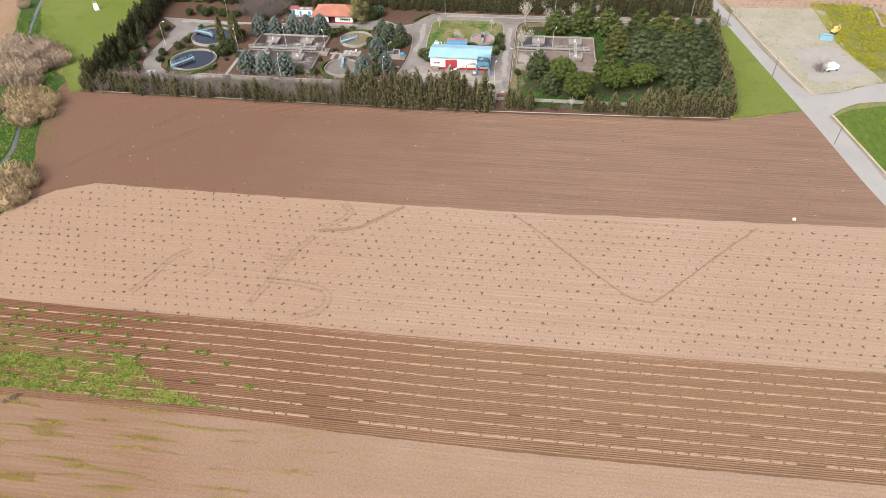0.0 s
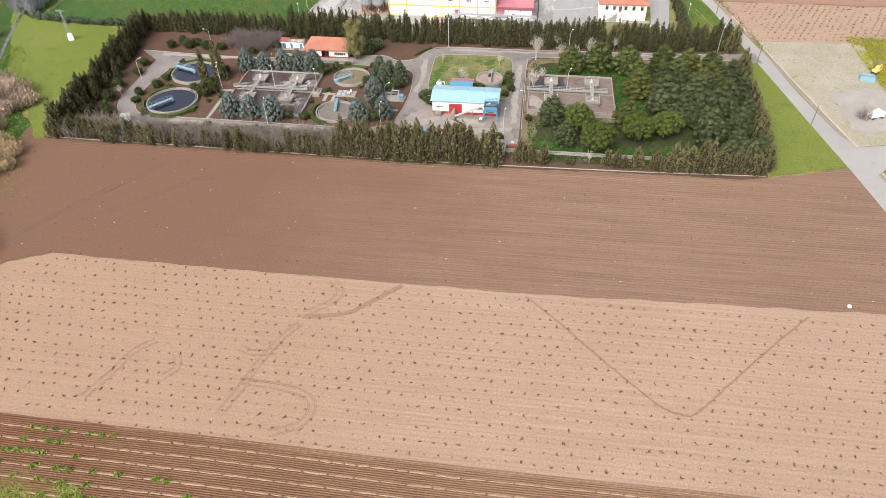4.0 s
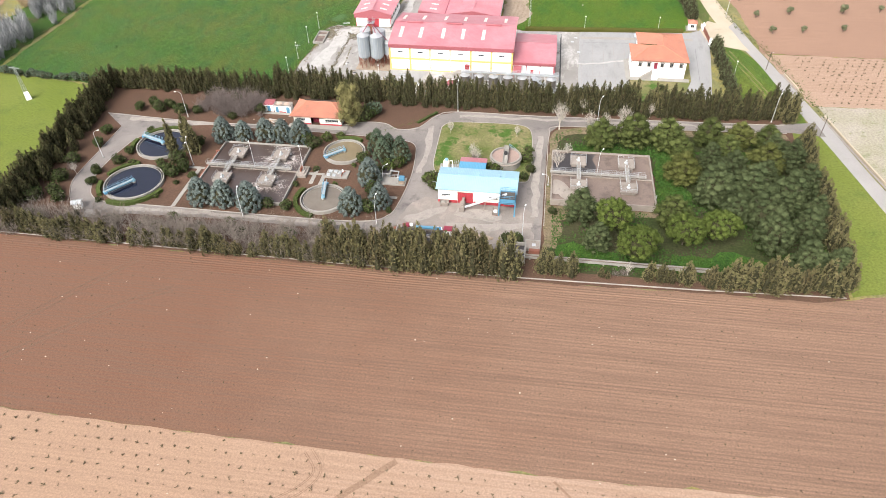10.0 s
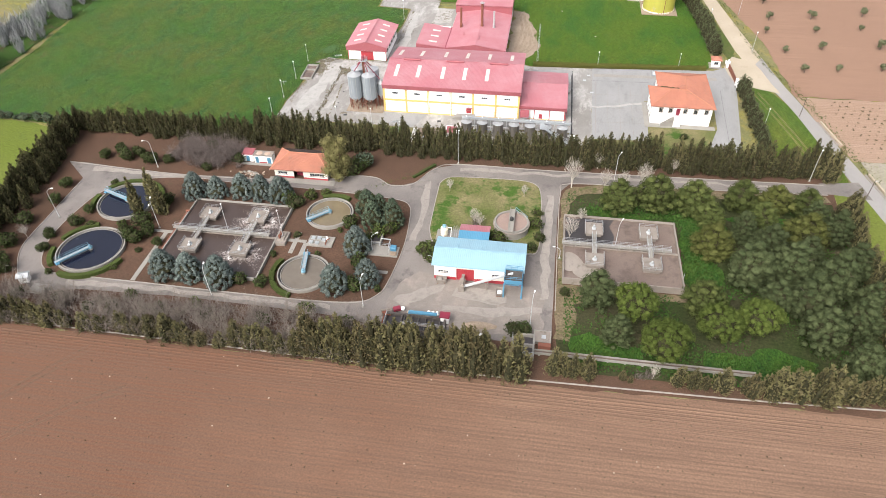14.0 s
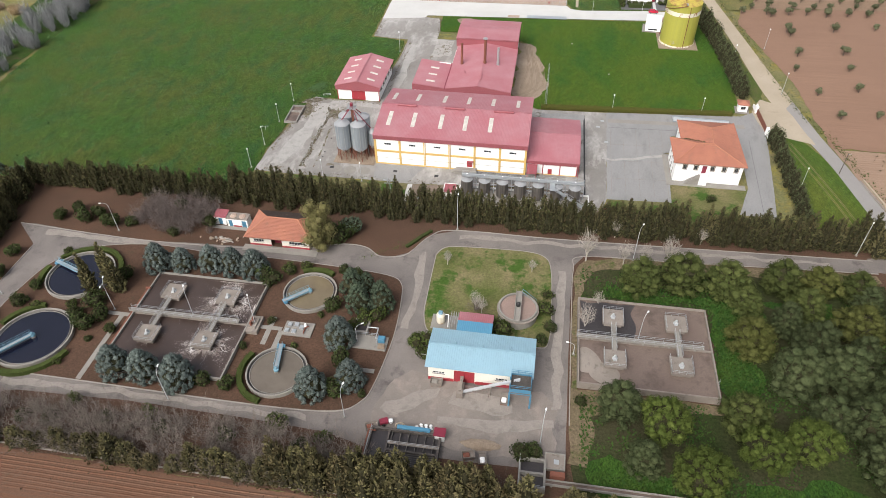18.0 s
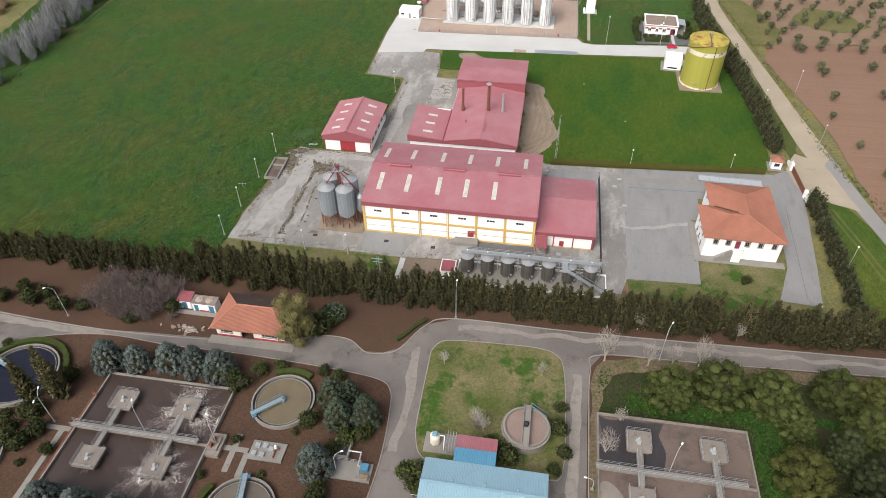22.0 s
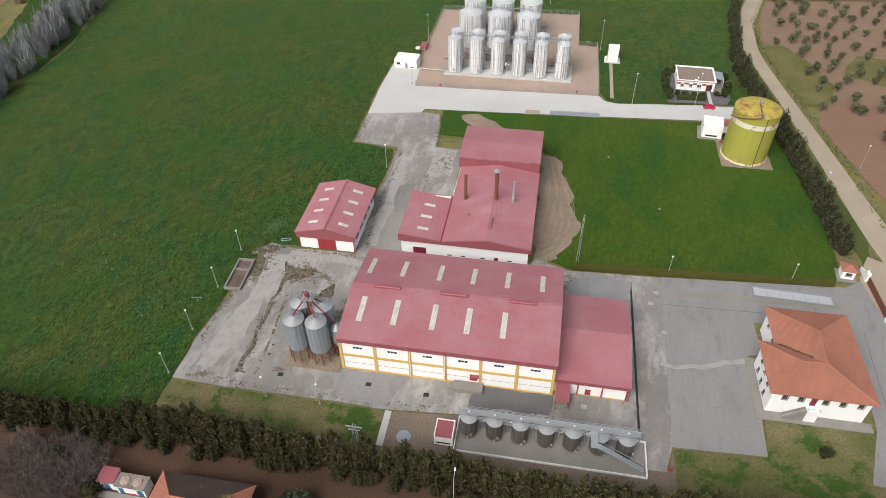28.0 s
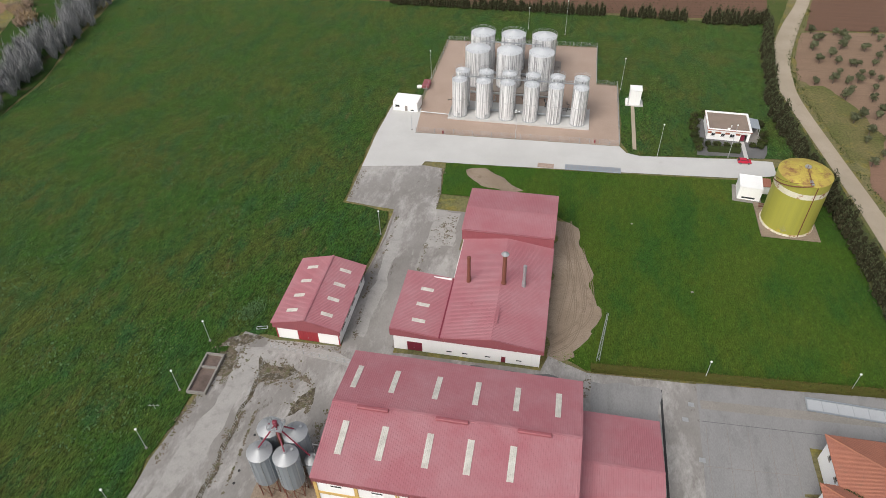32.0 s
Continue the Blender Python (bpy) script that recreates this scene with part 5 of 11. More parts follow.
sheet("mud_strip", [(-28.4, 403), (-25.5, 402), (-22, 398), (-19, 385), (-15.8, 368), (-17, 361), (-22, 352), (-27, 351), (-28.2, 360)], 0.03, "mud", "churned bare earth beside the mill", "earth", 1.2, step=1.6, seed=40)
sheet("mud_strip", [(-57.5, 421), (-52, 422.5), (-42, 417), (-38, 412), (-45, 411), (-54, 416)], 0.03, "mud", "heap of bare earth in the lawn", "earth", 0.9, step=1.6, seed=41)
sheet("villa_garden", [(13.5, 441), (34, 442), (36, 449), (33.5, 462), (14.5, 464)], 0.03, "yard_dark", "dark paved court round the villa", "garden", 0.2, seed=42)
tagged(part("drain_channel", strip_along([(-2.6, 346.8), (-2.5, 320), (-2.4, 294.6)], 0.5, 0.0, 0.055), "black"), "dark drain slot across the yard", "drain", kind="structure")
tagged(part("verge_strip", strip_along([(-76, 349), (-75.4, 368), (-73.8, 386), (-74, 397)], 0.35, 0.0, 0.2), "darkconc"), "dark kerb along the drive", "kerb", kind="structure")

# joints and edge strips of the car park
for k, (a, b, w, m) in enumerate([((5.4 + 4.1 * i, 303), (6.0 + 4.1 * i, 339.5), 0.06, "darkconc") for i in range(5)] + [((5, 311 + 9.4 * i), (22.6, 312 + 9.4 * i), 0.06, "darkconc") for i in range(3)] + [((5.2, 340.2), (45.5, 341.6), 0.14, "yard_dark"), ((5.4, 344.4), (50, 346.4), 2.2, "grey_yard"), ((47.4, 300), (50, 338), 0.1, "yard_dark")]):
    line = [(a[0] + (b[0] - a[0]) * i / 16 + 0.08 * noise.noise(Vector((i, k, 0))), a[1] + (b[1] - a[1]) * i / 16) for i in range(17)]
    tagged(part("pavement_joint", strip_along(line, w, 0.03, 0.022 + 0.003 * (k % 3)), m), "narrow joint line across the asphalt car park", "joint", kind="structure")

# stains, patches and dusty wheel paths on the hard ground
for k, (pts, m, lbl) in enumerate((
    ([(-37.6, 303.2), (-21, 304), (-20.8, 309), (-37.6, 309)], "yard_dark", "dark asphalt bay in front of the hall"),
    ([(-66.2, 301), (-54, 300.6), (-52, 308.8), (-66.4, 309)], "lot", "grey concrete bay in front of the hall"),
    ([(-17, 336), (-3, 336), (-3, 347), (-17.5, 346.6)], "lot", "grey asphalt behind the annex"),
    ([(-102.6, 341.5), (-97, 343), (-93, 346), (-98, 346.8), (-101, 345)], "stain", "dark mossy stain at the yard corner"),
    ([(-99.6, 334), (-97.4, 334), (-96.6, 341), (-99.4, 342), (-101, 338)], "stain", "dark mossy stain along the trough"),
    ([(-90.4, 333.6), (-85, 335), (-81, 337.4), (-83, 339), (-88.4, 338.8), (-91, 341.4)], "stain", "brown mossy stain behind the silos"),
    ([(-90.2, 304), (-89.2, 304), (-89.4, 320), (-89.2, 334), (-90.2, 334), (-90.3, 320)], "stain", "narrow mossy joint along the yard"),
    ([(-80.6, 326), (-78.6, 327), (-75.6, 331), (-76.4, 334.4), (-78.6, 332)], "stain", "curved damp stain beside the silos"),
    ([(-100, 304), (-97, 304), (-93.4, 312), (-92.2, 322), (-91.8, 333), (-89, 340.6), (-91.5, 343.4), (-96, 342.6), (-96.2, 330), (-98.6, 316)], "dust_pale", "pale dusty wheel path on the yard"),
    ([(-92, 342.6), (-76, 342.4), (-67, 340), (-67, 341.8), (-76, 345), (-91, 345)], "dust_pale", "pale dusty drive behind the silos"),
    ([(-72.6, 350), (-70, 350), (-69, 368), (-69.5, 392), (-72.4, 392), (-72.2, 368)], "dust_pale", "pale dusty wheel path beside the garage"),
    ([(-62.4, 384.5), (-55, 385), (-55, 399.6), (-61.8, 399.8)], "dust_pale", "rough broken concrete patch"),
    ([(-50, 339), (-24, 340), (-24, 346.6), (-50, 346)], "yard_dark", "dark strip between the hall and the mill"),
    ([(2.6, 320.2), (12, 321.6), (18.8, 323.6), (22.4, 325.4), (22.5, 326.7), (18.6, 324.9), (12, 322.8), (2.6, 321.2)], "dust_pale", "pale repaired trench across the car park"),
    ([(-45, 220), (-42, 219), (-34, 225), (-33, 227.4), (-36, 227), (-44, 222)], "dusty", "pale sandy spill across the plaza"),
    ([(-33, 219), (-20, 218), (-9, 221), (-9, 223), (-20, 220.6), (-33, 221)], "dusty", "pale curved tyre path on the plaza"),
    ([(-31, 223.6), (-22, 222.4), (-17, 223.4), (-18, 227), (-30, 227.4)], "dusty", "brown spill below the conveyor"),
    ([(-45, 243), (-43.4, 243), (-42.6, 258), (-44, 270), (-46, 268), (-44.8, 256)], "dusty", "pale wheel path on the plant road"),
    ([(-9.2, 226), (-7.4, 226), (-7.2, 268), (-9.4, 268)], "dusty", "pale wheel path on the plant road"),
    ([(-150, 262.6), (-120, 261.9), (-118, 263.4), (-150, 264.6)], "dusty", "pale dusty strip on the plant road"),
    ([(-130, 214.6), (-100, 215.4), (-60, 215.2), (-60, 216.4), (-100, 216.8), (-130, 216.4)], "dusty", "pale dusty strip on the south road"),
    ([(-36, 277), (-8, 277.6), (60, 280), (60, 281), (-8, 279), (-36, 278.6)], "dusty", "pale dusty strip on the north road"),
)):
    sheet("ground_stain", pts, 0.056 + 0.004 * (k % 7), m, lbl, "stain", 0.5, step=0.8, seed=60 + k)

for lift, pts in enumerate(([(-27, 353.4), (-22.4, 358), (-20.6, 368), (-22.6, 384), (-25.6, 399)], [(-26.6, 356), (-19.6, 364), (-18.4, 374), (-21.4, 390)], [(-25, 401), (-22.8, 380), (-24.6, 362)])):
    tagged(part("wheel_ruts", rut_pair(pts, 1.9), "mud_rut"), "pair of tractor ruts in churned earth", "ruts", kind="structure").location.z = 0.035 + 0.007 * lift


def flecks(name, paths, areas, label, seed):
    """Flat crumbs of dirt and moss strewn along lines and over patches."""
    g = np.random.default_rng(seed)
    got = []
    for pts, spread, n in paths:
        line = np.array([p[:2] for p in smooth([(*p, 0) for p in pts], 10)])
        for _ in range(n):
            p = line[g.integers(len(line))]
            q = (p[0] + g.normal() * spread, p[1] + g.normal() * 0.5)
            if noise.noise(Vector((q[0] * 0.5, q[1] * 0.5, seed))) > -0.25 + 0.5 * g.random():
                got.append(q)
    for cx, cy, rx, ry, n in areas:
        for _ in range(n):
            q = (cx + g.normal() * rx * 0.5, cy + g.normal() * ry * 0.5)
            if noise.noise(Vector((q[0] * 0.6, q[1] * 0.6, seed + 3))) > -0.2 + 0.5 * g.random():
                got.append(q)
    got = np.array(got)
    size = g.uniform(0.1, 0.42, len(got))
    ang = g.uniform(0, 6.283, len(got))
    c = np.column_stack([got, np.full(len(got), 0.075) + g.uniform(0, 0.02, len(got))])
    a = np.stack([np.cos(ang), np.sin(ang), np.zeros(len(got))], 1) * size[:, None]
    b = np.stack([-np.sin(ang), np.cos(ang), np.zeros(len(got))], 1) * (size * g.uniform(0.35, 0.8, len(got)))[:, None]
    v = np.stack([c - a, c - b, c + a * 0.8, c + b], 1).reshape(-1, 3)
    f = np.arange(len(v)).reshape(-1, 4)
    return tagged(part(name, (v.tolist(), [], f.tolist()), "dirt"), label, "dirt", kind="stuff")


flecks("yard_dirt", [([(-89.1, 304.3), (-89.8, 311.5), (-89.9, 319), (-89.7, 326.3), (-89.8, 337)], 0.5, 900), ([(-85.7, 304.8), (-86, 314.3), (-86.5, 322), (-87, 329.2)], 0.14, 380), ([(-81.9, 334.6), (-80.2, 336.4), (-78, 335.6), (-76.5, 332.1), (-76.2, 328)], 0.25, 420), ([(-102.6, 312), (-102, 320), (-100.6, 328), (-98, 335), (-98, 341)], 0.6, 700), ([(-98, 344.6), (-92, 345), (-80, 345.6), (-74, 346)], 0.4, 260), ([(-72, 350), (-73.4, 368), (-72.4, 386), (-73, 397)], 0.3, 420), ([(-62, 349), (-62, 384)], 0.3, 300), ([(-88.6, 402), (-88.8, 416)], 0.5, 200), ([(-62.6, 402), (-64, 420)], 0.4, 240), ([(-100, 302), (-90, 301), (-66, 301)], 0.8, 350), ([(-54, 301), (-38, 302.6), (-19, 303.6)], 0.9, 200), ([(-20, 336), (-18, 347)], 0.5, 150)],
    [(-86.5, 336.8, 4.6, 3.0, 1500), (-98.5, 340, 3.4, 3.0, 900), (-78.6, 330, 2.6, 2.0, 260), (-97, 335, 2.0, 3.0, 350), (-71.6, 325, 1.6, 4.0, 260), (-81, 306.5, 1.4, 0.8, 120), (-96.5, 302.4, 2.4, 1.0, 160), (-58, 392, 3.0, 6.0, 420)], "crumbs of dark dirt and moss along yard joints", 3)
for x, y in ((-84.8, 321.0), (-84.7, 312.9), (-84.6, 310.2)):
    tagged(part("drain_hole", turned([(0.28, 0.0), (0.28, 0.085), (0.24, 0.09)], 10, (x, y)), "black"), "small black drain hole in the yard", "drain", kind="structure")
for pts in ([(62, 338), (66, 322), (70, 304), (72, 290)],):
    tagged(part("wheel_ruts", rut_pair(pts, 1.8), "scrub"), "pair of pale wheel ruts across the verge", "ruts", kind="structure").location.z = 0.03

# ---- treatment plant ----
def clarifier(x, y, r, ang, water, water_label, wall_h=1.0, group="clarifier basins"):
    """A round settling basin with a half bridge turning round its middle."""
    ob = thing("clarifier", f"round concrete settling basin holding {water_label}", "basin", (x, y, 0.19), ang, group)
    part("basin_wall", hollow((0, 0), r - 0.35, r, -0.3, wall_h, 48), "concrete", ob)
    part("water", turned([(r - 0.9, -0.25), (r - 0.9, wall_h - 0.42)], 48), water, ob)
    part("channel", hollow((0, 0), r - 0.93, r - 0.8, -0.2, wall_h - 0.25, 48), "concrete", ob)
    part("gutter_water", hollow((0, 0), r - 0.8, r - 0.35, -0.2, wall_h - 0.55, 48), "sludge_dark", ob)
    b = part("bridge", boxes((-0.2, r + 0.3, -0.48, -0.42, wall_h + 0.3, wall_h + 0.7), (-0.2, r + 0.3, 0.42, 0.48, wall_h + 0.3, wall_h + 0.7)), "ltblue", ob, "light blue steel half bridge")
    part("deck", boxes((-0.2, r + 0.3, -0.42, 0.42, wall_h + 0.5, wall_h + 0.6)), "galv", b, "grey grating deck")
    for s in (-0.45, 0.45):
        part("handrail", rail([(0, s, wall_h + 0.7), (r, s, wall_h + 0.7)], 1.05, 1.6, 0.028), "ltblue", b)
    part("drive_head", turned([(0.62, wall_h + 0.1), (0.62, wall_h + 0.5), (0.3, wall_h + 0.62), (0.3, wall_h + 1.0), (0.08, wall_h + 1.1)], 16), "ltblue", b)
    part("column", turned([(0.6, -0.2), (0.6, wall_h + 0.1)], 14), "concrete", ob)
    part("drive_carriage", rounded((r - 0.6, r + 0.35, -0.9, 0.9, wall_h + 0.02, wall_h + 0.45), r=0.08), "blue", b)
    part("scraper_arm", tubes([((0.3, 0, wall_h - 0.3), (r - 1, 0, wall_h - 0.3)), ((r * 0.5, 0, wall_h - 0.35), (r * 0.5, 0, wall_h + 0.5))], 0.06, 5), "galv", b)
    return ob


clarifier(-130.4, 248.4, 8.5, 160, "black_water", "black still water")
clarifier(-129.7, 227.3, 8.9, 232, "black_water", "black still water")
clarifier(-69.8, 250.7, 6.7, 222, "olive_water", "olive brown water")
clarifier(-69.7, 226.0, 6.8, 100, "brown_water", "murky grey-brown water")


def tank_hall(x0, x1, y0, y1, h, plats, walk_y, water, label, green):
    """A rectangular basin with an inner wall, a walkway and four aerator platforms."""
    ob = thing("aeration_basin", label, "basin", (x0, y0, 0.05))
    w, d, t = x1 - x0, y1 - y0, 0.32
    for dims in ((0, w, 0, t), (0, w, d - t, d), (0, t, t, d - t), (w - t, w, t, d - t)):
        part("basin_wall", boxes((*dims, -0.2, h)), "concrete" if green else "darkconc", ob)
    part("water", boxes((t, w - t, t, d - t, -0.1, h - 0.55)), water, ob)
    wy = walk_y - y0
    part("inner_wall", boxes((t, w - t, wy - 0.2, wy + 0.2, h - 0.56, h - 0.15)), "darkconc", ob)
    walkw = part("walkway", boxes((-0.4, w * 0.93, wy - 0.6, wy + 0.6, h + 0.55, h + 0.8)), "concrete", ob)
    for s in (-0.55, 0.55):
        part("handrail", rail([(-0.3, wy + s, h + 0.8), (w * 0.92, wy + s, h + 0.8)], 1.05, 2.2, 0.035), "galv", walkw)
    for i in range(5):
        part("pier", boxes((w * (0.1 + 0.19 * i), w * (0.1 + 0.19 * i) + 0.4, wy - 0.4, wy + 0.4, h - 0.16, h + 0.55)), "concrete", ob)
    for px, py in plats:
        cx, cy = px - x0, py - y0
        p = part("platform", boxes((cx - 2.4, cx + 2.4, cy - 2.4, cy + 2.4, h + 0.5, h + 0.85)), "darkconc", ob)
        s = 1 if cy > wy else -1
        part("catwalk", boxes((cx - 0.55, cx + 0.55, min(wy + s * 0.6, cy - s * 2.4), max(wy + s * 0.6, cy - s * 2.4), h + 0.56, h + 0.8)), "concrete", p)
        for e in (-0.5, 0.5):
            part("handrail", rail([(cx + e, wy + s * 0.6, h + 0.8), (cx + e, cy - s * 2.4, h + 0.8)], 1.0, 2.0), "galv", p)
        part("handrail", rail([(cx - 2.3, cy - s * 2.3, h + 0.85), (cx - 2.3, cy + s * 2.3, h + 0.85), (cx + 2.3, cy + s * 2.3, h + 0.85), (cx + 2.3, cy - s * 2.3, h + 0.85)], 1.05, 1.6), "galv", p)
        part("skirt", boxes((cx - 2.0, cx + 2.0, cy - 2.0, cy + 2.0, h - 0.4, h + 0.5)), "darkconc", p)
        part("motor", turned([(0.6, h + 0.85), (0.6, h + 1.0), (0.3, h + 1.1), (0.3, h + 1.7), (0.22, h + 1.9), (0.08, h + 1.95)], 14, (cx, cy)), "motorgrey", p, "grey aerator motor")
        part("gearbox", rounded((cx - 0.4, cx + 0.4, cy - 0.85, cy - 0.3, h + 0.85, h + 1.3), r=0.06), "motorgrey", p)
        part("aerator_shaft", turned([(0.25, h - 0.7), (0.25, h + 0.5)], 8, (cx, cy)), "galv", p)
    return ob


aer = tank_hall(-110.2, -81.0, 221.9, 252.0, 1.2, [(-102.8, 245.1), (-102.8, 231.4), (-88.7, 245.1), (-88.7, 231.4)], 238.0, "aer_water", "rectangular concrete basin of churning brown water", True)
g5 = np.random.default_rng(55)
for cx, cy, r, n in ((21.5, 23.2, 10.5, 9000), (21.5, 9.5, 9.0, 7000), (7.4, 9.3, 3.8, 500), (7.4, 23.2, 3.6, 350)):
    a, q = g5.uniform(0, 6.283, n), np.abs(g5.normal(size=n)) * 0.36 + 0.28
    ray = 0.8 + 0.3 * np.sin(a * 3 + cx) + 0.25 * np.sin(a * 11 + cy)
    p = np.stack([np.clip(cx + r * q * ray * np.cos(a), 0.7, 28.4), np.clip(cy + r * q * ray * np.sin(a), 0.7, 29.3), np.full(n, 0.665)], 1)
    w = np.stack([np.cos(a), np.sin(a), np.zeros(n)], 1) + g5.normal(size=(n, 3)) * (0.25, 0.25, 0.02)
    v, f = leaf_cloud(p, w, g5.uniform(0.12, 0.62, n) * (1.3 - np.minimum(1, q)), 0.3, 5)
    v[:, 2] = 0.66 + (v[:, 2] - 0.66) * 0.1
    part("foam", (v.tolist(), [], f.tolist()), "foam", aer, "white churned foam", "stuff")
part("weir_box", boxes((29.2, 32.0, 14.0, 19.0, -0.1, 1.1), (29.6, 31.4, 15.0, 18.0, 1.1, 1.5)), "darkconc", aer, "stained overflow box")
for y0, y1, z1 in ((15.4, 16.2, 2.6), (17.0, 17.6, 2.4)):
    part("weir_gate", boxes((30.0, 30.4, y0, y1, 1.5, z1)), "rust", aer, "rust red sluice gate")
part("pipe", pipe([(-0.6, 5, 0.5), (-0.6, 24, 0.5), (-0.6, 24, 1.3), (0.5, 24, 1.3)], 0.28, 8), "rust", aer, "rust brown pipe")

sand = tank_hall(-4.2, 25.5, 231.8, 257.4, 2.0, [(3.7, 251.2), (3.7, 238.8), (17.9, 251.2), (17.9, 238.8)], 244.7, "sludge", "rectangular concrete basin of dried brown sludge", False)
pts = rough_outline([(0.6, 13.4), (12.6, 13.4), (13.4, 18), (12.4, 22), (13.2, 25), (0.6, 25)], 0.5, 1.5, 3)
bm = bmesh.new()
bm.faces.new([bm.verts.new((max(0.5, x), min(25.1, y), 1.47)) for x, y in pts])
part("wet_sludge", bm, "sludge_dark", sand, "wet black sludge")
for sx, sy, r in ((1.6, 6.5, 3.6), (6, 3.5, 3.0)):
    pts = rough_outline([(sx + r * math.cos(a), sy + r * math.sin(a)) for a in (0.3 * k for k in range(21))], 0.4, 1.2, int(sx))
    bm = bmesh.new()
    bm.faces.new([bm.verts.new((max(0.5, x), max(0.5, y), 1.46 + 0.004 * sx)) for x, y in pts])
    part("sludge_crust", bm, "darkconc", sand, "pale dried crust")
part("ladder", tubes([((29.8, 4, 0), (29.8, 4, 3)), ((29.8, 4.5, 0), (29.8, 4.5, 3))] + [((29.8, 4, 0.3 + 0.4 * k), (29.8, 4.5, 0.3 + 0.4 * k)) for k in range(7)], 0.03, 4), "galv", sand)

# thickener beside the shed
th = thing("sludge_thickener", "round concrete thickener with a fixed bridge", "basin", (-18.4, 251.0, 0.19))
part("basin_wall", hollow((0, 0), 4.25, 4.65, -0.3, 3.0, 40), "concrete", th)
part("sludge", turned([(4.25, -0.2), (4.25, 2.5)], 40), "sludge_red", th, "reddish settled sludge")
br = part("bridge", boxes((-0.75, 0.75, -4.9, 4.9, 3.0, 3.3), (-0.75, -0.6, -4.9, 4.9, 3.3, 3.7), (0.6, 0.75, -4.9, 4.9, 3.3, 3.7)), "concrete", th)
part("drive", turned([(0.5, 3.3), (0.5, 4.1), (0.25, 4.4)], 12), "black", br)
part("stair", boxes(*[(0.8 + 0.34 * k, 1.14 + 0.34 * k, 4.0, 4.9, 3.0 - 0.3 * k - 0.1, 3.0 - 0.3 * k) for k in range(10)]), "galv", th)
part("stair_rail", tubes([((0.8, 4.9, 4.0), (4.2, 4.9, 1.0)), ((0.8, 4.0, 4.0), (4.2, 4.0, 1.0)), ((0.8, 4.9, 3.0), (0.8, 4.9, 4.0)), ((4.2, 4.9, 0), (4.2, 4.9, 1.0)), ((4.2, 4.0, 0), (4.2, 4.0, 1.0))], 0.06, 5), "ltblue", th, "turquoise stair rail")
part("rim_walk", hollow((0, 0), 4.65, 5.0, 2.2, 2.4, 40), "darkconc", th)

# sludge press shed
shed = thing("press_shed", "white shed with red base and pale blue roof", "shed", (0, 0, 0))
A, B = (-36.3, 229.6), (-14.1, 229.6)
front_holes = [(1.0, 3.6, 2.3, 2.9), (14.6, 17.2, 2.3, 2.9), (5.6, 10.2, 0.0, 3.9)]
wall(shed, "wall", A, B, 0, 5.0, "cream", front_holes)
for h in front_holes[:2]:
    window(shed, A, B, h, 3)
door(shed, A, B, front_holes[2], "reddoor", 2, "open red sliding door")
for p0, p1 in (((-14.1, 229.9), (-14.1, 239.1)), ((-14.1, 239.4), (-36.3, 239.4)), ((-36.3, 239.1), (-36.3, 229.9))):
    wall(shed, "wall", p0, p1, 0, 5.0, "cream")
for u0, u1 in ((-36.32, -30.72), (-26.06, -14.08)):
    part("base_band", boxes((u0, u1, 229.52, 229.6, 0, 0.95)), "reddoor", shed, "red painted base band")
for x in (-30.95, -26.15):
    part("pier", boxes((x, x + 0.3, 229.5, 229.6, 0.95, 5)), "cream", shed)
slope = gable_roof(shed, -36.9, -13.6, 228.9, 240.0, 5.05, 6.3, "blueroof", 0.5, 0.035)
for k in range(3):
    part("roof_vent", turned([(0.16, 6.1), (0.16, 6.6), (0.26, 6.62), (0.05, 6.8)], 8, (-31 + 6 * k, 235.2)), "blueroof", shed)
part("lamp_arm", pipe([(-36.5, 232, 4.6), (-37.4, 232, 5.2), (-38.2, 232, 5.2)], 0.05, 5), "pole", shed)
ann = thing("shed_annex", "low annex roofed half in red and half in blue", "shed", (0, 0, 0))
for p0, p1 in (((-24.0, 239.7), (-24.0, 245.2)), ((-24.0, 245.5), (-31.2, 245.5)), ((-31.2, 245.2), (-31.2, 239.7))):
    wall(ann, "wall", p0, p1, 0, 4.4, "cream", thick=0.25)
part("roof_slope", ribbed((-31.6, 239.95, 5.1), (-23.6, 239.95, 5.1), (-23.6, 242.7, 5.5), (-31.6, 242.7, 5.5), 0.45, 0.05), "blue", ann, "blue corrugated roof sheet")
part("roof_slope", ribbed((-23.6, 245.9, 4.9), (-31.6, 245.9, 4.9), (-31.6, 242.72, 5.5), (-23.6, 242.72, 5.5), 0.45, 0.05), "redroof", ann, "red corrugated roof sheet")

# conveyor, hopper tower and skips
conv = thing("screw_conveyor", "long white inclined conveyor feeding a blue hopper", "conveyor")
part("trough", strip_along([(-28.2, 226.4), (-16.4, 227.8)], 0.6, 0, 0.42), "pole", conv)
for v in conv.children[0].data.vertices:
    v.co.z += 1.0 + (v.co.x + 28.2) / 11.8 * 4.6
part("intake", boxes((-29.6, -28.2, 225.4, 228.6, 0, 1.7), (-29.2, -28.5, 226, 230, 1.7, 2.2)), "darkconc", conv, "dark steel intake box")
part("prop", tubes([((-22.4, 227.1, 0), (-22.4, 227.1, 3.2)), ((-22.8, 226.6, 0), (-22.4, 227.1, 3.2))], 0.09, 6), "darkconc", conv)
hop = thing("hopper_tower", "blue steel hopper on four tall legs", "hopper", (-16.2, 227.3, 0))
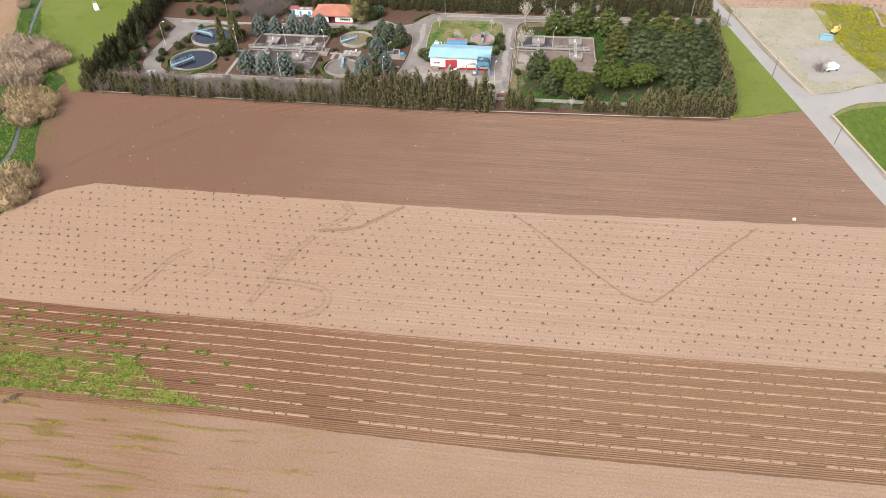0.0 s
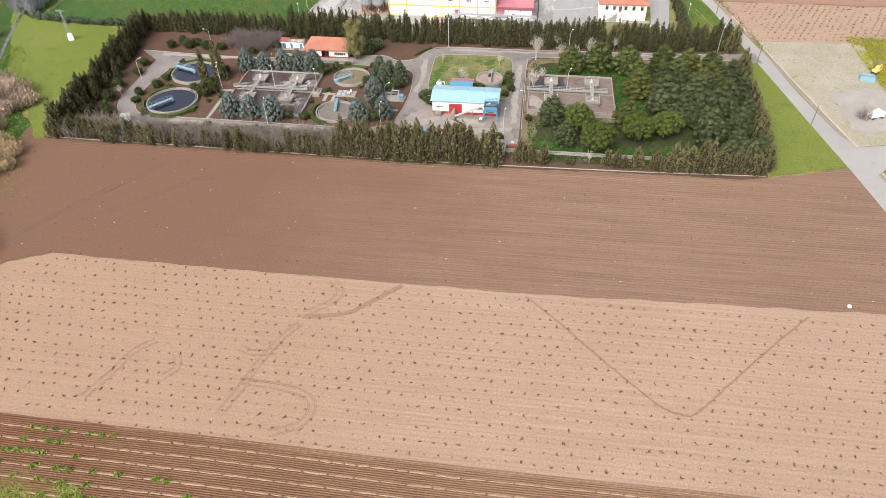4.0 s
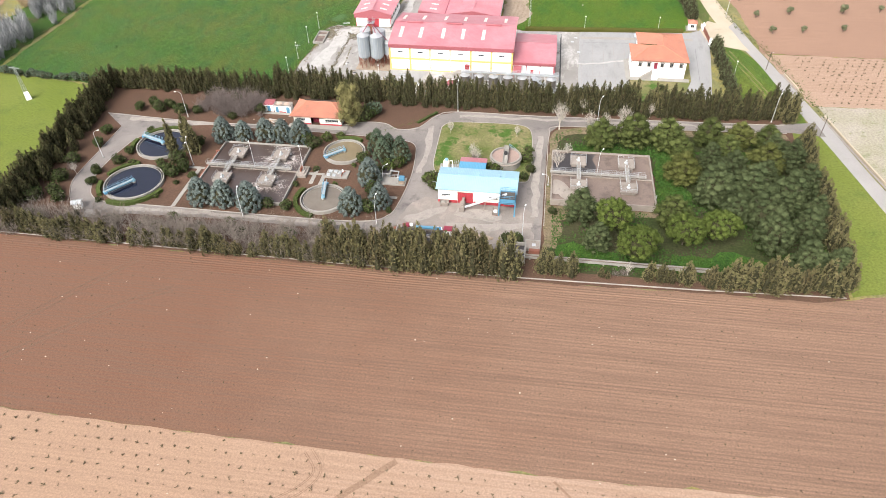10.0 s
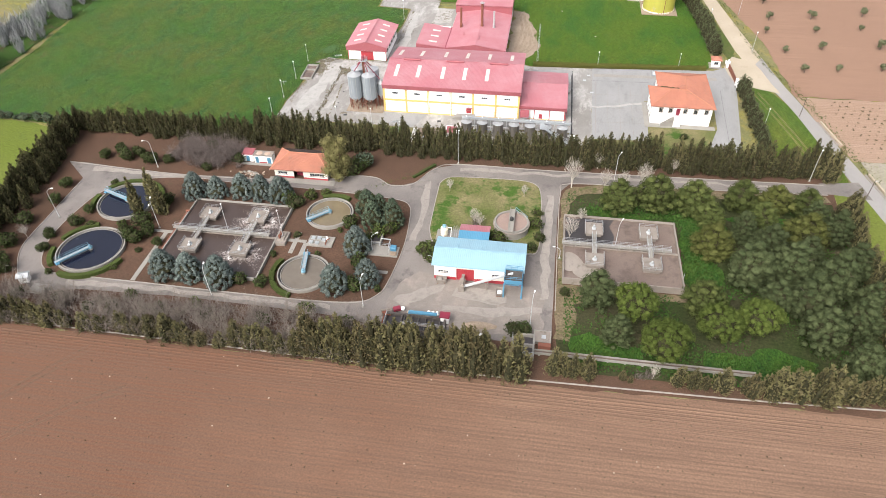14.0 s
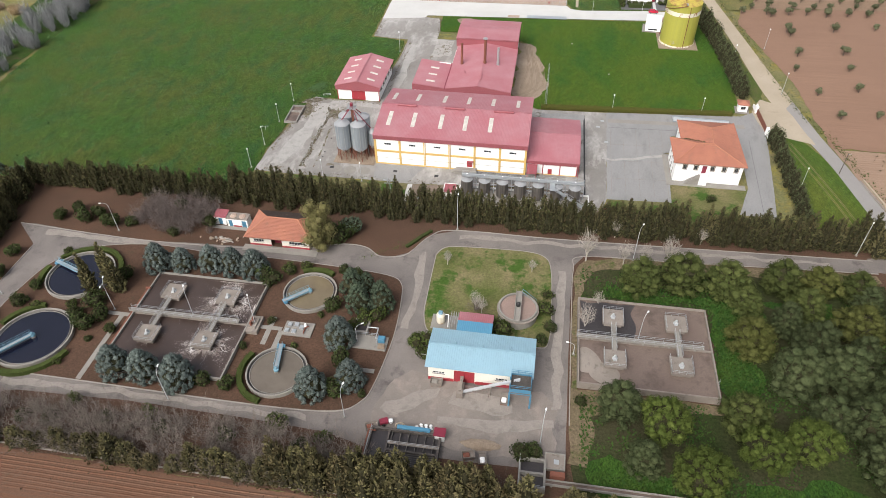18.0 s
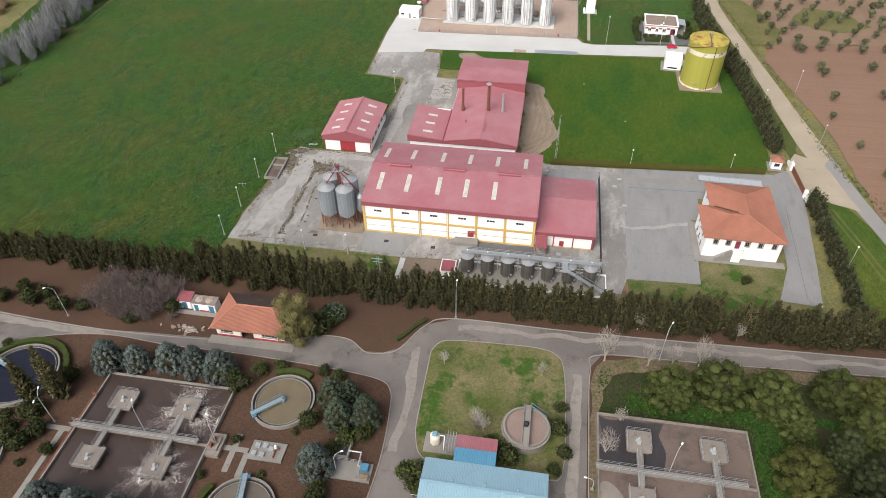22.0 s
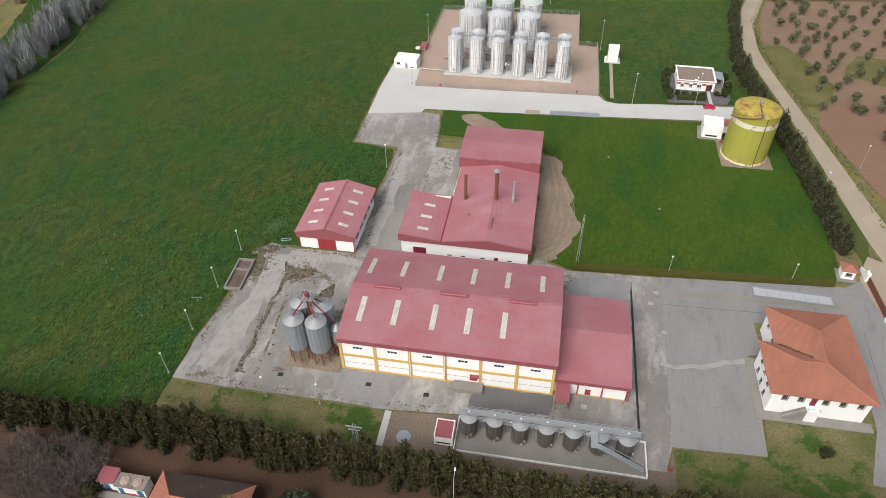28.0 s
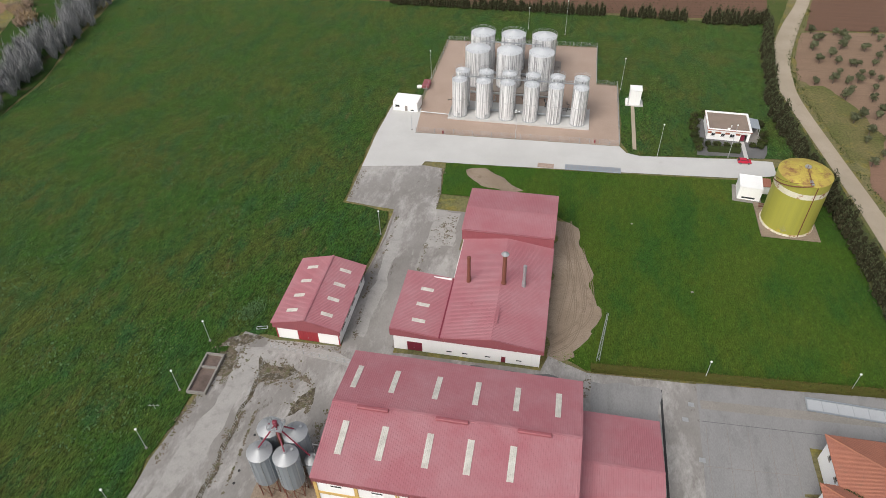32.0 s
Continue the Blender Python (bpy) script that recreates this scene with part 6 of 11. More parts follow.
for x, y in ((-2.2, -2.2), (2.2, -2.2), (-2.2, 2.0), (2.2, 2.0)):
    part("leg", boxes((x - 0.18, x + 0.18, y - 0.18, y + 0.18, 0, 4.6)), "blue", hop)
part("brace", tubes([((-2.2, -2.2, 1), (-2.2, 2, 4)), ((2.2, -2.2, 1), (2.2, 2, 4)), ((-2.2, 2, 1), (2.2, 2, 4)), ((-2.2, -2.2, 4.4), (2.2, -2.2, 4.4))], 0.09, 5), "blue", hop)
bm = bmesh.new()
lo = [bm.verts.new((x, y, 3.0)) for x, y in ((-0.8, -0.8), (0.8, -0.8), (0.8, 0.8), (-0.8, 0.8))]
hi = [bm.verts.new((x, y, 4.7)) for x, y in ((-2.1, -2.1), (2.1, -2.1), (2.1, 1.9), (-2.1, 1.9))]
tp = [bm.verts.new((x, y, 5.9)) for x, y in ((-2.1, -2.1), (2.1, -2.1), (2.1, 1.9), (-2.1, 1.9))]
for a, b in ((lo, hi), (hi, tp)):
    for i in range(4):
        bm.faces.new((a[i], a[(i + 1) % 4], b[(i + 1) % 4], b[i]))
bm.faces.new(lo[::-1])
part("hopper", bm, "blue", hop)
part("grate", boxes((-2.0, 2.0, -2.0, 1.8, 5.4, 5.5), *[(-2.0 + 0.4 * k, -1.92 + 0.4 * k, -2.0, 1.8, 5.5, 5.6) for k in range(11)]), "grimy", hop)
part("handrail", rail([(-2.1, -2.1, 5.9), (2.1, -2.1, 5.9), (2.1, 1.9, 5.9), (-2.1, 1.9, 5.9), (-2.1, -2.1, 5.9)], 1.1, 1.4, 0.05), "blue", hop)


def skip(x, y, turn, label, load):
    ob = thing("skip", label, "skip", (x, y, 0.04), turn, "skips in the plaza")
    bm = bmesh.new()
    lo = [bm.verts.new(p) for p in ((-1.0, -0.7, 0.2), (1.0, -0.7, 0.2), (1.0, 0.7, 0.2), (-1.0, 0.7, 0.2))]
    hi = [bm.verts.new(p) for p in ((-1.35, -0.85, 1.3), (1.35, -0.85, 1.3), (1.35, 0.85, 1.3), (-1.35, 0.85, 1.3))]
    inn = [bm.verts.new(p) for p in ((-1.25, -0.75, 1.3), (1.25, -0.75, 1.3), (1.25, 0.75, 1.3), (-1.25, 0.75, 1.3))]
    bot = [bm.verts.new(p) for p in ((-1.1, -0.65, 0.8), (1.1, -0.65, 0.8), (1.1, 0.65, 0.8), (-1.1, 0.65, 0.8))]
    for a, b in ((lo, hi), (hi, inn), (inn, bot)):
        for i in range(4):
            bm.faces.new((a[i], a[(i + 1) % 4], b[(i + 1) % 4], b[i]))
    bm.faces.new(lo[::-1])
    bm.faces.new(bot)
    part("bin", bm, "darkconc", ob)
    part("load", rounded((-1.0, 0.3, -0.55, 0.5, 0.8, 1.25), r=0.2), load, ob)
    for s in (-0.9, 0.9):
        part("foot", boxes((s - 0.1, s + 0.1, -0.75, 0.75, 0, 0.2)), "rust", ob)
    return ob


skip(-19.4, 226.0, 90, "dark steel skip with white bags", "white")
skip(-34.3, 228.3, 0, "dark steel skip with pale rubble", "concrete")
skip(-25.2, 211.8, 15, "rust brown steel skip with scrap", "rust")
skip(-22.4, 211.4, 100, "dark steel skip with white bags", "white")
skip(-45.6, 215.4, 20, "rusty steel skip beside the screen channel", "rust")

# lime silo by the shed
ls = thing("dosing_silo", "small white and orange dosing tank on a slab", "tank", (-36.2, 246.3, 0.04))
part("slab", boxes((-2.2, 4.2, -2.4, 2.2, 0, 0.25)), "concrete", ls)
part("tank", turned([(0.95, 0.25), (1.05, 0.5), (1.05, 2.6), (0.7, 3.1), (0.2, 3.3)], 20), "whiteband", ls, "white tank with orange stains")
part("hood", rounded((-0.5, 0.5, -0.6, 0.4, 3.1, 3.7), r=0.12), "ltblue", ls)
part("pipe", pipe([(1.0, 0, 2.9), (1.9, 0, 2.9), (1.9, -1.6, 0.3)], 0.1, 6), "white", ls)
for k in range(4):
    part("fence_post", tubes([((2.4 + 0.55 * k, -2.2, 0.25), (2.4 + 0.55 * k, -2.2, 2.2)), ((2.4 + 0.55 * k, 1.8, 0.25), (2.4 + 0.55 * k, 1.8, 2.2)), ((2.4 + 0.55 * k, -2.2, 2.1), (2.4 + 0.55 * k, 1.8, 2.1))], 0.045, 4), "galv", ls)

# screen works at the south edge
sc = thing("screen_channel", "concrete inlet channel with screens and blue trough", "channel", (0, 0, 0))
part("channel_wall", boxes((-45.6, -45.1, 206, 215.2, -0.1, 1.6), (-45.1, -31, 214.7, 215.2, -0.1, 1.6), (-45.1, -31, 206.0, 206.5, -0.1, 1.6), (-31.5, -31, 206.5, 214.7, -0.1, 1.6)), "grimy", sc)
part("divider", boxes((-41.8, -41.4, 206.5, 214.7, -0.1, 1.5), (-41.4, -31.5, 210.2, 210.6, -0.1, 1.5)), "grimy", sc)
part("water", boxes((-45.1, -41.8, 206.5, 214.7, 0, 0.9), (-41.4, -31.5, 210.6, 214.7, 0, 0.8), (-41.4, -31.5, 206.5, 210.2, 0, 0.7)), "sludge_dark", sc)
for k in range(9):
    part("screen_bar", boxes((-41.3, -31.6, 206.9 + 0.42 * k, 206.98 + 0.42 * k, 1.3, 1.4)), "steeldark", sc)
for k in range(6):
    part("screen_frame", boxes((-41.0 + 1.7 * k, -40.85 + 1.7 * k, 210.7, 214.6, 1.0, 1.45)), "steeldark", sc)
part("trough", boxes((-40.2, -33.4, 215.1, 215.9, 1.5, 2.0)), "blue", sc, "blue screenings trough")
part("walkway", boxes((-41.4, -31, 211.6, 212.3, 1.55, 1.65)), "darkconc", sc)
part("handrail", rail([(-45.3, 206.2, 1.6), (-45.3, 215, 1.6)], 1.0, 1.8), "galv", sc)
part("handrail", rail([(-41.4, 211.6, 1.65), (-31, 211.6, 1.65)], 1.0, 2.0), "galv", sc)
part("pipe", pipe([(-45.8, 207, 1.7), (-45.8, 214, 1.7), (-44.4, 214.4, 1.2)], 0.16, 6), "rust", sc, "rust brown pipe")
kb = thing("control_box", "small control cabinet with a red lid", "cabinet", (-31.4, 215.2, 0.04))
part("body", rounded((-1, 1, -0.8, 0.8, 0, 2.1), r=0.05), "white", kb)
part("lid", boxes((-1.2, 1.2, -1.0, 1.0, 2.1, 2.3)), "wine", kb, "dark red lid")
mp = thing("mobile_pump", "red mobile pump with a white tank", "pump", (-43.2, 217.0, 0.04), 25)
part("body", rounded((-1.1, 0.7, -0.6, 0.6, 0.4, 1.3), r=0.1), "wine", mp)
part("tank", turned([(0.45, 0.5), (0.5, 0.7), (0.5, 1.1), (0.2, 1.3)], 14, (1.2, -0.3)), "white", mp, "white plastic tank")
for y in (-0.65, 0.65):
    part("wheel", tubes([((-0.4, y - 0.1, 0.35), (-0.4, y + 0.1, 0.35))], 0.35, 12), "black", mp)
hose = thing("coiled_hose", "coil of pale hose on the ground", "hose", (-40.0, 216.9, 0.08))
part("coil", pipe([(0.9 * math.cos(a), 0.7 * math.sin(a), 0.06) for a in np.arange(0, 6.6, 0.4)], 0.1, 6), "dirtroad", hose)
part("coil", pipe([(0.6 * math.cos(a), 0.5 * math.sin(a), 0.2) for a in np.arange(0, 6.6, 0.4)], 0.1, 6), "dirtroad", hose)
for k in range(7):
    sb = thing("scrap_bag", "white plastic sack thrown beside the channel", "bag", (-36.5 + 0.8 * (k % 4) + 0.2 * k, 217.0 + 0.6 * (k // 4), 0.04), 40 * k, "white sacks")
    part("bag", rounded((-0.35, 0.35, -0.28, 0.28, 0, 0.45), r=0.14), "white", sb)
heap = thing("sand_heap", "flattened heap of pale yellow sand", "heap", (-23.0, 214.9, 0.04))
v, f = blob((0, 0, 0.0), (4.2, 1.3, 0.45), 5, 18, 8)
part("sand", (v.tolist(), [], f.tolist()), "mud", heap)
inl = thing("pump_pit", "concrete pump pit with grating and steps", "pit", (-12.6, 209.4, 0))
part("pit_wall", boxes((-2.6, -2.2, -3.2, 3.2, 0, 1.8), (2.2, 2.6, -3.2, 3.2, 0, 1.8), (-2.2, 2.2, -3.2, -2.8, 0, 1.8), (-2.2, 2.2, 2.8, 3.2, 0, 1.8), (-2.2, 2.2, -0.2, 0.2, 0, 1.8)), "concrete", inl)
part("water", boxes((-2.2, 2.2, -2.8, 2.8, 0, 0.9)), "sludge_dark", inl)
part("stair", boxes(*[(-2.6, -1.4, 3.2 + 0.3 * k, 3.5 + 0.3 * k, 0, 1.8 - 0.3 * k) for k in range(6)]), "concrete", inl)
part("handrail", rail([(-2.5, 3.1, 1.8), (-2.5, -3.1, 1.8), (2.5, -3.1, 1.8)], 1.0, 1.6), "galv", inl)
vp = thing("valve_pit", "square concrete pit cover with rusty frame", "pit", (-8.3, 212.9, 0))
part("cover", boxes((-1.9, 1.9, -1.7, 1.7, 0, 0.9)), "darkconc", vp)
part("rim", boxes((-2.0, 2.0, -1.8, -1.6, 0.9, 1.05), (-2.0, 2.0, 1.6, 1.8, 0.9, 1.05), (-2.0, -1.8, -1.6, 1.6, 0.9, 1.05), (1.8, 2.0, -1.6, 1.6, 0.9, 1.05)), "concrete", vp)
part("hatch", boxes((-0.2, 0.8, -0.6, 0.4, 0.9, 1.0)), "galv", vp, "galvanised hatch plate")
lc = thing("long_channel", "long raised concrete channel on the south side", "channel", (0, 0, 0))
part("channel_side", boxes((-10, 38, 208.75, 208.92, 0.4, 1.1), (-10, 38, 207.85, 208.02, 0.4, 1.1)), "concrete", lc)
part("channel_floor", boxes((-10, 38, 208.02, 208.75, 0.4, 0.7)), "sludge", lc)
for k in range(13):
    part("pier", boxes((-9 + 3.8 * k, -8.6 + 3.8 * k, 207.85, 208.92, 0, 0.4)), "concrete", lc)
part("gate", boxes((-9.2, -6.4, 209.2, 210.2, 0.6, 1.9)), "rust", lc, "rust brown sluice frame")

# pipework slabs between the basins
vs = thing("valve_slab", "concrete slab with valve hatches and pipes", "slab", (-68.9, 239.0, 0.2))
part("slab", boxes((-3.6, 3.4, -2.2, 2.0, 0, 0.35)), "concrete", vs)
for x, y in ((-2.4, 0.8), (-0.8, 1.0), (-2.6, -1.0), (-0.9, -1.1), (0.6, 0.3)):
    part("hatch", boxes((x - 0.5, x + 0.5, y - 0.5, y + 0.5, 0.35, 0.7)), "galv", vs)
part("pump", turned([(0.3, 0.35), (0.3, 1.1), (0.18, 1.6)], 10, (1.5, 0.6)), "white", vs)
part("pipe", pipe([(1.5, -1.5, 0.6), (1.5, 0.3, 0.6), (2.4, 0.3, 1.2)], 0.16, 7), "rust", vs)
fl = thing("flotation_unit", "concrete sludge pit with steel rails and pipes", "pit", (-51.5, 240.0, 0.2))
part("pit_wall", boxes((-4.6, -4.2, -0.5, 3.5, 0, 1.2), (-1.4, -1.0, -0.5, 3.5, 0, 1.2), (-4.2, -1.4, -0.5, -0.1, 0, 1.2), (-4.2, -1.4, 3.1, 3.5, 0, 1.2)), "concrete", fl)
part("sludge", boxes((-4.2, -1.4, -0.1, 3.1, 0, 0.8)), "sludge_dark", fl)
part("slab", boxes((-4.6, 4.2, -4.6, -0.6, 0, 0.3)), "concrete", fl)
part("handrail", rail([(-4.4, -0.8, 0.3), (1.8, -0.8, 0.3), (1.8, -3.2, 0.3)], 1.1, 1.5, 0.05), "galv", fl)
part("machine", rounded((2.0, 3.6, -2.6, -1.2, 0.3, 1.5), r=0.1), "blue", fl)
part("pipe", pipe([(-1.2, 1, 1.3), (1.4, 1, 1.3), (1.4, -1.8, 1.0), (2.2, -1.8, 1.0)], 0.15, 7), "galv", fl)
part("scrap_heap", rounded((2.2, 4.0, -4.4, -3.0, 0.3, 0.8), r=0.2), "mud", fl)
for step, ((x, y), (a, b)) in enumerate((((-76.6, 233.4), (-73.4, 242)), ((-80.9, 238.0), (-73.0, 239.4)), ((-117.0, 237.0), (-110.3, 238.2)), ((-113.6, 218), (-111, 238)), ((-73.6, 232.6), (-72.2, 238)), ((-48.5, 229.0), (-54.0, 230.2)))):
    w = abs(a - x) > abs(b - y)
    tagged(part("footpath", boxes((min(x, a), max(x, a) if w else min(x, a) + 1.2, min(y, b), min(y, b) + 1.1 if w else max(y, b), 0.2, 0.25 + 0.008 * step)), "concrete"), "narrow concrete footpath between basins", "path", kind="structure")

# laboratory house and kiosks
lab = thing("control_house", "low cream house with red base and hipped tile roof", "house")
A, B = (-91.6, 266.6), (-75.0, 266.6)
lab_holes = [(1.0, 4.0, 1.4, 2.3), (11.0, 15.6, 1.3, 2.3), (6.0, 9.0, 0.0, 2.8)]
wall(lab, "wall", A, B, 0, 3.4, "cream", lab_holes)
for h, bars in zip(lab_holes[:2], (3, 5)):
    window(lab, A, B, h, bars)
door(lab, (-91.6, 268.2), (-75.0, 268.2), (6.2, 8.8, 0.0, 2.4), "wine", 2, "recessed dark red double door")
for p0, p1 in (((-75.0, 266.9), (-75.0, 275.9)), ((-75.0, 276.2), (-91.6, 276.2)), ((-91.6, 275.9), (-91.6, 266.9))):
    wall(lab, "wall", p0, p1, 0, 3.4, "cream")
for u0, u1 in ((-91.65, -85.6), (-82.6, -74.95)):
    part("base_band", boxes((u0, u1, 266.52, 266.6, 0, 0.7)), "reddoor", lab, "red painted base band")


def faces_roof(verts, faces, thick=0.2):
    bm = bmesh.new()
    v = [bm.verts.new(p) for p in verts]
    for f in faces:
        bm.faces.new([v[i] for i in f])
    bm.normal_update()
    bmesh.ops.solidify(bm, geom=bm.faces[:], thickness=thick)
    return bm


def pantiles(verts, faces, gap=0.26, rise=0.055):
    """Rounded tile rows running up each slope of a roof, from eave to ridge."""
    bm = bmesh.new()
    for f in faces:
        q = [Vector(verts[i]) for i in f]
        nrm = (q[1] - q[0]).cross(q[2] - q[0]).normalized()
        nrm = nrm if nrm.z > 0 else -nrm
        across = Vector((0, 0, 1)).cross(nrm).normalized()
        up = nrm.cross(across)
        uv = [((p - q[0]).dot(across), (p - q[0]).dot(up)) for p in q]
        u = min(a for a, b in uv) + gap / 2
        while u < max(a for a, b in uv) - gap / 3:
            cut = sorted(b0 + (b1 - b0) * (u - a0) / (a1 - a0) for (a0, b0), (a1, b1) in zip(uv, uv[1:] + uv[:1]) if (a0 - u) * (a1 - u) < 0)
            if len(cut) > 1 and cut[-1] - cut[0] > 0.2:
                ends = []
                for v in (cut[0] - 0.03, cut[-1]):
                    o = q[0] + up * v
                    ends.append([bm.verts.new(o + across * (u + s * gap) + nrm * k) for s, k in ((-0.34, 0.0), (-0.18, rise), (0.18, rise), (0.34, 0.0))])
                for i in range(3):
                    bm.faces.new((ends[0][i], ends[0][i + 1], ends[1][i + 1], ends[1][i]))
                bm.faces.new(ends[0][::-1])
            u += gap
    return bm


e, zt = 3.55, 6.3
hip = [(-92.6, 265.6, e), (-73.9, 265.6, e), (-73.9, 277.2, e), (-92.6, 277.2, e), (-87.6, 271.4, zt), (-79.0, 271.4, zt)]
part("roof", faces_roof(hip, [(0, 1, 5, 4), (1, 2, 5), (3, 0, 4)]), "tile", lab)
part("rear_roof", faces_roof([(p[0], p[1], p[2] - 0.01) for p in hip], [(2, 3, 4, 5)]), "tile_old", lab, "dark lichen-brown tiled slope")
part("tile_relief", pantiles(hip, [(0, 1, 5, 4), (1, 2, 5), (3, 0, 4)]), "tile", lab)
part("tile_relief", pantiles(hip, [(2, 3, 4, 5)]), "tile_old", lab)
for a, b in (((-92.6, 265.6, e), (-87.6, 271.4, zt)), ((-73.9, 265.6, e), (-79, 271.4, zt)), ((-87.6, 271.4, zt), (-79, 271.4, zt)), ((-92.6, 277.2, e), (-87.6, 271.4, zt)), ((-73.9, 277.2, e), (-79, 271.4, zt))):
    part("ridge_tile", tubes([(a, b)], 0.16, 6), "tileridge", lab)
part("terrace", boxes((-93.2, -72.6, 264.2, 266.5, 0, 0.18)), "concrete", lab)
part("wall_lamp", pipe([(-91.7, 266.4, 3.0), (-92.6, 265.9, 3.2), (-92.9, 265.7, 3.1)], 0.07, 5), "pole", lab)
for x0, x1, y0, y1, red, lbl in ((-104.6, -101.4, 273.6, 276.4, True, "small white hut with red roof and blue door"), (-100.8, -94.9, 273.2, 275.8, False, "small white hut with two blue doors")):
    k = thing("utility_hut", lbl, "hut", group="utility huts")
    A, B = (x0, y0), (x1, y0)
    holes = [(1.0, 2.2, 0, 2.2)] if red else [(0.4, 1.5, 0, 2.2), (4.2, 5.5, 0, 2.2)]
    wall(k, "wall", A, B, 0, 2.7, "white", holes, 0.2)
    for h in holes:
        door(k, A, B, h, "blue", 1, "blue steel door")
    for p0, p1 in (((x1, y0 + 0.2), (x1, y1)), ((x1 - 0.2, y1), (x0, y1)), ((x0, y1 - 0.2), (x0, y0 + 0.2))):
        wall(k, "wall", p0, p1, 0, 2.7, "white", (), 0.2)
    if red:
        part("roof", ribbed((x0 - 0.2, y0 - 0.2, 2.75), (x1 + 0.2, y0 - 0.2, 2.75), (x1 + 0.2, y1 + 0.2, 3.1), (x0 - 0.2, y1 + 0.2, 3.1), 0.4, 0.04), "redtrim", k)
    else:
        part("roof", boxes((x0 - 0.15, x1 + 0.15, y0 - 0.15, y1 + 0.15, 2.7, 2.85)), "darkconc", k)
        for cx in (x0 + 1.6, x0 + 4.2):
            part("roof_tank", turned([(1.0, 2.85), (0.9, 3.0), (0.2, 3.15)], 14, (cx, (y0 + y1) / 2)), "gravel", k)
        part("base_band", boxes((x0 + 1.6, x0 + 4.1, y0 - 0.06, y0, 0, 0.5)), "reddoor", k)
tagged(part("slab", boxes((-105, -94, 271.8, 273.1, 0.02, 0.12)), "concrete"), "concrete slab in front of the huts", "slab", kind="structure")
hut = thing("pump_hut", "small white roofed pump hut by the hedge", "hut", (-140.6, 214.4, 0), 20)
part("wall", boxes((-1.1, 1.1, -1.0, 1.0, 0, 2.0)), "white", hut)
part("roof", faces_roof([(-1.5, -1.3, 2.0), (1.5, -1.3, 2.0), (1.5, 1.3, 2.0), (-1.5, 1.3, 2.0), (-1.5, 0, 2.6), (1.5, 0, 2.6)], [(0, 1, 5, 4), (2, 3, 4, 5), (1, 2, 5), (3, 0, 4)], 0.08), "galv", hut)
pad = thing("concrete_pad", "low concrete pad with a small box", "pad", (-135.4, 212.0, 0))
part("pad", boxes((-2.2, 2.4, -1.6, 1.6, 0, 0.35)), "concrete", pad)


# street lamps
def street_lamp(x, y, h=9.5, arms=1, turn=0, label="tall grey street lamp with curved arm"):
    ob = thing("street_lamp", label, "street lamp", (x, y, 0.0), turn, "plant lamps")
    bm = bmesh.new()
    tube(bm, (0, 0, 0), (0, 0, h - 1.2), 0.1, 8, 0.06)
    part("pole", bm, "pole", ob)
    part("base", boxes((-0.3, 0.3, -0.3, 0.3, -0.05, 0.3)), "concrete", ob)
    for k in range(arms):
        s = 1 if k == 0 else -1
        part("arm", pipe([(0, 0, h - 1.25), (0.25 * s, 0, h - 0.6), (0.8 * s, 0, h - 0.15), (1.5 * s, 0, h)], 0.045, 6), "pole", ob)
        part("lantern", rounded((min(1.4 * s, 2.05 * s), max(1.4 * s, 2.05 * s), -0.16, 0.16, h - 0.06, h + 0.12), r=0.05), "lampwhite", ob, "white lamp head")
    return ob


for x, y, h, arms, turn in ((-130.4, 266.9, 10, 1, 205), (-147, 239.6, 10, 1, 20), (-115.8, 238.8, 9.5, 2, 110), (-90.6, 215.9, 9.5, 1, 100), (-51.9, 217.2, 9.5, 1, 80), (-37.1, 280.6, 11, 1, 90), (-11.3, 217, 9.5, 1, 80), (10, 274.9, 11, 1, 60), (67.5, 284.9, 10, 1, 60), (-95.6, 239.4, 9, 1, 120), (-79.5, 238.6, 9, 1, 120), (9.2, 245.6, 10, 1, 60), (-54.3, 237.2, 6, 1, 30), (-5.0, 241, 4, 1, 180)):
    street_lamp(x, y, h, arms, turn)


def globe_lamp(x, y, h=8.0, heads=1):
    ob = thing("yard_lamp", "slim grey yard lamp with white globe head", "street lamp", (x, y, 0.0), 0, "factory lamps")
    bm = bmesh.new()
    tube(bm, (0, 0, 0), (0, 0, h), 0.075, 8, 0.045)
    part("pole", bm, "pole", ob)
    part("base", boxes((-0.25, 0.25, -0.25, 0.25, -0.05, 0.2)), "concrete", ob)
    for k in range(heads):
        a = 2 * math.pi * k / heads
        cx, cy = (0, 0) if heads == 1 else (0.7 * math.cos(a), 0.7 * math.sin(a))
        part("globe", turned([(0.06, h - 0.1), (0.22, h + 0.05), (0.26, h + 0.2), (0.15, h + 0.36), (0.04, h + 0.4)], 12, (cx, cy)), "lampwhite", ob, "white globe")
        if heads > 1:
            part("bracket", tubes([((0, 0, h - 0.2), (cx, cy, h))], 0.04, 5), "pole", ob)
    return ob


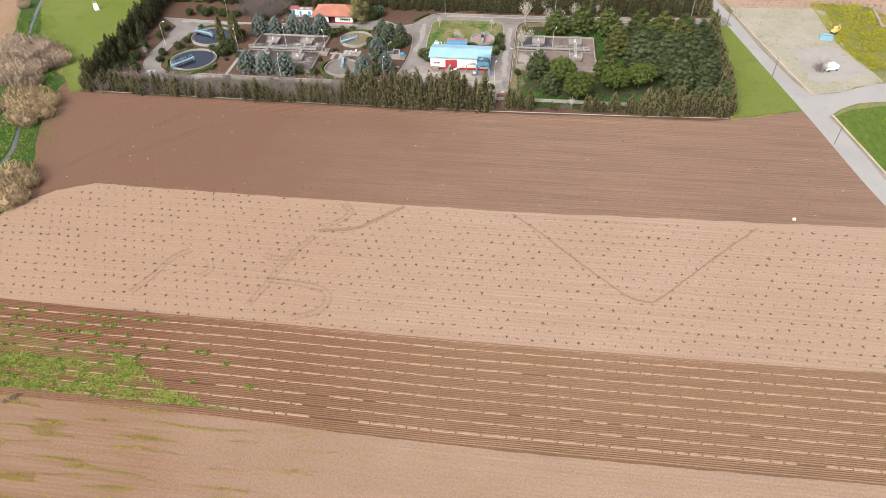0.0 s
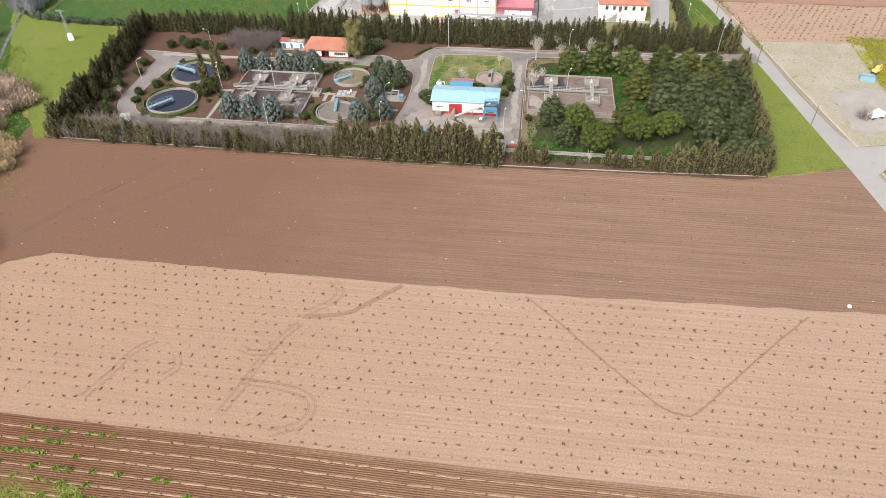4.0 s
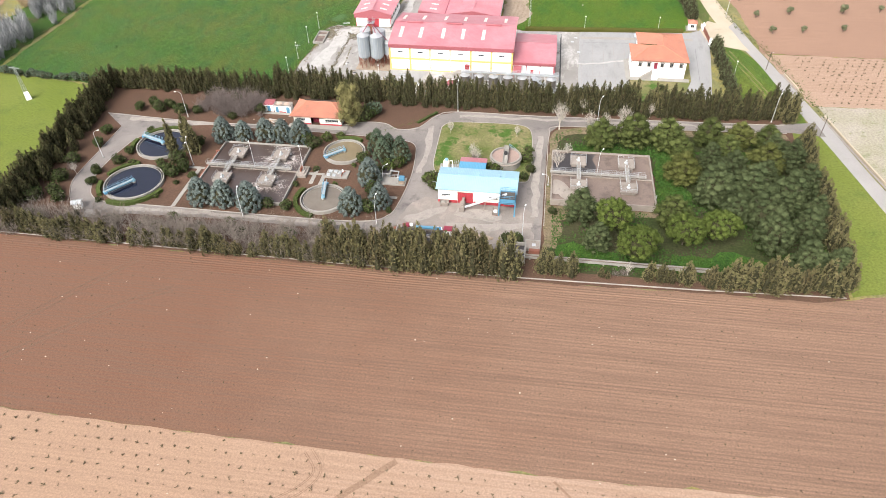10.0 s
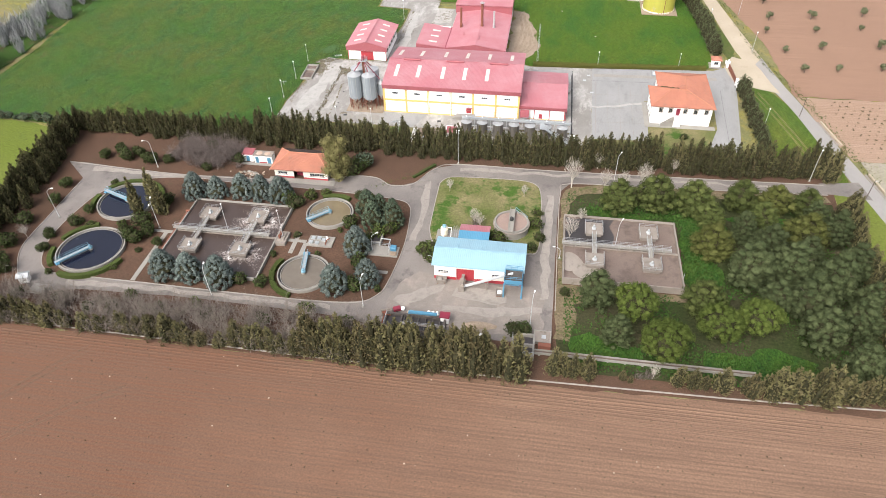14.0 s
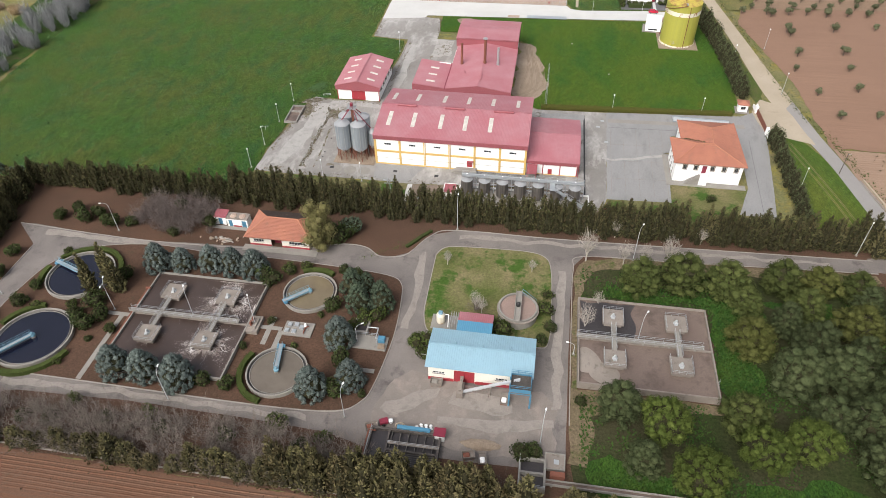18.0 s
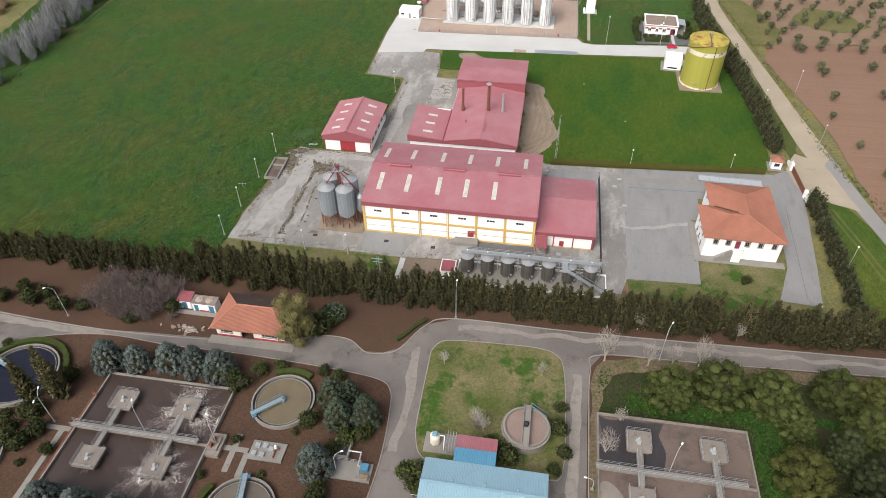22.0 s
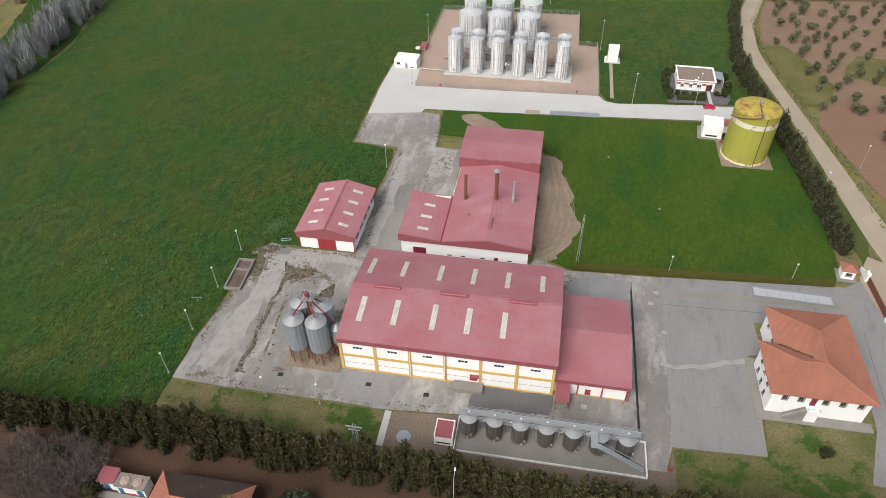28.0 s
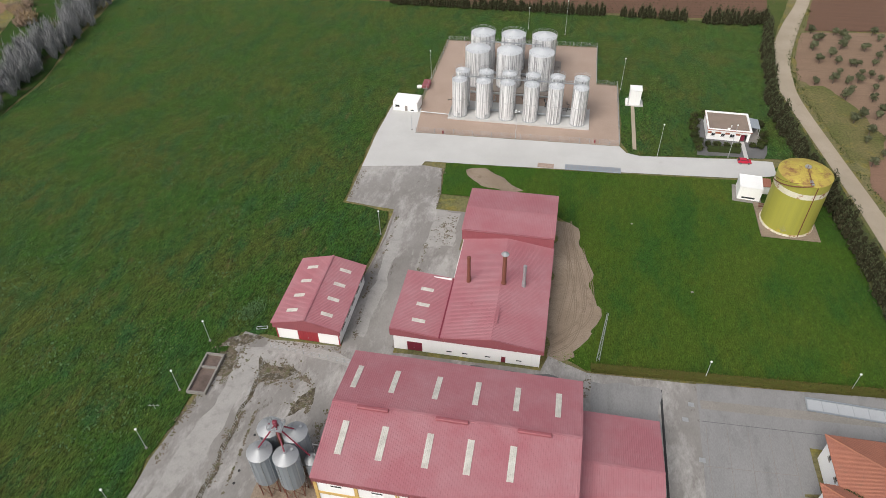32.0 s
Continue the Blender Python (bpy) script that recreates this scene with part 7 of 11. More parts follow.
for x, y, h in ((-105.2, 343.1, 6.6), (-105.5, 328.8, 6.6), (-105.4, 314.3, 6.6), (-105, 301.5, 6.6), (-75.4, 387.0, 8), (6.9, 351.2, 6), (36.8, 353.0, 6), (1.1, 437.8, 11.5), (22.8, 440.9, 11.5), (-79.5, 478.2, 11), (-9.7, 480, 12), (-47.5, 528, 9), (-31.9, 524.6, 14), (-78.8, 441.5, 9), (-81, 299, 6.5), (-69, 299, 6.5), (59.5, 312, 8), (53, 392, 8), (66.8, 371, 8), (68, 408, 8)):
    globe_lamp(x, y, h)
globe_lamp(-43.9, 441.4, 10, 3)


def lattice_mast(x, y, h, w, label):
    ob = thing("lattice_mast", label, "mast", (x, y, 0))
    c = [(-w, -w), (w, -w), (w, w), (-w, w)]
    for px, py in c:
        part("leg", tubes([((px, py, 0), (px * 0.4, py * 0.4, h))], 0.05, 4), "galv", ob)
    pairs = []
    for k in range(int(h / 1.2)):
        for i in range(4):
            s0, s1 = 1 - 0.6 * k * 1.2 / h, 1 - 0.6 * (k + 1) * 1.2 / h
            a, b = c[i], c[(i + 1) % 4]
            pairs.append(((a[0] * s0, a[1] * s0, k * 1.2), (b[0] * s1, b[1] * s1, (k + 1) * 1.2)))
    part("lattice", tubes(pairs, 0.03, 3), "galv", ob)
    return ob


lattice_mast(-16.0, 352.6, 15.5, 0.3, "slim grey lattice mast beside the lawn")
pw = lattice_mast(-58.0, 289.5, 9, 0.6, "small grey lattice power pole behind the hedge")
part("crossarm", boxes((-1.6, 1.6, -0.1, 0.1, 8.2, 8.4), (-1.2, 1.2, -0.1, 0.1, 7.2, 7.35)), "galv", pw)
py = lattice_mast(-195.0, 272.5, 13, 0.55, "grey lattice pylon on a white concrete foot")
part("foot", turned([(1.4, -0.1), (1.1, 2.6)], 4), "white", py, "white concrete foot")
part("crossarm", boxes((-2.0, 2.0, -0.1, 0.1, 12.2, 12.4)), "galv", py)
for x, y in ((82.0, 277), (90.4, 234.5), (99.4, 191), (74.9, 323)):
    ob = thing("wooden_pole", "dark wooden roadside pole", "pole", (x - 1.4, y, 0), 0, "roadside poles")
    part("pole", tubes([((0, 0, -0.1), (0.1, 0, 7.2))], 0.11, 7), "wood", ob)
    part("lamp_bracket", tubes([((0.1, 0, 6.8), (1.0, 0, 7.1))], 0.04, 4), "pole", ob)

rub = thing("rubble_heap", "heap of broken concrete and planks beside the road", "rubble", (-100.6, 267.0, 0.0))
rq = random.Random(31)
for k in range(34):
    s = rq.uniform(0.2, 0.55)
    bm = rounded((-s, s, -s * 0.6, s * 0.6, 0, s * 0.5), r=s * 0.12)
    o = part("lump", bm, rq.choice(("concrete", "mud", "gravel", "darkconc")), rub)
    o.matrix_basis = pose(rq.gauss(0, 2.0), rq.gauss(0, 0.6), 0.02 * k % 0.3, rq.uniform(-20, 20), rq.uniform(-20, 20), rq.uniform(0, 180))
for k in range(7):
    o = part("plank", boxes((-1.2, 1.2, -0.09, 0.09, 0, 0.06)), "twig_pale", rub)
    o.matrix_basis = pose(2.0 + rq.gauss(0, 0.7), -0.1 + rq.gauss(0, 0.4), 0.3 + 0.06 * k, 0, rq.uniform(-6, 6), 20 + rq.gauss(0, 14))

# ---- factory ----
hall = thing("factory_hall", "long white hall with ochre frame and red roof", "factory")
X0, X1, YF, YB, ZE, ZR = -66.6, -20.6, 309.2, 337.4, 10.5, 13.1
A, B = (X0, YF), (X1, YF)
bay = (X1 - X0) / 6
hall_holes = [(bay * i + bay / 2 - 1.1, bay * i + bay / 2 + 1.1, 6.9, 7.7) for i in range(6)] + [(bay * 4 - 2.3, bay * 4 - 0.6, 1.2, 3.4)]
wall(hall, "wall", A, B, 0, ZE - 0.2, "white", hall_holes)
for h in hall_holes[:6]:
    window(hall, A, B, h, 2, "white", False)
door(hall, A, B, hall_holes[6], "reddoor", 1, "half-open red door")
for p0, p1 in (((X1, YF + 0.3), (X1, YB)), ((X1 - 0.3, YB), (X0, YB)), ((X0, YB - 0.3), (X0, YF + 0.3))):
    wall(hall, "wall", p0, p1, 0, ZE - 0.2, "white")
for x in (X0, X1):
    bm = bmesh.new()
    a = [bm.verts.new((x + d, y, z)) for d in (0.02, 0.28) for y, z in ((YF, ZE - 0.2), (YB, ZE - 0.2), ((YF + YB) / 2, ZR - 0.2))]
    if x == X1:
        bmesh.ops.translate(bm, vec=(-0.3, 0, 0), verts=bm.verts)
    for f in ((0, 1, 2), (5, 4, 3), (0, 3, 4, 1), (1, 4, 5, 2), (2, 5, 3, 0)):
        bm.faces.new([a[i] for i in f])
    part("gable", bm, "redtrim", hall)
for i in range(7):
    x = X0 + bay * i
    part("column", boxes((x - 0.32, x + 0.32, YF - 0.22, YF - 0.003, 0, ZE - 1.4)), "ochre", hall, "ochre concrete column")
for i in range(6):
    x0, x1 = X0 + bay * i + 0.32, X0 + bay * (i + 1) - 0.32
    for z0, z1 in ((0.0, 0.45), (4.45, 5.15)):
        part("beam", boxes((x0, x1, YF - 0.14, YF - 0.003, z0, z1)), "ochre", hall)
    part("plinth_line", boxes((x0, x1, YF - 0.05, YF - 0.003, 2.3, 2.36)), "kerb", hall)
part("fascia", ribbed((X0 - 0.4, YF - 0.5, ZE - 1.4), (X1 + 0.5, YF - 0.5, ZE - 1.4), (X1 + 0.5, YF - 0.52, ZE), (X0 - 0.4, YF - 0.52, ZE), 0.5, 0.06), "redtrim", hall, "dark red ribbed fascia")
ym = (YF + YB) / 2
gable_roof(hall, X0 - 0.5, X1 + 0.6, YF - 0.6, YB + 0.6, ZE, ZR, "redroof", 0.42, 0.032)


def on_slope(y):
    return ZE + (ZR - ZE) * (1 - abs(y - ym) / ((YB - YF) / 2 + 0.6))


def roof_panel(parent, x0, x1, ya, yb, fz, material, name, label, lift=0.09):
    part(name, ribbed((x0, ya, fz(ya) + lift), (x1, ya, fz(ya) + lift), (x1, yb, fz(yb) + lift), (x0, yb, fz(yb) + lift), 0.3, 0.04, 0.06), material, parent, label)


for x in (-63.3, -55.7, -47.2, -39.7, -32.0):
    roof_panel(hall, x - 0.62, x + 0.62, 313.4, 319.8, on_slope, "skylight", "skylight", "translucent yellowed skylight strip")
for i, x in enumerate((-64.4, -56.7, -48.1, -40.3, -32.5, -24.6)):
    roof_panel(hall, x - 0.55, x + 0.55, 327.4, 333.6, on_slope, "skylight", "skylight", "translucent yellowed skylight strip")
for x in (-59.0, -43.8, -28.6):
    part("ridge_vent", rounded((x - 3.1, x + 3.1, ym - 1.0, ym - 0.2, ZR - 0.1, ZR + 0.55), r=0.12), "redtrim", hall, "dark red ridge vent")
for x in (-43.6, -51.2):
    part("downpipe", tubes([((x, YF - 0.3, 0), (x, YF - 0.3, ZE - 1.4))], 0.07, 6), "white", hall)
part("dock", boxes((-41.6, -35.2, 306.6, 309.0, 0, 1.1)), "concrete", hall, "concrete loading dock")
part("dock_steps", boxes(*[(-42.9 + 0.3 * k, -42.6 + 0.3 * k, 307, 308.6, 0, 0.22 + 0.2 * k) for k in range(4)]), "concrete", hall)
part("canopy", boxes((-37.8, -36.2, 308.2, 309.0, 3.5, 3.65)), "redtrim", hall)

annex = thing("factory_annex", "low white annex with red roof beside the hall", "factory")
A, B = (-20.2, 310.2), (-5.0, 310.2)
an_holes = [(6.6, 7.8, 0, 2.1)]
wall(annex, "wall", A, B, 0, 4.9, "white", an_holes)
door(annex, A, B, an_holes[0], "reddoor", 1, "red steel door")
for p0, p1 in (((-5.0, 310.5), (-5.0, 334.3)), ((-5.3, 334.3), (-20.2, 334.3))):
    wall(annex, "wall", p0, p1, 0, 4.9, "white")
for x in (-15.2, -10.1, -5.05):
    part("pilaster", boxes((x - 0.14, x + 0.14, 310.05, 310.19, 0, 4.0)), "reddoor", annex, "narrow red pilaster")
part("base_band", boxes((-20.2, -5, 310.1, 310.19, 0, 0.25)), "ochre", annex)
part("fascia", ribbed((-20.3, 309.7, 3.9), (-4.5, 309.7, 3.9), (-4.5, 309.68, 5.05), (-20.3, 309.68, 5.05), 0.5, 0.06), "redtrim", annex)
ymA = 322.4
for s in (((-20.3, 309.6, 5.05), (-4.4, 309.6, 5.05), (-4.4, ymA, 7.1), (-20.3, ymA, 7.1)), ((-4.4, 335.0, 5.05), (-20.3, 335.0, 5.05), (-20.3, ymA, 7.1), (-4.4, ymA, 7.1))):
    part("roof_slope", ribbed(*s, 0.42, 0.024), "redroof", annex)
part("ridge_cap", strip_along([(-20.3, ymA), (-4.4, ymA)], 0.5, 7.13, 0.08), "redroof", annex)
bm = bmesh.new()
for x in (-5.02,):
    a = [bm.verts.new((x + d, y, z)) for d in (-0.28, 0.0) for y, z in ((310.2, 4.9), (334.5, 4.9), (ymA, 6.95))]
    for f in ((0, 1, 2), (5, 4, 3), (0, 3, 4, 1), (1, 4, 5, 2), (2, 5, 3, 0)):
        bm.faces.new([a[i] for i in f])
part("gable", bm, "redtrim", annex)
part("drainpipe", tubes([((-4.6, 309.8, 0), (-4.6, 309.8, 4.9))], 0.08, 6), "reddoor", annex)
po = thing("entrance_porch", "small porch with sloping dark red roof", "porch", (-18.4, 307.9, 0))
part("roof", ribbed((-1.5, -2.2, 3.0), (1.5, -2.2, 3.0), (1.5, 1.9, 3.7), (-1.5, 1.9, 3.7), 0.4, 0.05), "redtrim", po)
for x in (-1.3, 1.3):
    part("post", boxes((x - 0.1, x + 0.1, -2.0, -1.8, 0, 3.0)), "reddoor", po)
part("platform", boxes((-1.5, 1.5, -2.2, 1.9, 0, 0.5)), "concrete", po)
part("handrail", rail([(-1.4, -2.1, 0.5), (1.4, -2.1, 0.5)], 1.0, 0.9), "galv", po)


# grain silos
def grain_silo(x, y, r, z0, z1, group="grain silos"):
    ob = thing("grain_silo", "grey ribbed steel silo on red legs", "silo", (x, y, 0.3), 0, group)
    bm = bmesh.new()
    n = 48
    prof = []
    rings = []
    for z in (z0, z1):
        rings.append([bm.verts.new(((r + (0.06 if i % 6 == 0 else 0)) * math.cos(2 * math.pi * i / n), (r + (0.06 if i % 6 == 0 else 0)) * math.sin(2 * math.pi * i / n), z)) for i in range(n)])
    for i in range(n):
        bm.faces.new((rings[0][i], rings[0][(i + 1) % n], rings[1][(i + 1) % n], rings[1][i]))
    part("shell", bm, "silo", ob)
    part("roof_cone", turned([(r + 0.1, z1 - 0.02), (0.35, z1 + 0.95), (0.3, z1 + 1.15)], 36), "steeltop", ob)
    part("hopper_cone", turned([(0.4, z0 - 1.9), (r, z0)], 24), "galv", ob)
    for k in range(8):
        a = 2 * math.pi * (k + 0.5) / 8
        part("stiffener", boxes((-0.07, 0.07, -0.05, 0.05, z0, z1)), "galv", ob).matrix_basis = pose((r + 0.06) * math.cos(a), (r + 0.06) * math.sin(a), 0, 0, 0, math.degrees(a) + 90)
        part("leg", tubes([((r * math.cos(a), r * math.sin(a), 0), (r * math.cos(a), r * math.sin(a), z0))], 0.11, 5), "rust", ob)
    pairs = []
    for k in range(8):
        a, b = 2 * math.pi * (k + 0.5) / 8, 2 * math.pi * (k + 1.5) / 8
        pairs += [((r * math.cos(a), r * math.sin(a), 0.2), (r * math.cos(b), r * math.sin(b), z0 - 0.3)), ((r * math.cos(a), r * math.sin(a), z0 - 0.3), (r * math.cos(b), r * math.sin(b), 0.2))]
    for pair in pairs:
        part("brace", tubes([pair], 0.05, 3), "rust", ob)
    for a in (0.9, 2.4):
        part("roof_hatch", turned([(0.28, z1 + 0.35), (0.28, z1 + 0.62)], 8, (r * 0.6 * math.cos(a), r * 0.6 * math.sin(a))), "steeltop", ob)
    part("ladder", tubes([((r + 0.25, dy, z0 - 2), (r + 0.25, dy, z1 + 0.4)) for dy in (-0.25, 0.25)] + [((r + 0.25, -0.25, z0 - 1.8 + 0.5 * k), (r + 0.25, 0.25, z0 - 1.8 + 0.5 * k)) for k in range(int((z1 - z0 + 2) / 0.5))], 0.03, 3), "galv", ob)
    return ob


tops = [(-77.0, 310.9), (-72.0, 310.9), (-77.1, 316.0), (-72.0, 315.8)]
for x, y in tops:
    grain_silo(x, y, 2.25, 4.0, 12.2)
grain_silo(-68.4, 313.0, 1.25, 4.2, 8.6, "grain silos")
tagged(part("silo_slab", boxes((-80.2, -67.2, 307.6, 319.0, 0.0, 0.3)), "mud"), "earthy concrete slab under the silos", "slab", kind="structure")
el = thing("bucket_elevator", "tall red bucket elevator with spreading chutes", "elevator", (-74.4, 314.2, 0.3))
part("mast", boxes((-0.34, -0.06, -0.16, 0.16, 0, 16.6), (0.06, 0.34, -0.16, 0.16, 0, 16.6)), "rust", el)
part("head", rounded((-0.45, 0.45, -0.3, 0.3, 16.4, 17.5), r=0.15), "wine", el)
part("ladder_cage", tubes([((0.9, dy, 0), (0.9, dy, 18)) for dy in (-0.35, 0.35)] + [((0.9, -0.35, 0.6 * k), (0.9, 0.35, 0.6 * k)) for k in range(30)], 0.04, 3), "galv", el)
part("top_platform", boxes((-1.2, 1.4, -1.1, 1.1, 15.8, 15.9)), "galv", el)
part("handrail", rail([(-1.2, -1.1, 15.9), (1.4, -1.1, 15.9), (1.4, 1.1, 15.9), (-1.2, 1.1, 15.9), (-1.2, -1.1, 15.9)], 1.0, 1.2, 0.04), "galv", el)
for x, y in tops:
    part("chute", tubes([((0, 0, 16.4), (x + 74.4, y - 314.2, 13.2))], 0.15, 7), "wine", el)
part("chute", tubes([((0, 0, 16.0), (6.0, -1.2, 9.5))], 0.14, 7), "wine", el)
part("frame_box", boxes((3.4, 6.4, 2.2, 2.35, 3.8, 4.0), (3.4, 6.4, 4.4, 4.55, 3.8, 4.0), (3.4, 3.55, 2.35, 4.4, 3.8, 4.0), (6.25, 6.4, 2.35, 4.4, 3.8, 4.0)), "white", el)
for px, pyy in ((3.5, 2.3), (6.3, 2.3), (3.5, 4.5), (6.3, 4.5)):
    part("frame_leg", tubes([((px, pyy, 0), (px, pyy, 3.8))], 0.07, 4), "white", el)

# garage
gar = thing("garage_building", "white garage with red doors and red roof", "garage")
A, B = (-89.6, 347.0), (-74.6, 347.0)
gh = [(5.0, 10.0, 0, 3.6)]
wall(gar, "wall", A, B, 0, 5.4, "white", gh)
door(gar, A, B, gh[0], "reddoor", 2, "bright red double sliding door")
side = [(2 + 4 * i, 4.6 + 4 * i, 2.6, 3.6) for i in range(5)]
C, D = (-74.6, 347.3), (-74.6, 367.7)
wall(gar, "wall", C, D, 0, 5.4, "white", side)
for h in side:
    window(gar, C, D, h, 1, "kerb", True)
wall(gar, "wall", (-74.9, 368.0), (-89.6, 368.0), 0, 5.4, "white")
wall(gar, "wall", (-89.6, 367.7), (-89.6, 347.3), 0, 5.4, "white")
for y, d in ((346.5, -1), (368.2, 1)):
    bm = bmesh.new()
    low, high = 3.9, 5.5
    pts = [(-90.2, low), (-74.0, low), (-74.0, high), (-82.1, 7.6), (-90.2, high)]
    va = [bm.verts.new((x, y, z)) for x, z in pts]
    vb = [bm.verts.new((x, y + 0.18, z)) for x, z in pts]
    bm.faces.new(va)
    bm.faces.new(vb[::-1])
    for i in range(5):
        bm.faces.new((va[i], vb[i], vb[(i + 1) % 5], va[(i + 1) % 5]))
    part("gable", bm, "redtrim", gar, "dark red sheet gable")
    face = y - 0.035 if d < 0 else y + 0.18
    part("cladding_ribs", boxes(*[(-90.0 + 0.46 * k, -89.86 + 0.46 * k, face, face + 0.035, low, high - 0.05 + 2.1 * (1 - abs(-89.93 + 0.46 * k + 82.1) / 8.1)) for k in range(35)]), "redtrim", gar)
gable_roof(gar, -90.5, -73.7, 346.4, 368.6, 5.5, 7.65, "redroof", 0.42, 0.032, "y")
for k in range(4):
    for sx in (-1, 1):
        cx, cy = -82.1 + sx * 4.2, 350.0 + 4.9 * k
        z = lambda x: 5.5 + 2.15 * (1 - abs(x + 82.1) / 8.4)
        a, b = (cx - 1.35, cx + 1.35)
        q = ((b, cy - 0.5, z(b) + 0.09), (b, cy + 0.5, z(b) + 0.09), (a, cy + 0.5, z(a) + 0.09), (a, cy - 0.5, z(a) + 0.09))
        part("skylight", ribbed(*(q if True else q), 0.3, 0.04, 0.05), "skylight", gar, "translucent skylight strip")
for x in (-89.62, -74.58):
    part("corner_strip", boxes((x - 0.12, x + 0.12, 346.86, 346.98, 0, 4.0)), "reddoor", gar)

# mill with a valley roof and a taller rear part
mill = thing("mill_building", "white mill with stepped red roofs and chimneys", "factory")
A, B = (-62.0, 348.4), (-28.8, 348.4)
mh = [(3.1, 6.6, 0, 3.0), (12.2, 13.4, 1.0, 1.45), (15.8, 17.0, 1.0, 1.45), (21.0, 22.2, 1.0, 1.45), (24.6, 25.6, 0, 2.0), (28.0, 29.2, 1.0, 1.45)]
wall(mill, "wall", A, B, 0, 5.8, "white", mh)
door(mill, A, B, mh[0], "wine", 2, "wine red double door")
door(mill, A, B, mh[4], "wine", 1, "wine red door")
for h in (mh[1], mh[2], mh[3], mh[5]):
    window(mill, A, B, h, 3, "black", False)
wall(mill, "wall", (-28.8, 348.7), (-28.8, 399.0), 0, 5.8, "white")
wall(mill, "wall", (-51.4, 399.0), (-51.4, 366.3), 0, 5.8, "white")
wall(mill, "wall", (-51.7, 366.3), (-62.0, 366.3), 0, 6.8, "white")
wall(mill, "wall", (-62.0, 366.0), (-62.0, 348.7), 0, 6.8, "white")
wall(mill, "wall", (-29.1, 399.3), (-51.4, 399.3), 0, 9.0, "white")
zw, zv, zr, ze = 7.5, 6.3, 8.0, 6.1
part("roof_slope", ribbed((-51.3, 347.7, zv), (-51.3, 366.9, zv), (-62.6, 366.9, zw), (-62.6, 347.7, zw), 0.42, 0.024), "redroof", mill)
part("roof_slope", ribbed((-51.2, 382.2, zv), (-51.2, 347.7, zv), (-39.8, 347.7, zr), (-39.8, 382.2, zr), 0.42, 0.024), "redroof", mill)
part("roof_slope", ribbed((-28.1, 347.7, ze), (-28.1, 382.2, ze), (-39.8, 382.2, zr), (-39.8, 347.7, zr), 0.42, 0.024), "redroof", mill)
part("valley_gutter", boxes((-51.45, -51.1, 347.7, 366.8, zv - 0.1, zv + 0.08)), "wine", mill)
bm = bmesh.new()
pts = [(-62.6, 5.2), (-28.1, 5.0), (-28.1, ze), (-39.8, zr), (-51.25, zv), (-62.6, zw)]
va = [bm.verts.new((x, 347.75, z)) for x, z in pts]
vb = [bm.verts.new((x, 347.95, z)) for x, z in pts]
for i in range(6):
    bm.faces.new((va[i], vb[i], vb[(i + 1) % 6], va[(i + 1) % 6]))
for q in ((0, 1, 4), (1, 2, 3), (1, 3, 4), (0, 4, 5)):
    bm.faces.new([va[i] for i in q])
    bm.faces.new([vb[i] for i in reversed(q)])
part("fascia", bm, "redtrim", mill, "dark red sheet gable front")
tops_x, tops_z = [-62.6, -51.25, -39.8, -28.1], [zw, zv, zr, ze]
part("cladding_ribs", boxes(*[(-62.4 + 0.5 * k, -62.25 + 0.5 * k, 347.715, 347.748, 5.2, float(np.interp(-62.3 + 0.5 * k, tops_x, tops_z)) - 0.06) for k in range(68)]), "redtrim", mill)
part("tower_front", ribbed((-51.6, 381.8, 6.2), (-28.3, 381.8, 6.2), (-28.3, 381.78, 9.5), (-51.6, 381.78, 9.5), 0.42, 0.032), "redtrim", mill, "dark red sheet step between roofs")
for s in (((-51.9, 381.6, 9.4), (-28.2, 381.6, 9.4), (-28.2, 390.6, 10.1), (-51.9, 390.6, 10.1)), ((-28.2, 399.8, 9.4), (-51.9, 399.8, 9.4), (-51.9, 390.6, 10.1), (-28.2, 390.6, 10.1))):
    part("roof_slope", ribbed(*s, 0.42, 0.024), "redroof", mill)
for x in (-28.5, -51.7):
    part("side_cladding", boxes((x - 0.1, x + 0.1, 382.0, 399.4, 5.8, 9.4)), "redtrim", mill)
for k in range(3):
    cy = 351.5 + 5.0 * k
    zz = lambda x: zv + (zw - zv) * (-51.3 - x) / 11.3
    part("skylight", ribbed((-55.2, cy - 0.5, zz(-55.2) + 0.09), (-55.2, cy + 0.5, zz(-55.2) + 0.09), (-58.2, cy + 0.5, zz(-58.2) + 0.09), (-58.2, cy - 0.5, zz(-58.2) + 0.09), 0.3, 0.04, 0.05), "skylight", mill)
part("roof_pipe", boxes((-39.4, -39.0, 352.5, 357.5, 8.1, 8.35)), "redroof", mill)
for k in range(2):
    part("vent_pipe", tubes([((-45.6 + 0.4 * k, 358, 7.2), (-45.6 + 0.4 * k, 358, 8.3))], 0.06, 5), "redtrim", mill)
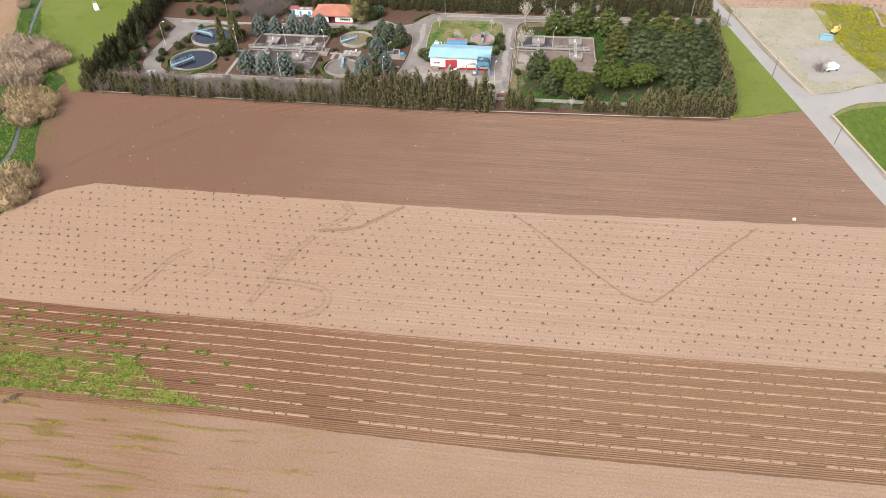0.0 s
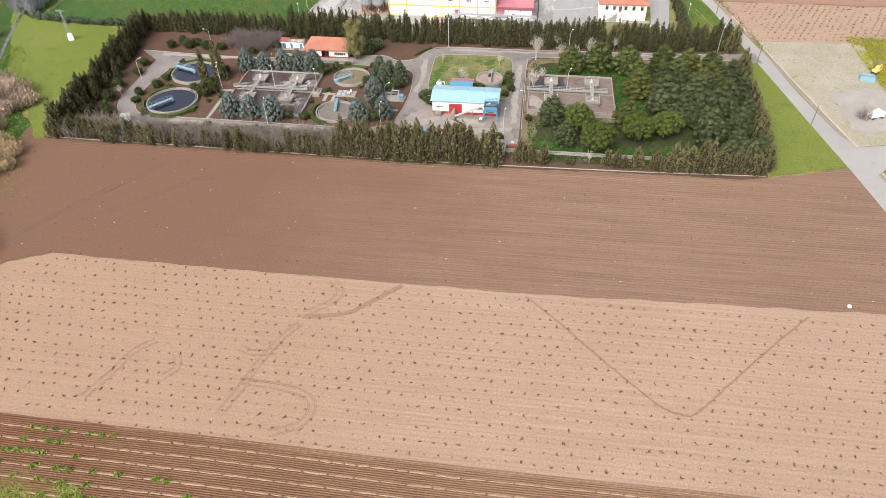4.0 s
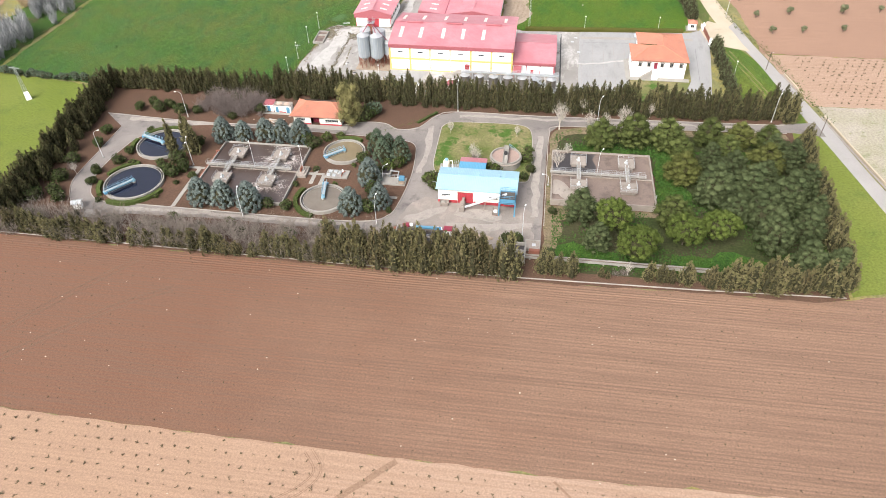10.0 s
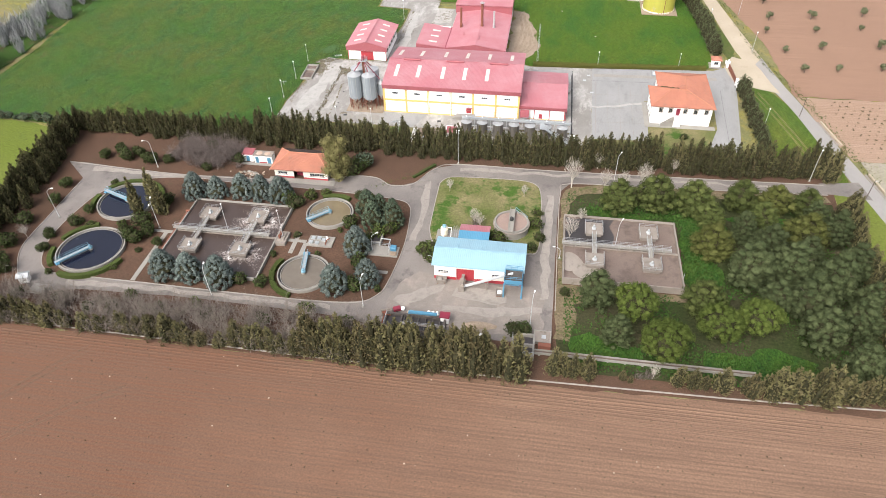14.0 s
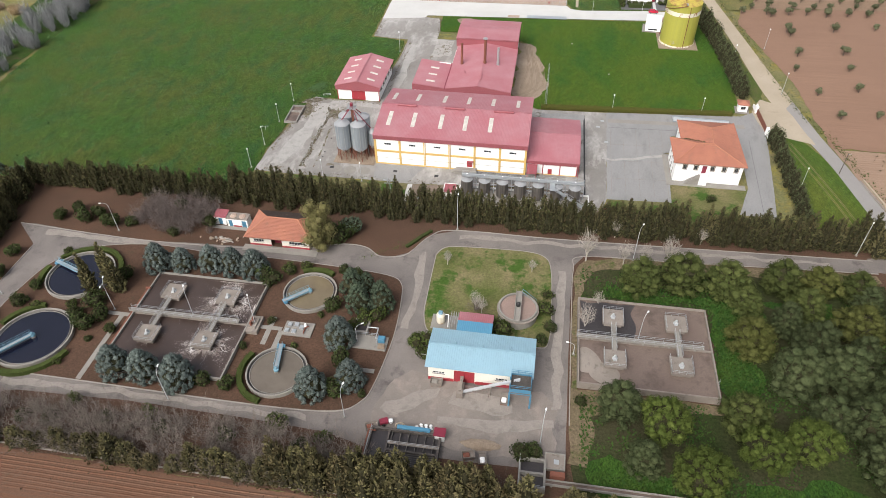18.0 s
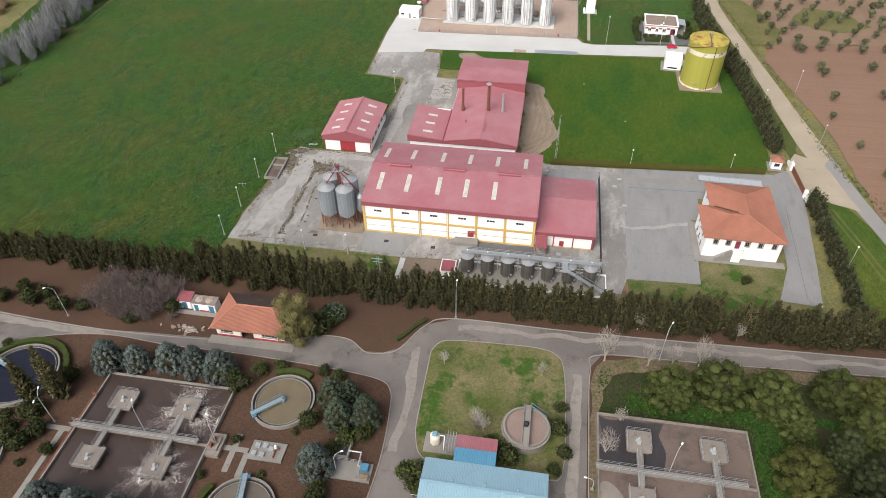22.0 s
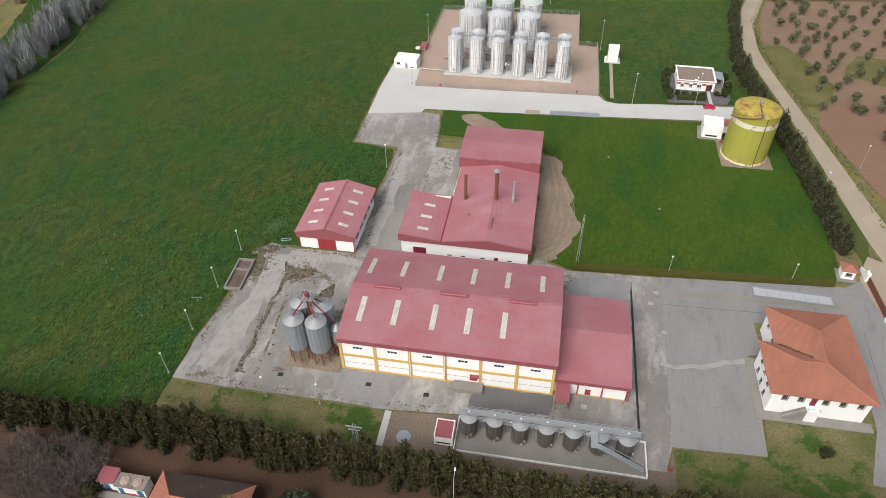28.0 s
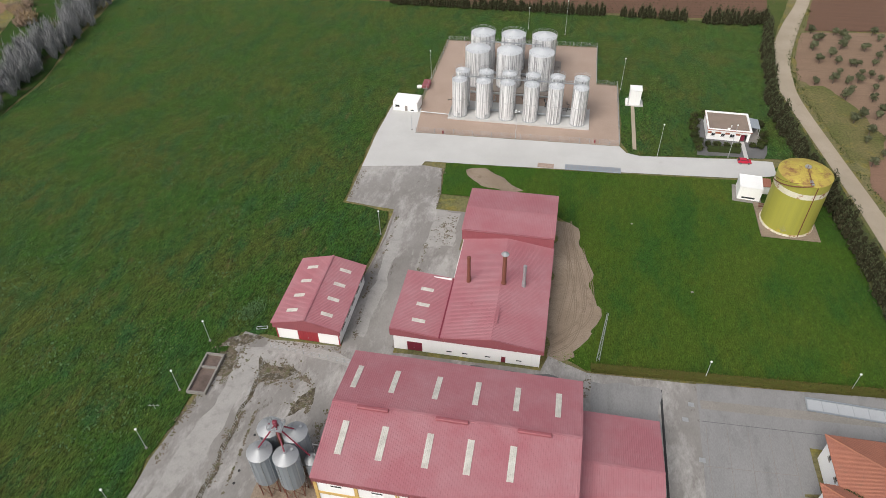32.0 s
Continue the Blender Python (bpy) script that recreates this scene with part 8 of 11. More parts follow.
for x, y, h, r, m, lbl in ((-47.5, 365.9, 14.4, 0.42, "rust", "rusty steel chimney"), (-39.1, 365.6, 16.8, 0.5, "rust", "rusty steel chimney with silver cowl"), (-34.4, 366.2, 13.4, 0.38, "galv", "galvanised steel chimney")):
    c = part("chimney", turned([(r + 0.12, 6.6), (r + 0.12, 8.4), (r, 8.6), (r, h)], 14, (x, y)), m, mill, lbl)
    part("cowl", turned([(r * 0.4, h), (r * 1.8, h + 0.25), (r * 1.9, h + 0.4), (0.1, h + 0.9)] if h > 16 else [(r * 1.15, h), (r * 1.15, h + 0.3), (0.05, h + 0.45)], 12, (x, y)), "steeltop" if h > 15 or h < 14 else "rust", c)

# office
off = thing("office_building", "white two-storey office with hipped tile roof", "office")
ez = 6.9
walls = [((23.4, 312.4), (42.4, 312.4)), ((42.4, 312.7), (42.4, 335.4)), ((42.1, 335.4), (26.6, 335.4)), ((26.6, 335.1), (26.6, 324.7)), ((26.3, 324.7), (23.4, 324.7)), ((23.4, 324.4), (23.4, 312.7))]
s_holes = [(u - 0.5, u + 0.5, 4.4, 5.85) for u in (2.7, 5.8, 10.5, 13.8, 17.2)] + [(7.6, 8.9, 3.4, 6.0)]
w_holes = [(2.0 + 3.0 * k, 3.1 + 3.0 * k, z, z + 1.6) for k in range(4) for z in (1.0, 4.3)]
n_holes = [(2.0, 3.1, 4.3, 5.9), (6.4, 7.5, 4.3, 5.9)]
for i, (p0, p1) in enumerate(walls):
    holes = s_holes if i == 0 else w_holes[:8] if i == 5 else n_holes if i == 3 else ()
    holes = [h for h in holes if h[1] < (Vector(p1) - Vector(p0)).length]
    wall(off, "wall", p0, p1, 0, ez, "white", holes)
    for h in holes:
        if i == 0 and h[2] < 4:
            door(off, p0, p1, h, "wine", 1, "wine red entrance door")
        else:
            w = window(off, p0, p1, h, 1, "kerb")
            if i == 0:
                bm = boxes((h[0] - 0.18, h[0] - 0.02, -0.07, 0.0, h[2] - 0.1, h[3] + 0.1), (h[1] + 0.02, h[1] + 0.18, -0.07, 0.0, h[2] - 0.1, h[3] + 0.1), (h[0] - 0.26, h[1] + 0.26, -0.09, 0.0, h[3] + 0.1, h[3] + 0.26), (h[0] - 0.1, h[1] + 0.1, -0.07, 0.0, h[3] + 0.26, h[3] + 0.38))
                bmesh.ops.transform(bm, matrix=on_wall(p0, p1), verts=bm.verts)
                part("window_surround", bm, "brown", w, "brown moulded surround")
SW, SE, NE, NW, N1, W1 = (22.6, 311.6, ez), (43.2, 311.6, ez), (43.2, 336.2, ez), (25.8, 336.2, ez), (25.8, 325.5, ez), (22.6, 325.5, ez)
Q, P1, P2 = (29.4, 318.5, 9.7), (34.0, 318.6, 9.85), (34.5, 327.6, 9.85)
slopes = [(0, 1, 7, 6), (5, 0, 6), (1, 2, 8, 7), (2, 3, 8), (3, 4, 7, 8), (4, 5, 6, 7)]
part("roof", faces_roof([SW, SE, NE, NW, N1, W1, Q, P1, P2], slopes, 0.2), "tile", off)
part("tile_relief", pantiles([SW, SE, NE, NW, N1, W1, Q, P1, P2], slopes), "tile", off)
for a, b in ((SW, Q), (W1, Q), (Q, P1), (SE, P1), (P1, P2), (NE, P2), (NW, P2)):
    part("ridge_tile", tubes([(Vector(a) + Vector((0, 0, 0.06)), Vector(b) + Vector((0, 0, 0.06)))], 0.12, 6), "tileridge", off)
v, f = leaf_cloud(np.array([np.array(N1) + (np.array(P1) - np.array(N1)) * t + (0, 0, 0.12) for t in np.linspace(0.1, 0.75, 160)]) + np.random.default_rng(3).normal(size=(160, 3)) * (0.13, 0.13, 0.05), np.random.default_rng(4).normal(size=(160, 3)), np.full(160, 0.35), 0.6, 3)
part("valley_moss", (v.tolist(), [], f.tolist()), "shrub", off, "green moss growing in the roof valley")
part("eaves", boxes((22.7, 43.1, 311.7, 312.4, ez - 0.22, ez - 0.05)), "white", off)
part("landing", boxes((30.6, 32.9, 310.8, 312.35, 0, 3.4)), "white", off)
for k in range(12):
    part("step", boxes((30.6 - 0.36 * (k + 1), 30.6 - 0.36 * k, 310.9, 312.2, 0, 3.2 - 0.27 * k)), "concrete", off)
part("stair_rail", tubes([((30.6, 310.9, 4.4), (26.4, 310.9, 1.0)), ((26.4, 310.9, 0), (26.4, 310.9, 1.0)), ((30.6, 310.9, 3.4), (30.6, 310.9, 4.4)), ((30.6, 310.8, 4.4), (32.9, 310.8, 4.4)), ((32.9, 310.8, 3.4), (32.9, 310.8, 4.4)), ((28.5, 310.9, 1.8), (28.5, 310.9, 2.8))], 0.05, 5), "galv", off)
part("pavement", boxes((21.6, 44.2, 310.0, 312.3, 0, 0.16), (21.6, 23.3, 312.3, 326.4, 0, 0.16), (23.3, 26.4, 324.9, 326.4, 0, 0.16)), "concrete", off)
part("porch_roof", faces_roof([(43.0, 317.2, 4.6), (44.4, 317.2, 4.2), (44.4, 319.4, 4.2), (43.0, 319.4, 4.6)], [(0, 1, 2, 3)], 0.15), "tile", off)
wb = thing("weighbridge", "long galvanised weighbridge deck set in asphalt", "weighbridge", (36.2, 347.8, 0.045), -2.2)
part("deck", rounded((-9.2, 9.2, -1.5, 1.5, 0, 0.22), r=0.04), "galv", wb)
for k in range(6):
    part("deck_plate", boxes((-8.9 + 3.0 * k, -6.1 + 3.0 * k, -1.25, 1.25, 0.22, 0.24)), "pole", wb)
for s in (-1.6, 1.6):
    part("guide_rail", boxes((-9.2, 9.2, s - 0.1, s + 0.1, 0.1, 0.4)), "silo", wb)
gh2 = thing("gate_lodge", "small white gate lodge with tile roof", "lodge", (51.0, 357.8, 0), -5)
A, B = (-1.5, -1.5), (1.5, -1.5)
wall(gh2, "wall", A, B, 0, 2.8, "white", [(0.8, 2.3, 1.1, 2.1)], 0.2)
window(gh2, A, B, (0.8, 2.3, 1.1, 2.1), 1, "kerb")
for p0, p1 in (((1.5, -1.3), (1.5, 1.5)), ((1.3, 1.5), (-1.5, 1.5)), ((-1.5, 1.3), (-1.5, -1.3))):
    wall(gh2, "wall", p0, p1, 0, 2.8, "white", (), 0.2)
part("roof", faces_roof([(-2, -2, 2.85), (2, -2, 2.85), (2, 2, 2.85), (-2, 2, 2.85), (0, 0, 3.9)], [(0, 1, 4), (1, 2, 4), (2, 3, 4), (3, 0, 4)], 0.1), "tile", gh2)
part("slab", boxes((-2.3, 2.3, -2.6, 2.3, -0.02, 0.12)), "concrete", gh2)
gate = thing("sliding_gate", "long rusty brown sliding gate between white pillars", "gate", (55.8, 349.6, 0), 93)
part("gate_frame", boxes((-6.2, 6.2, -0.06, 0.06, 0.15, 0.35), (-6.2, 6.2, -0.06, 0.06, 1.9, 2.1)), "rust", gate)
for k in range(32):
    part("slat", boxes((-6.1 + 0.385 * k, -5.8 + 0.385 * k, -0.04, 0.04, 0.35, 1.9)), "rust", gate)
for x, s in ((6.9, 1), (-6.9, -1)):
    part("pillar", rounded((x - 0.5, x + 0.5, -0.4, 0.4, 0, 2.6), r=0.05), "white", gate, "white rendered gate pillar")
    bm = bmesh.new()
    a = [bm.verts.new((x + s * d, y, z)) for y in (-0.15, 0.15) for d, z in ((0.5, 0), (4.0, 0), (4.0, 1.2), (2.2, 1.6), (0.5, 3.2))]
    bm.faces.new(a[:5])
    bm.faces.new(a[5:][::-1])
    for i in range(5):
        bm.faces.new((a[i], a[(i + 1) % 5], a[5 + (i + 1) % 5], a[5 + i]))
    part("wing_wall", bm, "white", gate, "curved white wing wall")

# wine tanks with a catwalk
tagged(part("tank_slab", boxes((-39.0, -1.6, 292.6, 300.2, 0.0, 0.25)), "concrete"), "stained concrete slab under the wine tanks", "slab", kind="structure")
tagged(part("slab_wall", boxes((-39.2, -39.0, 292.4, 300.4, 0, 0.8), (-1.6, -1.4, 292.4, 300.4, 0, 0.8), (-39.0, -1.6, 300.2, 300.4, 0, 0.8), (-39.0, -1.6, 292.4, 292.6, 0, 0.6)), "white"), "low white wall round the wine tank slab", "wall", kind="structure")
wt = thing("wine_tank", "dark weathered steel wine tank with conical lid", "tank", (-36.7, 297.4, 0.1), 0, "row of wine tanks")
part("shell", turned([(1.66, 0.5), (1.7, 0.6), (1.7, 5.2)], 32, cap=(True, False)), "steeldark", wt)
part("lid", turned([(1.74, 5.2), (0.4, 5.6), (0.32, 5.75), (0.05, 5.77)], 32), "steeltop", wt, "pale conical steel lid")
part("foot_ring", hollow((0, 0), 1.5, 1.85, 0.0, 0.5, 32), "concrete", wt)
part("hoop", hollow((0, 0), 1.69, 1.76, 2.6, 2.75, 32), "steeldark", wt)
part("valve", tubes([((0, -1.7, 0.9), (0, -2.2, 0.9))], 0.12, 6), "galv", wt)
part("manhole", tubes([((0.6, -1.5, 1.4), (0.65, -1.85, 1.4))], 0.3, 10), "galv", wt)
for k in range(1, 7):
    copy_thing(wt, pose(-36.7 + 5.15 * k, 297.4 - 0.02 * k, 0.1, 0, 0, 8 * k))
cw = thing("catwalk", "galvanised catwalk above the wine tanks", "catwalk", (0, 0, 0.25))
part("deck", boxes((-38.2, -3.4, 297.3, 298.3, 6.1, 6.25), (-38.2, -3.4, 297.22, 297.3, 5.95, 6.4), (-38.2, -3.4, 298.3, 298.38, 5.95, 6.4)), "galv", cw)
part("handrail", rail([(-38.2, 297.3, 6.25), (-3.4, 297.3, 6.25)], 1.0, 2.4, 0.035), "galv", cw)
part("handrail", rail([(-38.2, 298.3, 6.25), (-3.4, 298.3, 6.25)], 1.0, 2.4, 0.035), "galv", cw)
for k in range(7):
    part("column", boxes((-34.2 + 5.15 * k, -34.0 + 5.15 * k, 298.4, 298.6, 0, 6.2)), "galv", cw)
    part("lamp", turned([(0.16, 6.9), (0.2, 7.1), (0.08, 7.2)], 10, (-36.7 + 5.15 * k, 297.25)), "lampwhite", cw, "small white lamp")
part("wine_pipe", tubes([((-38.6, 299.3, 1.2), (-3, 299.3, 1.2)), ((-38.6, 299.5, 2.2), (-3, 299.5, 2.2))], 0.12, 6), "pole", cw, "pale pipes behind the tanks")
for k in range(15):
    part("tread", boxes((-11.5 + 0.62 * k, -10.7 + 0.62 * k, 293.6, 294.6, 6.0 - 0.42 * k, 6.1 - 0.42 * k)), "galv", cw)
part("stair_stringer", tubes([((-11.5, 293.6, 6.1), (-2.2, 293.6, 0.1)), ((-11.5, 294.6, 6.1), (-2.2, 294.6, 0.1)), ((-11.5, 293.6, 7.1), (-2.2, 293.6, 1.1)), ((-11.5, 294.6, 7.1), (-2.2, 294.6, 1.1))], 0.07, 5), "galv", cw)
part("landing", boxes((-12.9, -11.5, 293.6, 297.2, 6.05, 6.15)), "galv", cw)
rk = thing("pump_house", "small white pump house with red roof", "hut", (-41.3, 295.4, 0.05))
A, B = (-1.9, -2.0), (1.9, -2.0)
wall(rk, "wall", A, B, 0, 2.9, "white", [(0.5, 3.3, 0.4, 1.0)], 0.2)
window(rk, A, B, (0.5, 3.3, 0.4, 1.0), 3, "black", False)
for p0, p1 in (((1.9, -1.8), (1.9, 2.0)), ((1.7, 2.0), (-1.9, 2.0)), ((-1.9, 1.8), (-1.9, -1.8))):
    wall(rk, "wall", p0, p1, 0, 3.2, "white", (), 0.2)
part("roof", ribbed((-1.65, -2.1, 3.0), (1.65, -2.1, 3.0), (1.65, 1.75, 3.15), (-1.65, 1.75, 3.15), 0.35, 0.04), "redtrim", rk)
mc = thing("manhole_cover", "round grey concrete pit cover in gravel", "cover", (-49.6, 294.0, 0.03))
part("cover", turned([(1.5, 0), (1.5, 0.18), (1.4, 0.22)], 28), "silo", mc)
tagged(part("path", boxes((-54.8, -53.4, 291.2, 299.6, 0.04, 0.1)), "newconc"), "pale concrete path beside the gravel", "path", kind="structure")
fh = thing("fire_hydrant", "red fire hydrant post", "hydrant", (3.2, 295.0, 0.03), 0, "hydrants")
part("post", turned([(0.18, 0), (0.18, 0.8), (0.26, 0.85), (0.26, 1.1), (0.05, 1.25)], 10), "reddoor", fh)
part("outlet", tubes([((-0.35, 0, 0.7), (0.35, 0, 0.7))], 0.09, 6), "reddoor", fh)
for x, y in ((-68, 440.6), (-18.3, 442.9)):
    copy_thing(fh, pose(x, y, 0.04))
sb = thing("concrete_trough", "long open concrete trough divided in two", "trough", (-101.6, 333.8, 0), 2)
part("rim", boxes((-2.2, -1.8, -5.5, 5.5, 0, 0.8), (1.8, 2.2, -5.5, 5.5, 0, 0.8), (-1.8, 1.8, -5.5, -5.1, 0, 0.8), (-1.8, 1.8, 5.1, 5.5, 0, 0.8), (-1.8, 1.8, 1.4, 1.8, 0, 0.8)), "concrete", sb)
part("floor", boxes((-1.8, 1.8, -5.1, 5.1, 0, 0.2)), "sludge", sb)

# round steel tanks in the gravel yard
tagged(part("tank_slab", boxes((-68.0, -20.6, 450.4, 463.4, 0.0, 0.4), (-68.0, -20.6, 450.2, 450.4, 0, 0.7), (-20.6, -20.4, 450.2, 463.4, 0, 0.7), (-68.2, -68, 450.2, 463.4, 0, 0.7)), "newconc"), "pale concrete slab under the slim tanks", "slab", kind="structure")
tagged(part("tank_slab", boxes((-68.0, -32.0, 471.5, 499, 0.0, 0.35)), "darkconc"), "stained concrete slab under the wide tanks", "slab", kind="structure")


def steel_tank(x, y, r, h, label, group):
    ob = thing("steel_tank", label, "tank", (x, y, 0.35), 0, group)
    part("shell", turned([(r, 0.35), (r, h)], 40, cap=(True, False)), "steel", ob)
    part("foot_ring", hollow((0, 0), r - 0.25, r + 0.05, 0, 0.35, 32), "galv", ob)
    part("lid", turned([(r + 0.04, h), (0.5, h + r * 0.3), (0.45, h + r * 0.3 + 0.3), (0.05, h + r * 0.3 + 0.35)], 40), "tanktop", ob)
    bm = bmesh.new()
    n = 18
    c = [(r * 1.02 * math.cos(2 * math.pi * i / n), r * 1.02 * math.sin(2 * math.pi * i / n)) for i in range(n)]
    for i in range(n):
        a, b = c[i], c[(i + 1) % n]
        for z in (h + 0.55, h + 1.05):
            tube(bm, (*a, z), (*b, z), 0.035, 3)
        tube(bm, (*a, h), (*a, h + 1.05), 0.035, 3)
    part("guard_rail", bm, "galv", ob)
    part("hoop", hollow((0, 0), r - 0.01, r + 0.05, h * 0.5, h * 0.5 + 0.1, 40), "galv", ob)
    part("downpipe", tubes([((r + 0.12, 0, 0.2), (r + 0.12, 0, h))], 0.08, 5), "galv", ob)
    part("manhole", tubes([((0, -r + 0.05, 1.5), (0, -r - 0.2, 1.5))], 0.4, 10), "galv", ob)
    return ob


t1 = steel_tank(-64.5, 453.6, 2.5, 13.2, "slim tall stainless steel tank with railed top", "slim steel tanks")
for i in range(6):
    for j in range(2):
        if i or j:
            copy_thing(t1, pose(-64.5 + 8.02 * i, 453.6 + 6.6 * j, 0.35, 0, 0, 30 * i + 70 * j))
t2 = steel_tank(-61.9, 477.8, 4.55, 13.2, "wide stainless steel tank with railed top", "wide steel tanks")
for i in range(3):
    for j in range(2):
        if i or j:
            copy_thing(t2, pose(-61.9 + 11.45 * i, 477.8 + 13.6 * j, 0.35, 0, 0, 40 * i + 25 * j))
cg = thing("tank_gangway", "galvanised gangway between tank tops", "gangway", (0, 0, 0.35))
for y in (457.0,):
    part("deck", boxes((-64.5, -24.4, y - 0.35, y + 0.35, 12.6, 12.7)), "galv", cg)
    for s in (-0.35, 0.35):
        part("handrail", rail([(-64.5, y + s, 12.7), (-24.4, y + s, 12.7)], 1.0, 2.6), "galv", cg)
part("deck", boxes((-61.9, -39.0, 484.3, 485.0, 12.7, 12.8)), "galv", cg)
part("handrail", rail([(-61.9, 484.3, 12.8), (-39.0, 484.3, 12.8)], 1.0, 2.6), "galv", cg)
for k in range(6):
    part("hanger", tubes([((-62.4 + 8.02 * k, 457.0, 0), (-62.4 + 8.02 * k, 457.0, 12.6))], 0.07, 4), "galv", cg)
part("pipe_rack", boxes((-67, -22, 456.4, 457.6, 0.5, 0.7), (-66, -34, 468.5, 469.2, 0.4, 0.9), (-64, -36, 484.2, 485.2, 0.4, 0.9)), "galv", cg)
part("pipe", pipe([(-78, 452.4, 0.5), (-68, 452, 0.5), (-68, 457, 0.5), (-22, 457, 0.8)], 0.15, 6), "galv", cg)
rp = random.Random(17)
for k in range(16):
    x, y = rp.choice(((-66, 463.6), (-58, 465), (-50, 464.4), (-42, 465), (-34, 464), (-26, 462.6), (-56.5, 484.5), (-45, 484.5), (-33, 477.6), (-33.6, 486)))
    run = thing("pipe_run", "dark steel pipes and valves on the gravel", "pipes", (x + rp.uniform(-2, 2), y + rp.uniform(-0.8, 0.8), 0.04), rp.choice((0, 90, 12, 80)), "tank pipework")
    n = rp.uniform(1.6, 3.4)
    part("pipe", pipe([(-n, 0, 0.4), (n, 0, 0.4), (n, 0.9, 0.4), (n, 0.9, 1.5)], 0.13, 6), rp.choice(("steeldark", "galv", "steeldark")), run)
    part("valve", turned([(0.28, 0.2), (0.3, 0.5), (0.12, 0.6), (0.12, 0.9)], 10, (rp.uniform(-1, 1), 0)), "steeldark", run)
    part("support", boxes((-n + 0.2, -n + 0.4, -0.15, 0.15, 0, 0.3), (n - 0.4, n - 0.2, -0.15, 0.15, 0, 0.3)), "darkconc", run)
wh = thing("tank_hut", "white plastered plant hut beside the tanks", "hut", (-83.6, 456.2, 0.045), -3)
A, B = (-4.4, -3.0), (4.4, -3.0)
hh = [(0.8, 2.3, 1.4, 2.2), (4.2, 5.2, 0, 2.1), (6.2, 7.6, 0.2, 0.8)]
wall(wh, "wall", A, B, 0, 3.5, "white", hh, 0.25)
window(wh, A, B, hh[0], 1, "black")
door(wh, A, B, hh[1], "kerb", 1)
window(wh, A, B, hh[2], 2, "kerb", False)
for p0, p1 in (((4.4, -2.75), (4.4, 3.0)), ((4.15, 3.0), (-4.4, 3.0)), ((-4.4, 2.75), (-4.4, -2.75))):
    wall(wh, "wall", p0, p1, 0, 3.5, "white", (), 0.25)
part("roof", boxes((-4.15, 4.15, -2.75, 2.75, 3.3, 3.42)), "white", wh)
dm = thing("red_pump_cover", "dark red pump housings beside the fence", "pump", (-80.0, 470.5, 0.04))
for k in range(2):
    part("cover", rounded((-1.3, 1.3, -1.1 + 2.6 * k, 1.1 + 2.6 * k, 0.6, 1.7), r=0.08), "redtrim", dm)
    part("plinth", boxes((-1.1, 1.1, -0.9 + 2.6 * k, 0.9 + 2.6 * k, 0, 0.6)), "concrete", dm)
part("tank", turned([(1.0, 0), (1.0, 0.5)], 16, (-2.5, 0.4)), "white", dm)
wk = thing("white_kiosk", "tall narrow white transformer kiosk", "kiosk", (-5.2, 471.3, 0))
part("wall", rounded((-1.9, 1.9, -1.9, 1.9, 0.2, 5.6), r=0.04), "white", wk)
part("roof", boxes((-2.05, 2.05, -2.05, 2.05, 5.6, 5.75)), "white", wk)
part("slab", boxes((-3.0, 3.0, -2.6, 2.4, 0, 0.2)), "newconc", wk)
part("side_box", boxes((-3.0, -2.3, -1.5, -0.3, 0.2, 1.9)), "white", wk)
tagged(part("path", boxes((-6.3, -5.1, 441, 468.6, 0.02, 0.07)), "dirtroad"), "narrow trodden path to the kiosk", "path", kind="structure")

# digester tank and its shed
yt = thing("storage_tank", "large faded yellow tank with rusting domed top", "tank", (34.3, 410.6, 0.3))
part("shell", turned([(6.7, 0), (6.7, 12.3)], 56, cap=(True, False)), "yellowtank", yt)
part("band", turned([(6.72, 12.3), (6.72, 13.9)], 56, cap=(False, False)), "whiteband", yt, "white band with rust streaks")
part("upper_shell", turned([(6.7, 13.9), (6.7, 16.4)], 56, cap=(False, False)), "yellowtank", yt)
part("dome", turned([(6.75, 16.4), (6.0, 16.9), (4.2, 17.5), (2.0, 17.9), (0.6, 18.0)], 56, cap=(False, True)), "yellowtop", yt, "rust stained yellow dome")
for k in range(16):
    a = 2 * math.pi * k / 16
    part("dome_rib", tubes([((6.7 * math.cos(a), 6.7 * math.sin(a), 16.46), (4.2 * math.cos(a), 4.2 * math.sin(a), 17.54)), ((4.2 * math.cos(a), 4.2 * math.sin(a), 17.54), (0.7 * math.cos(a), 0.7 * math.sin(a), 18.03))], 0.06, 4), "yellowtop", yt)
part("hatch", turned([(0.8, 17.9), (0.8, 18.4), (0.5, 18.5)], 14), "steeltop", yt)
part("top_walk", boxes((-0.4, 0.4, -6.9, -0.7, 17.2, 17.3)), "galv", yt)
part("top_rail", rail([(-0.4, -6.9, 16.9), (-0.4, -0.7, 18.0)], 1.0, 1.2, 0.05), "rust", yt)
steps = [(7.0 * math.cos(a), 7.0 * math.sin(a), 17.0 - (a + 1.55) * -2.2) for a in np.arange(-1.55, -3.3, -0.12)]
part("spiral_stair", pipe(steps, 0.16, 5), "rust", yt, "dark spiral stair")
part("stair_rail", pipe([(x, y, z + 1.0) for x, y, z in steps], 0.06, 4), "rust", yt)
part("down_pipe", tubes([((1.6, -6.75, 0), (1.6, -6.75, 16.3))], 0.12, 6), "rust", yt)
part("manhole", tubes([((-3.2, -5.8, 1.2), (-3.4, -6.2, 1.2))], 0.5, 12), "yellowtop", yt)
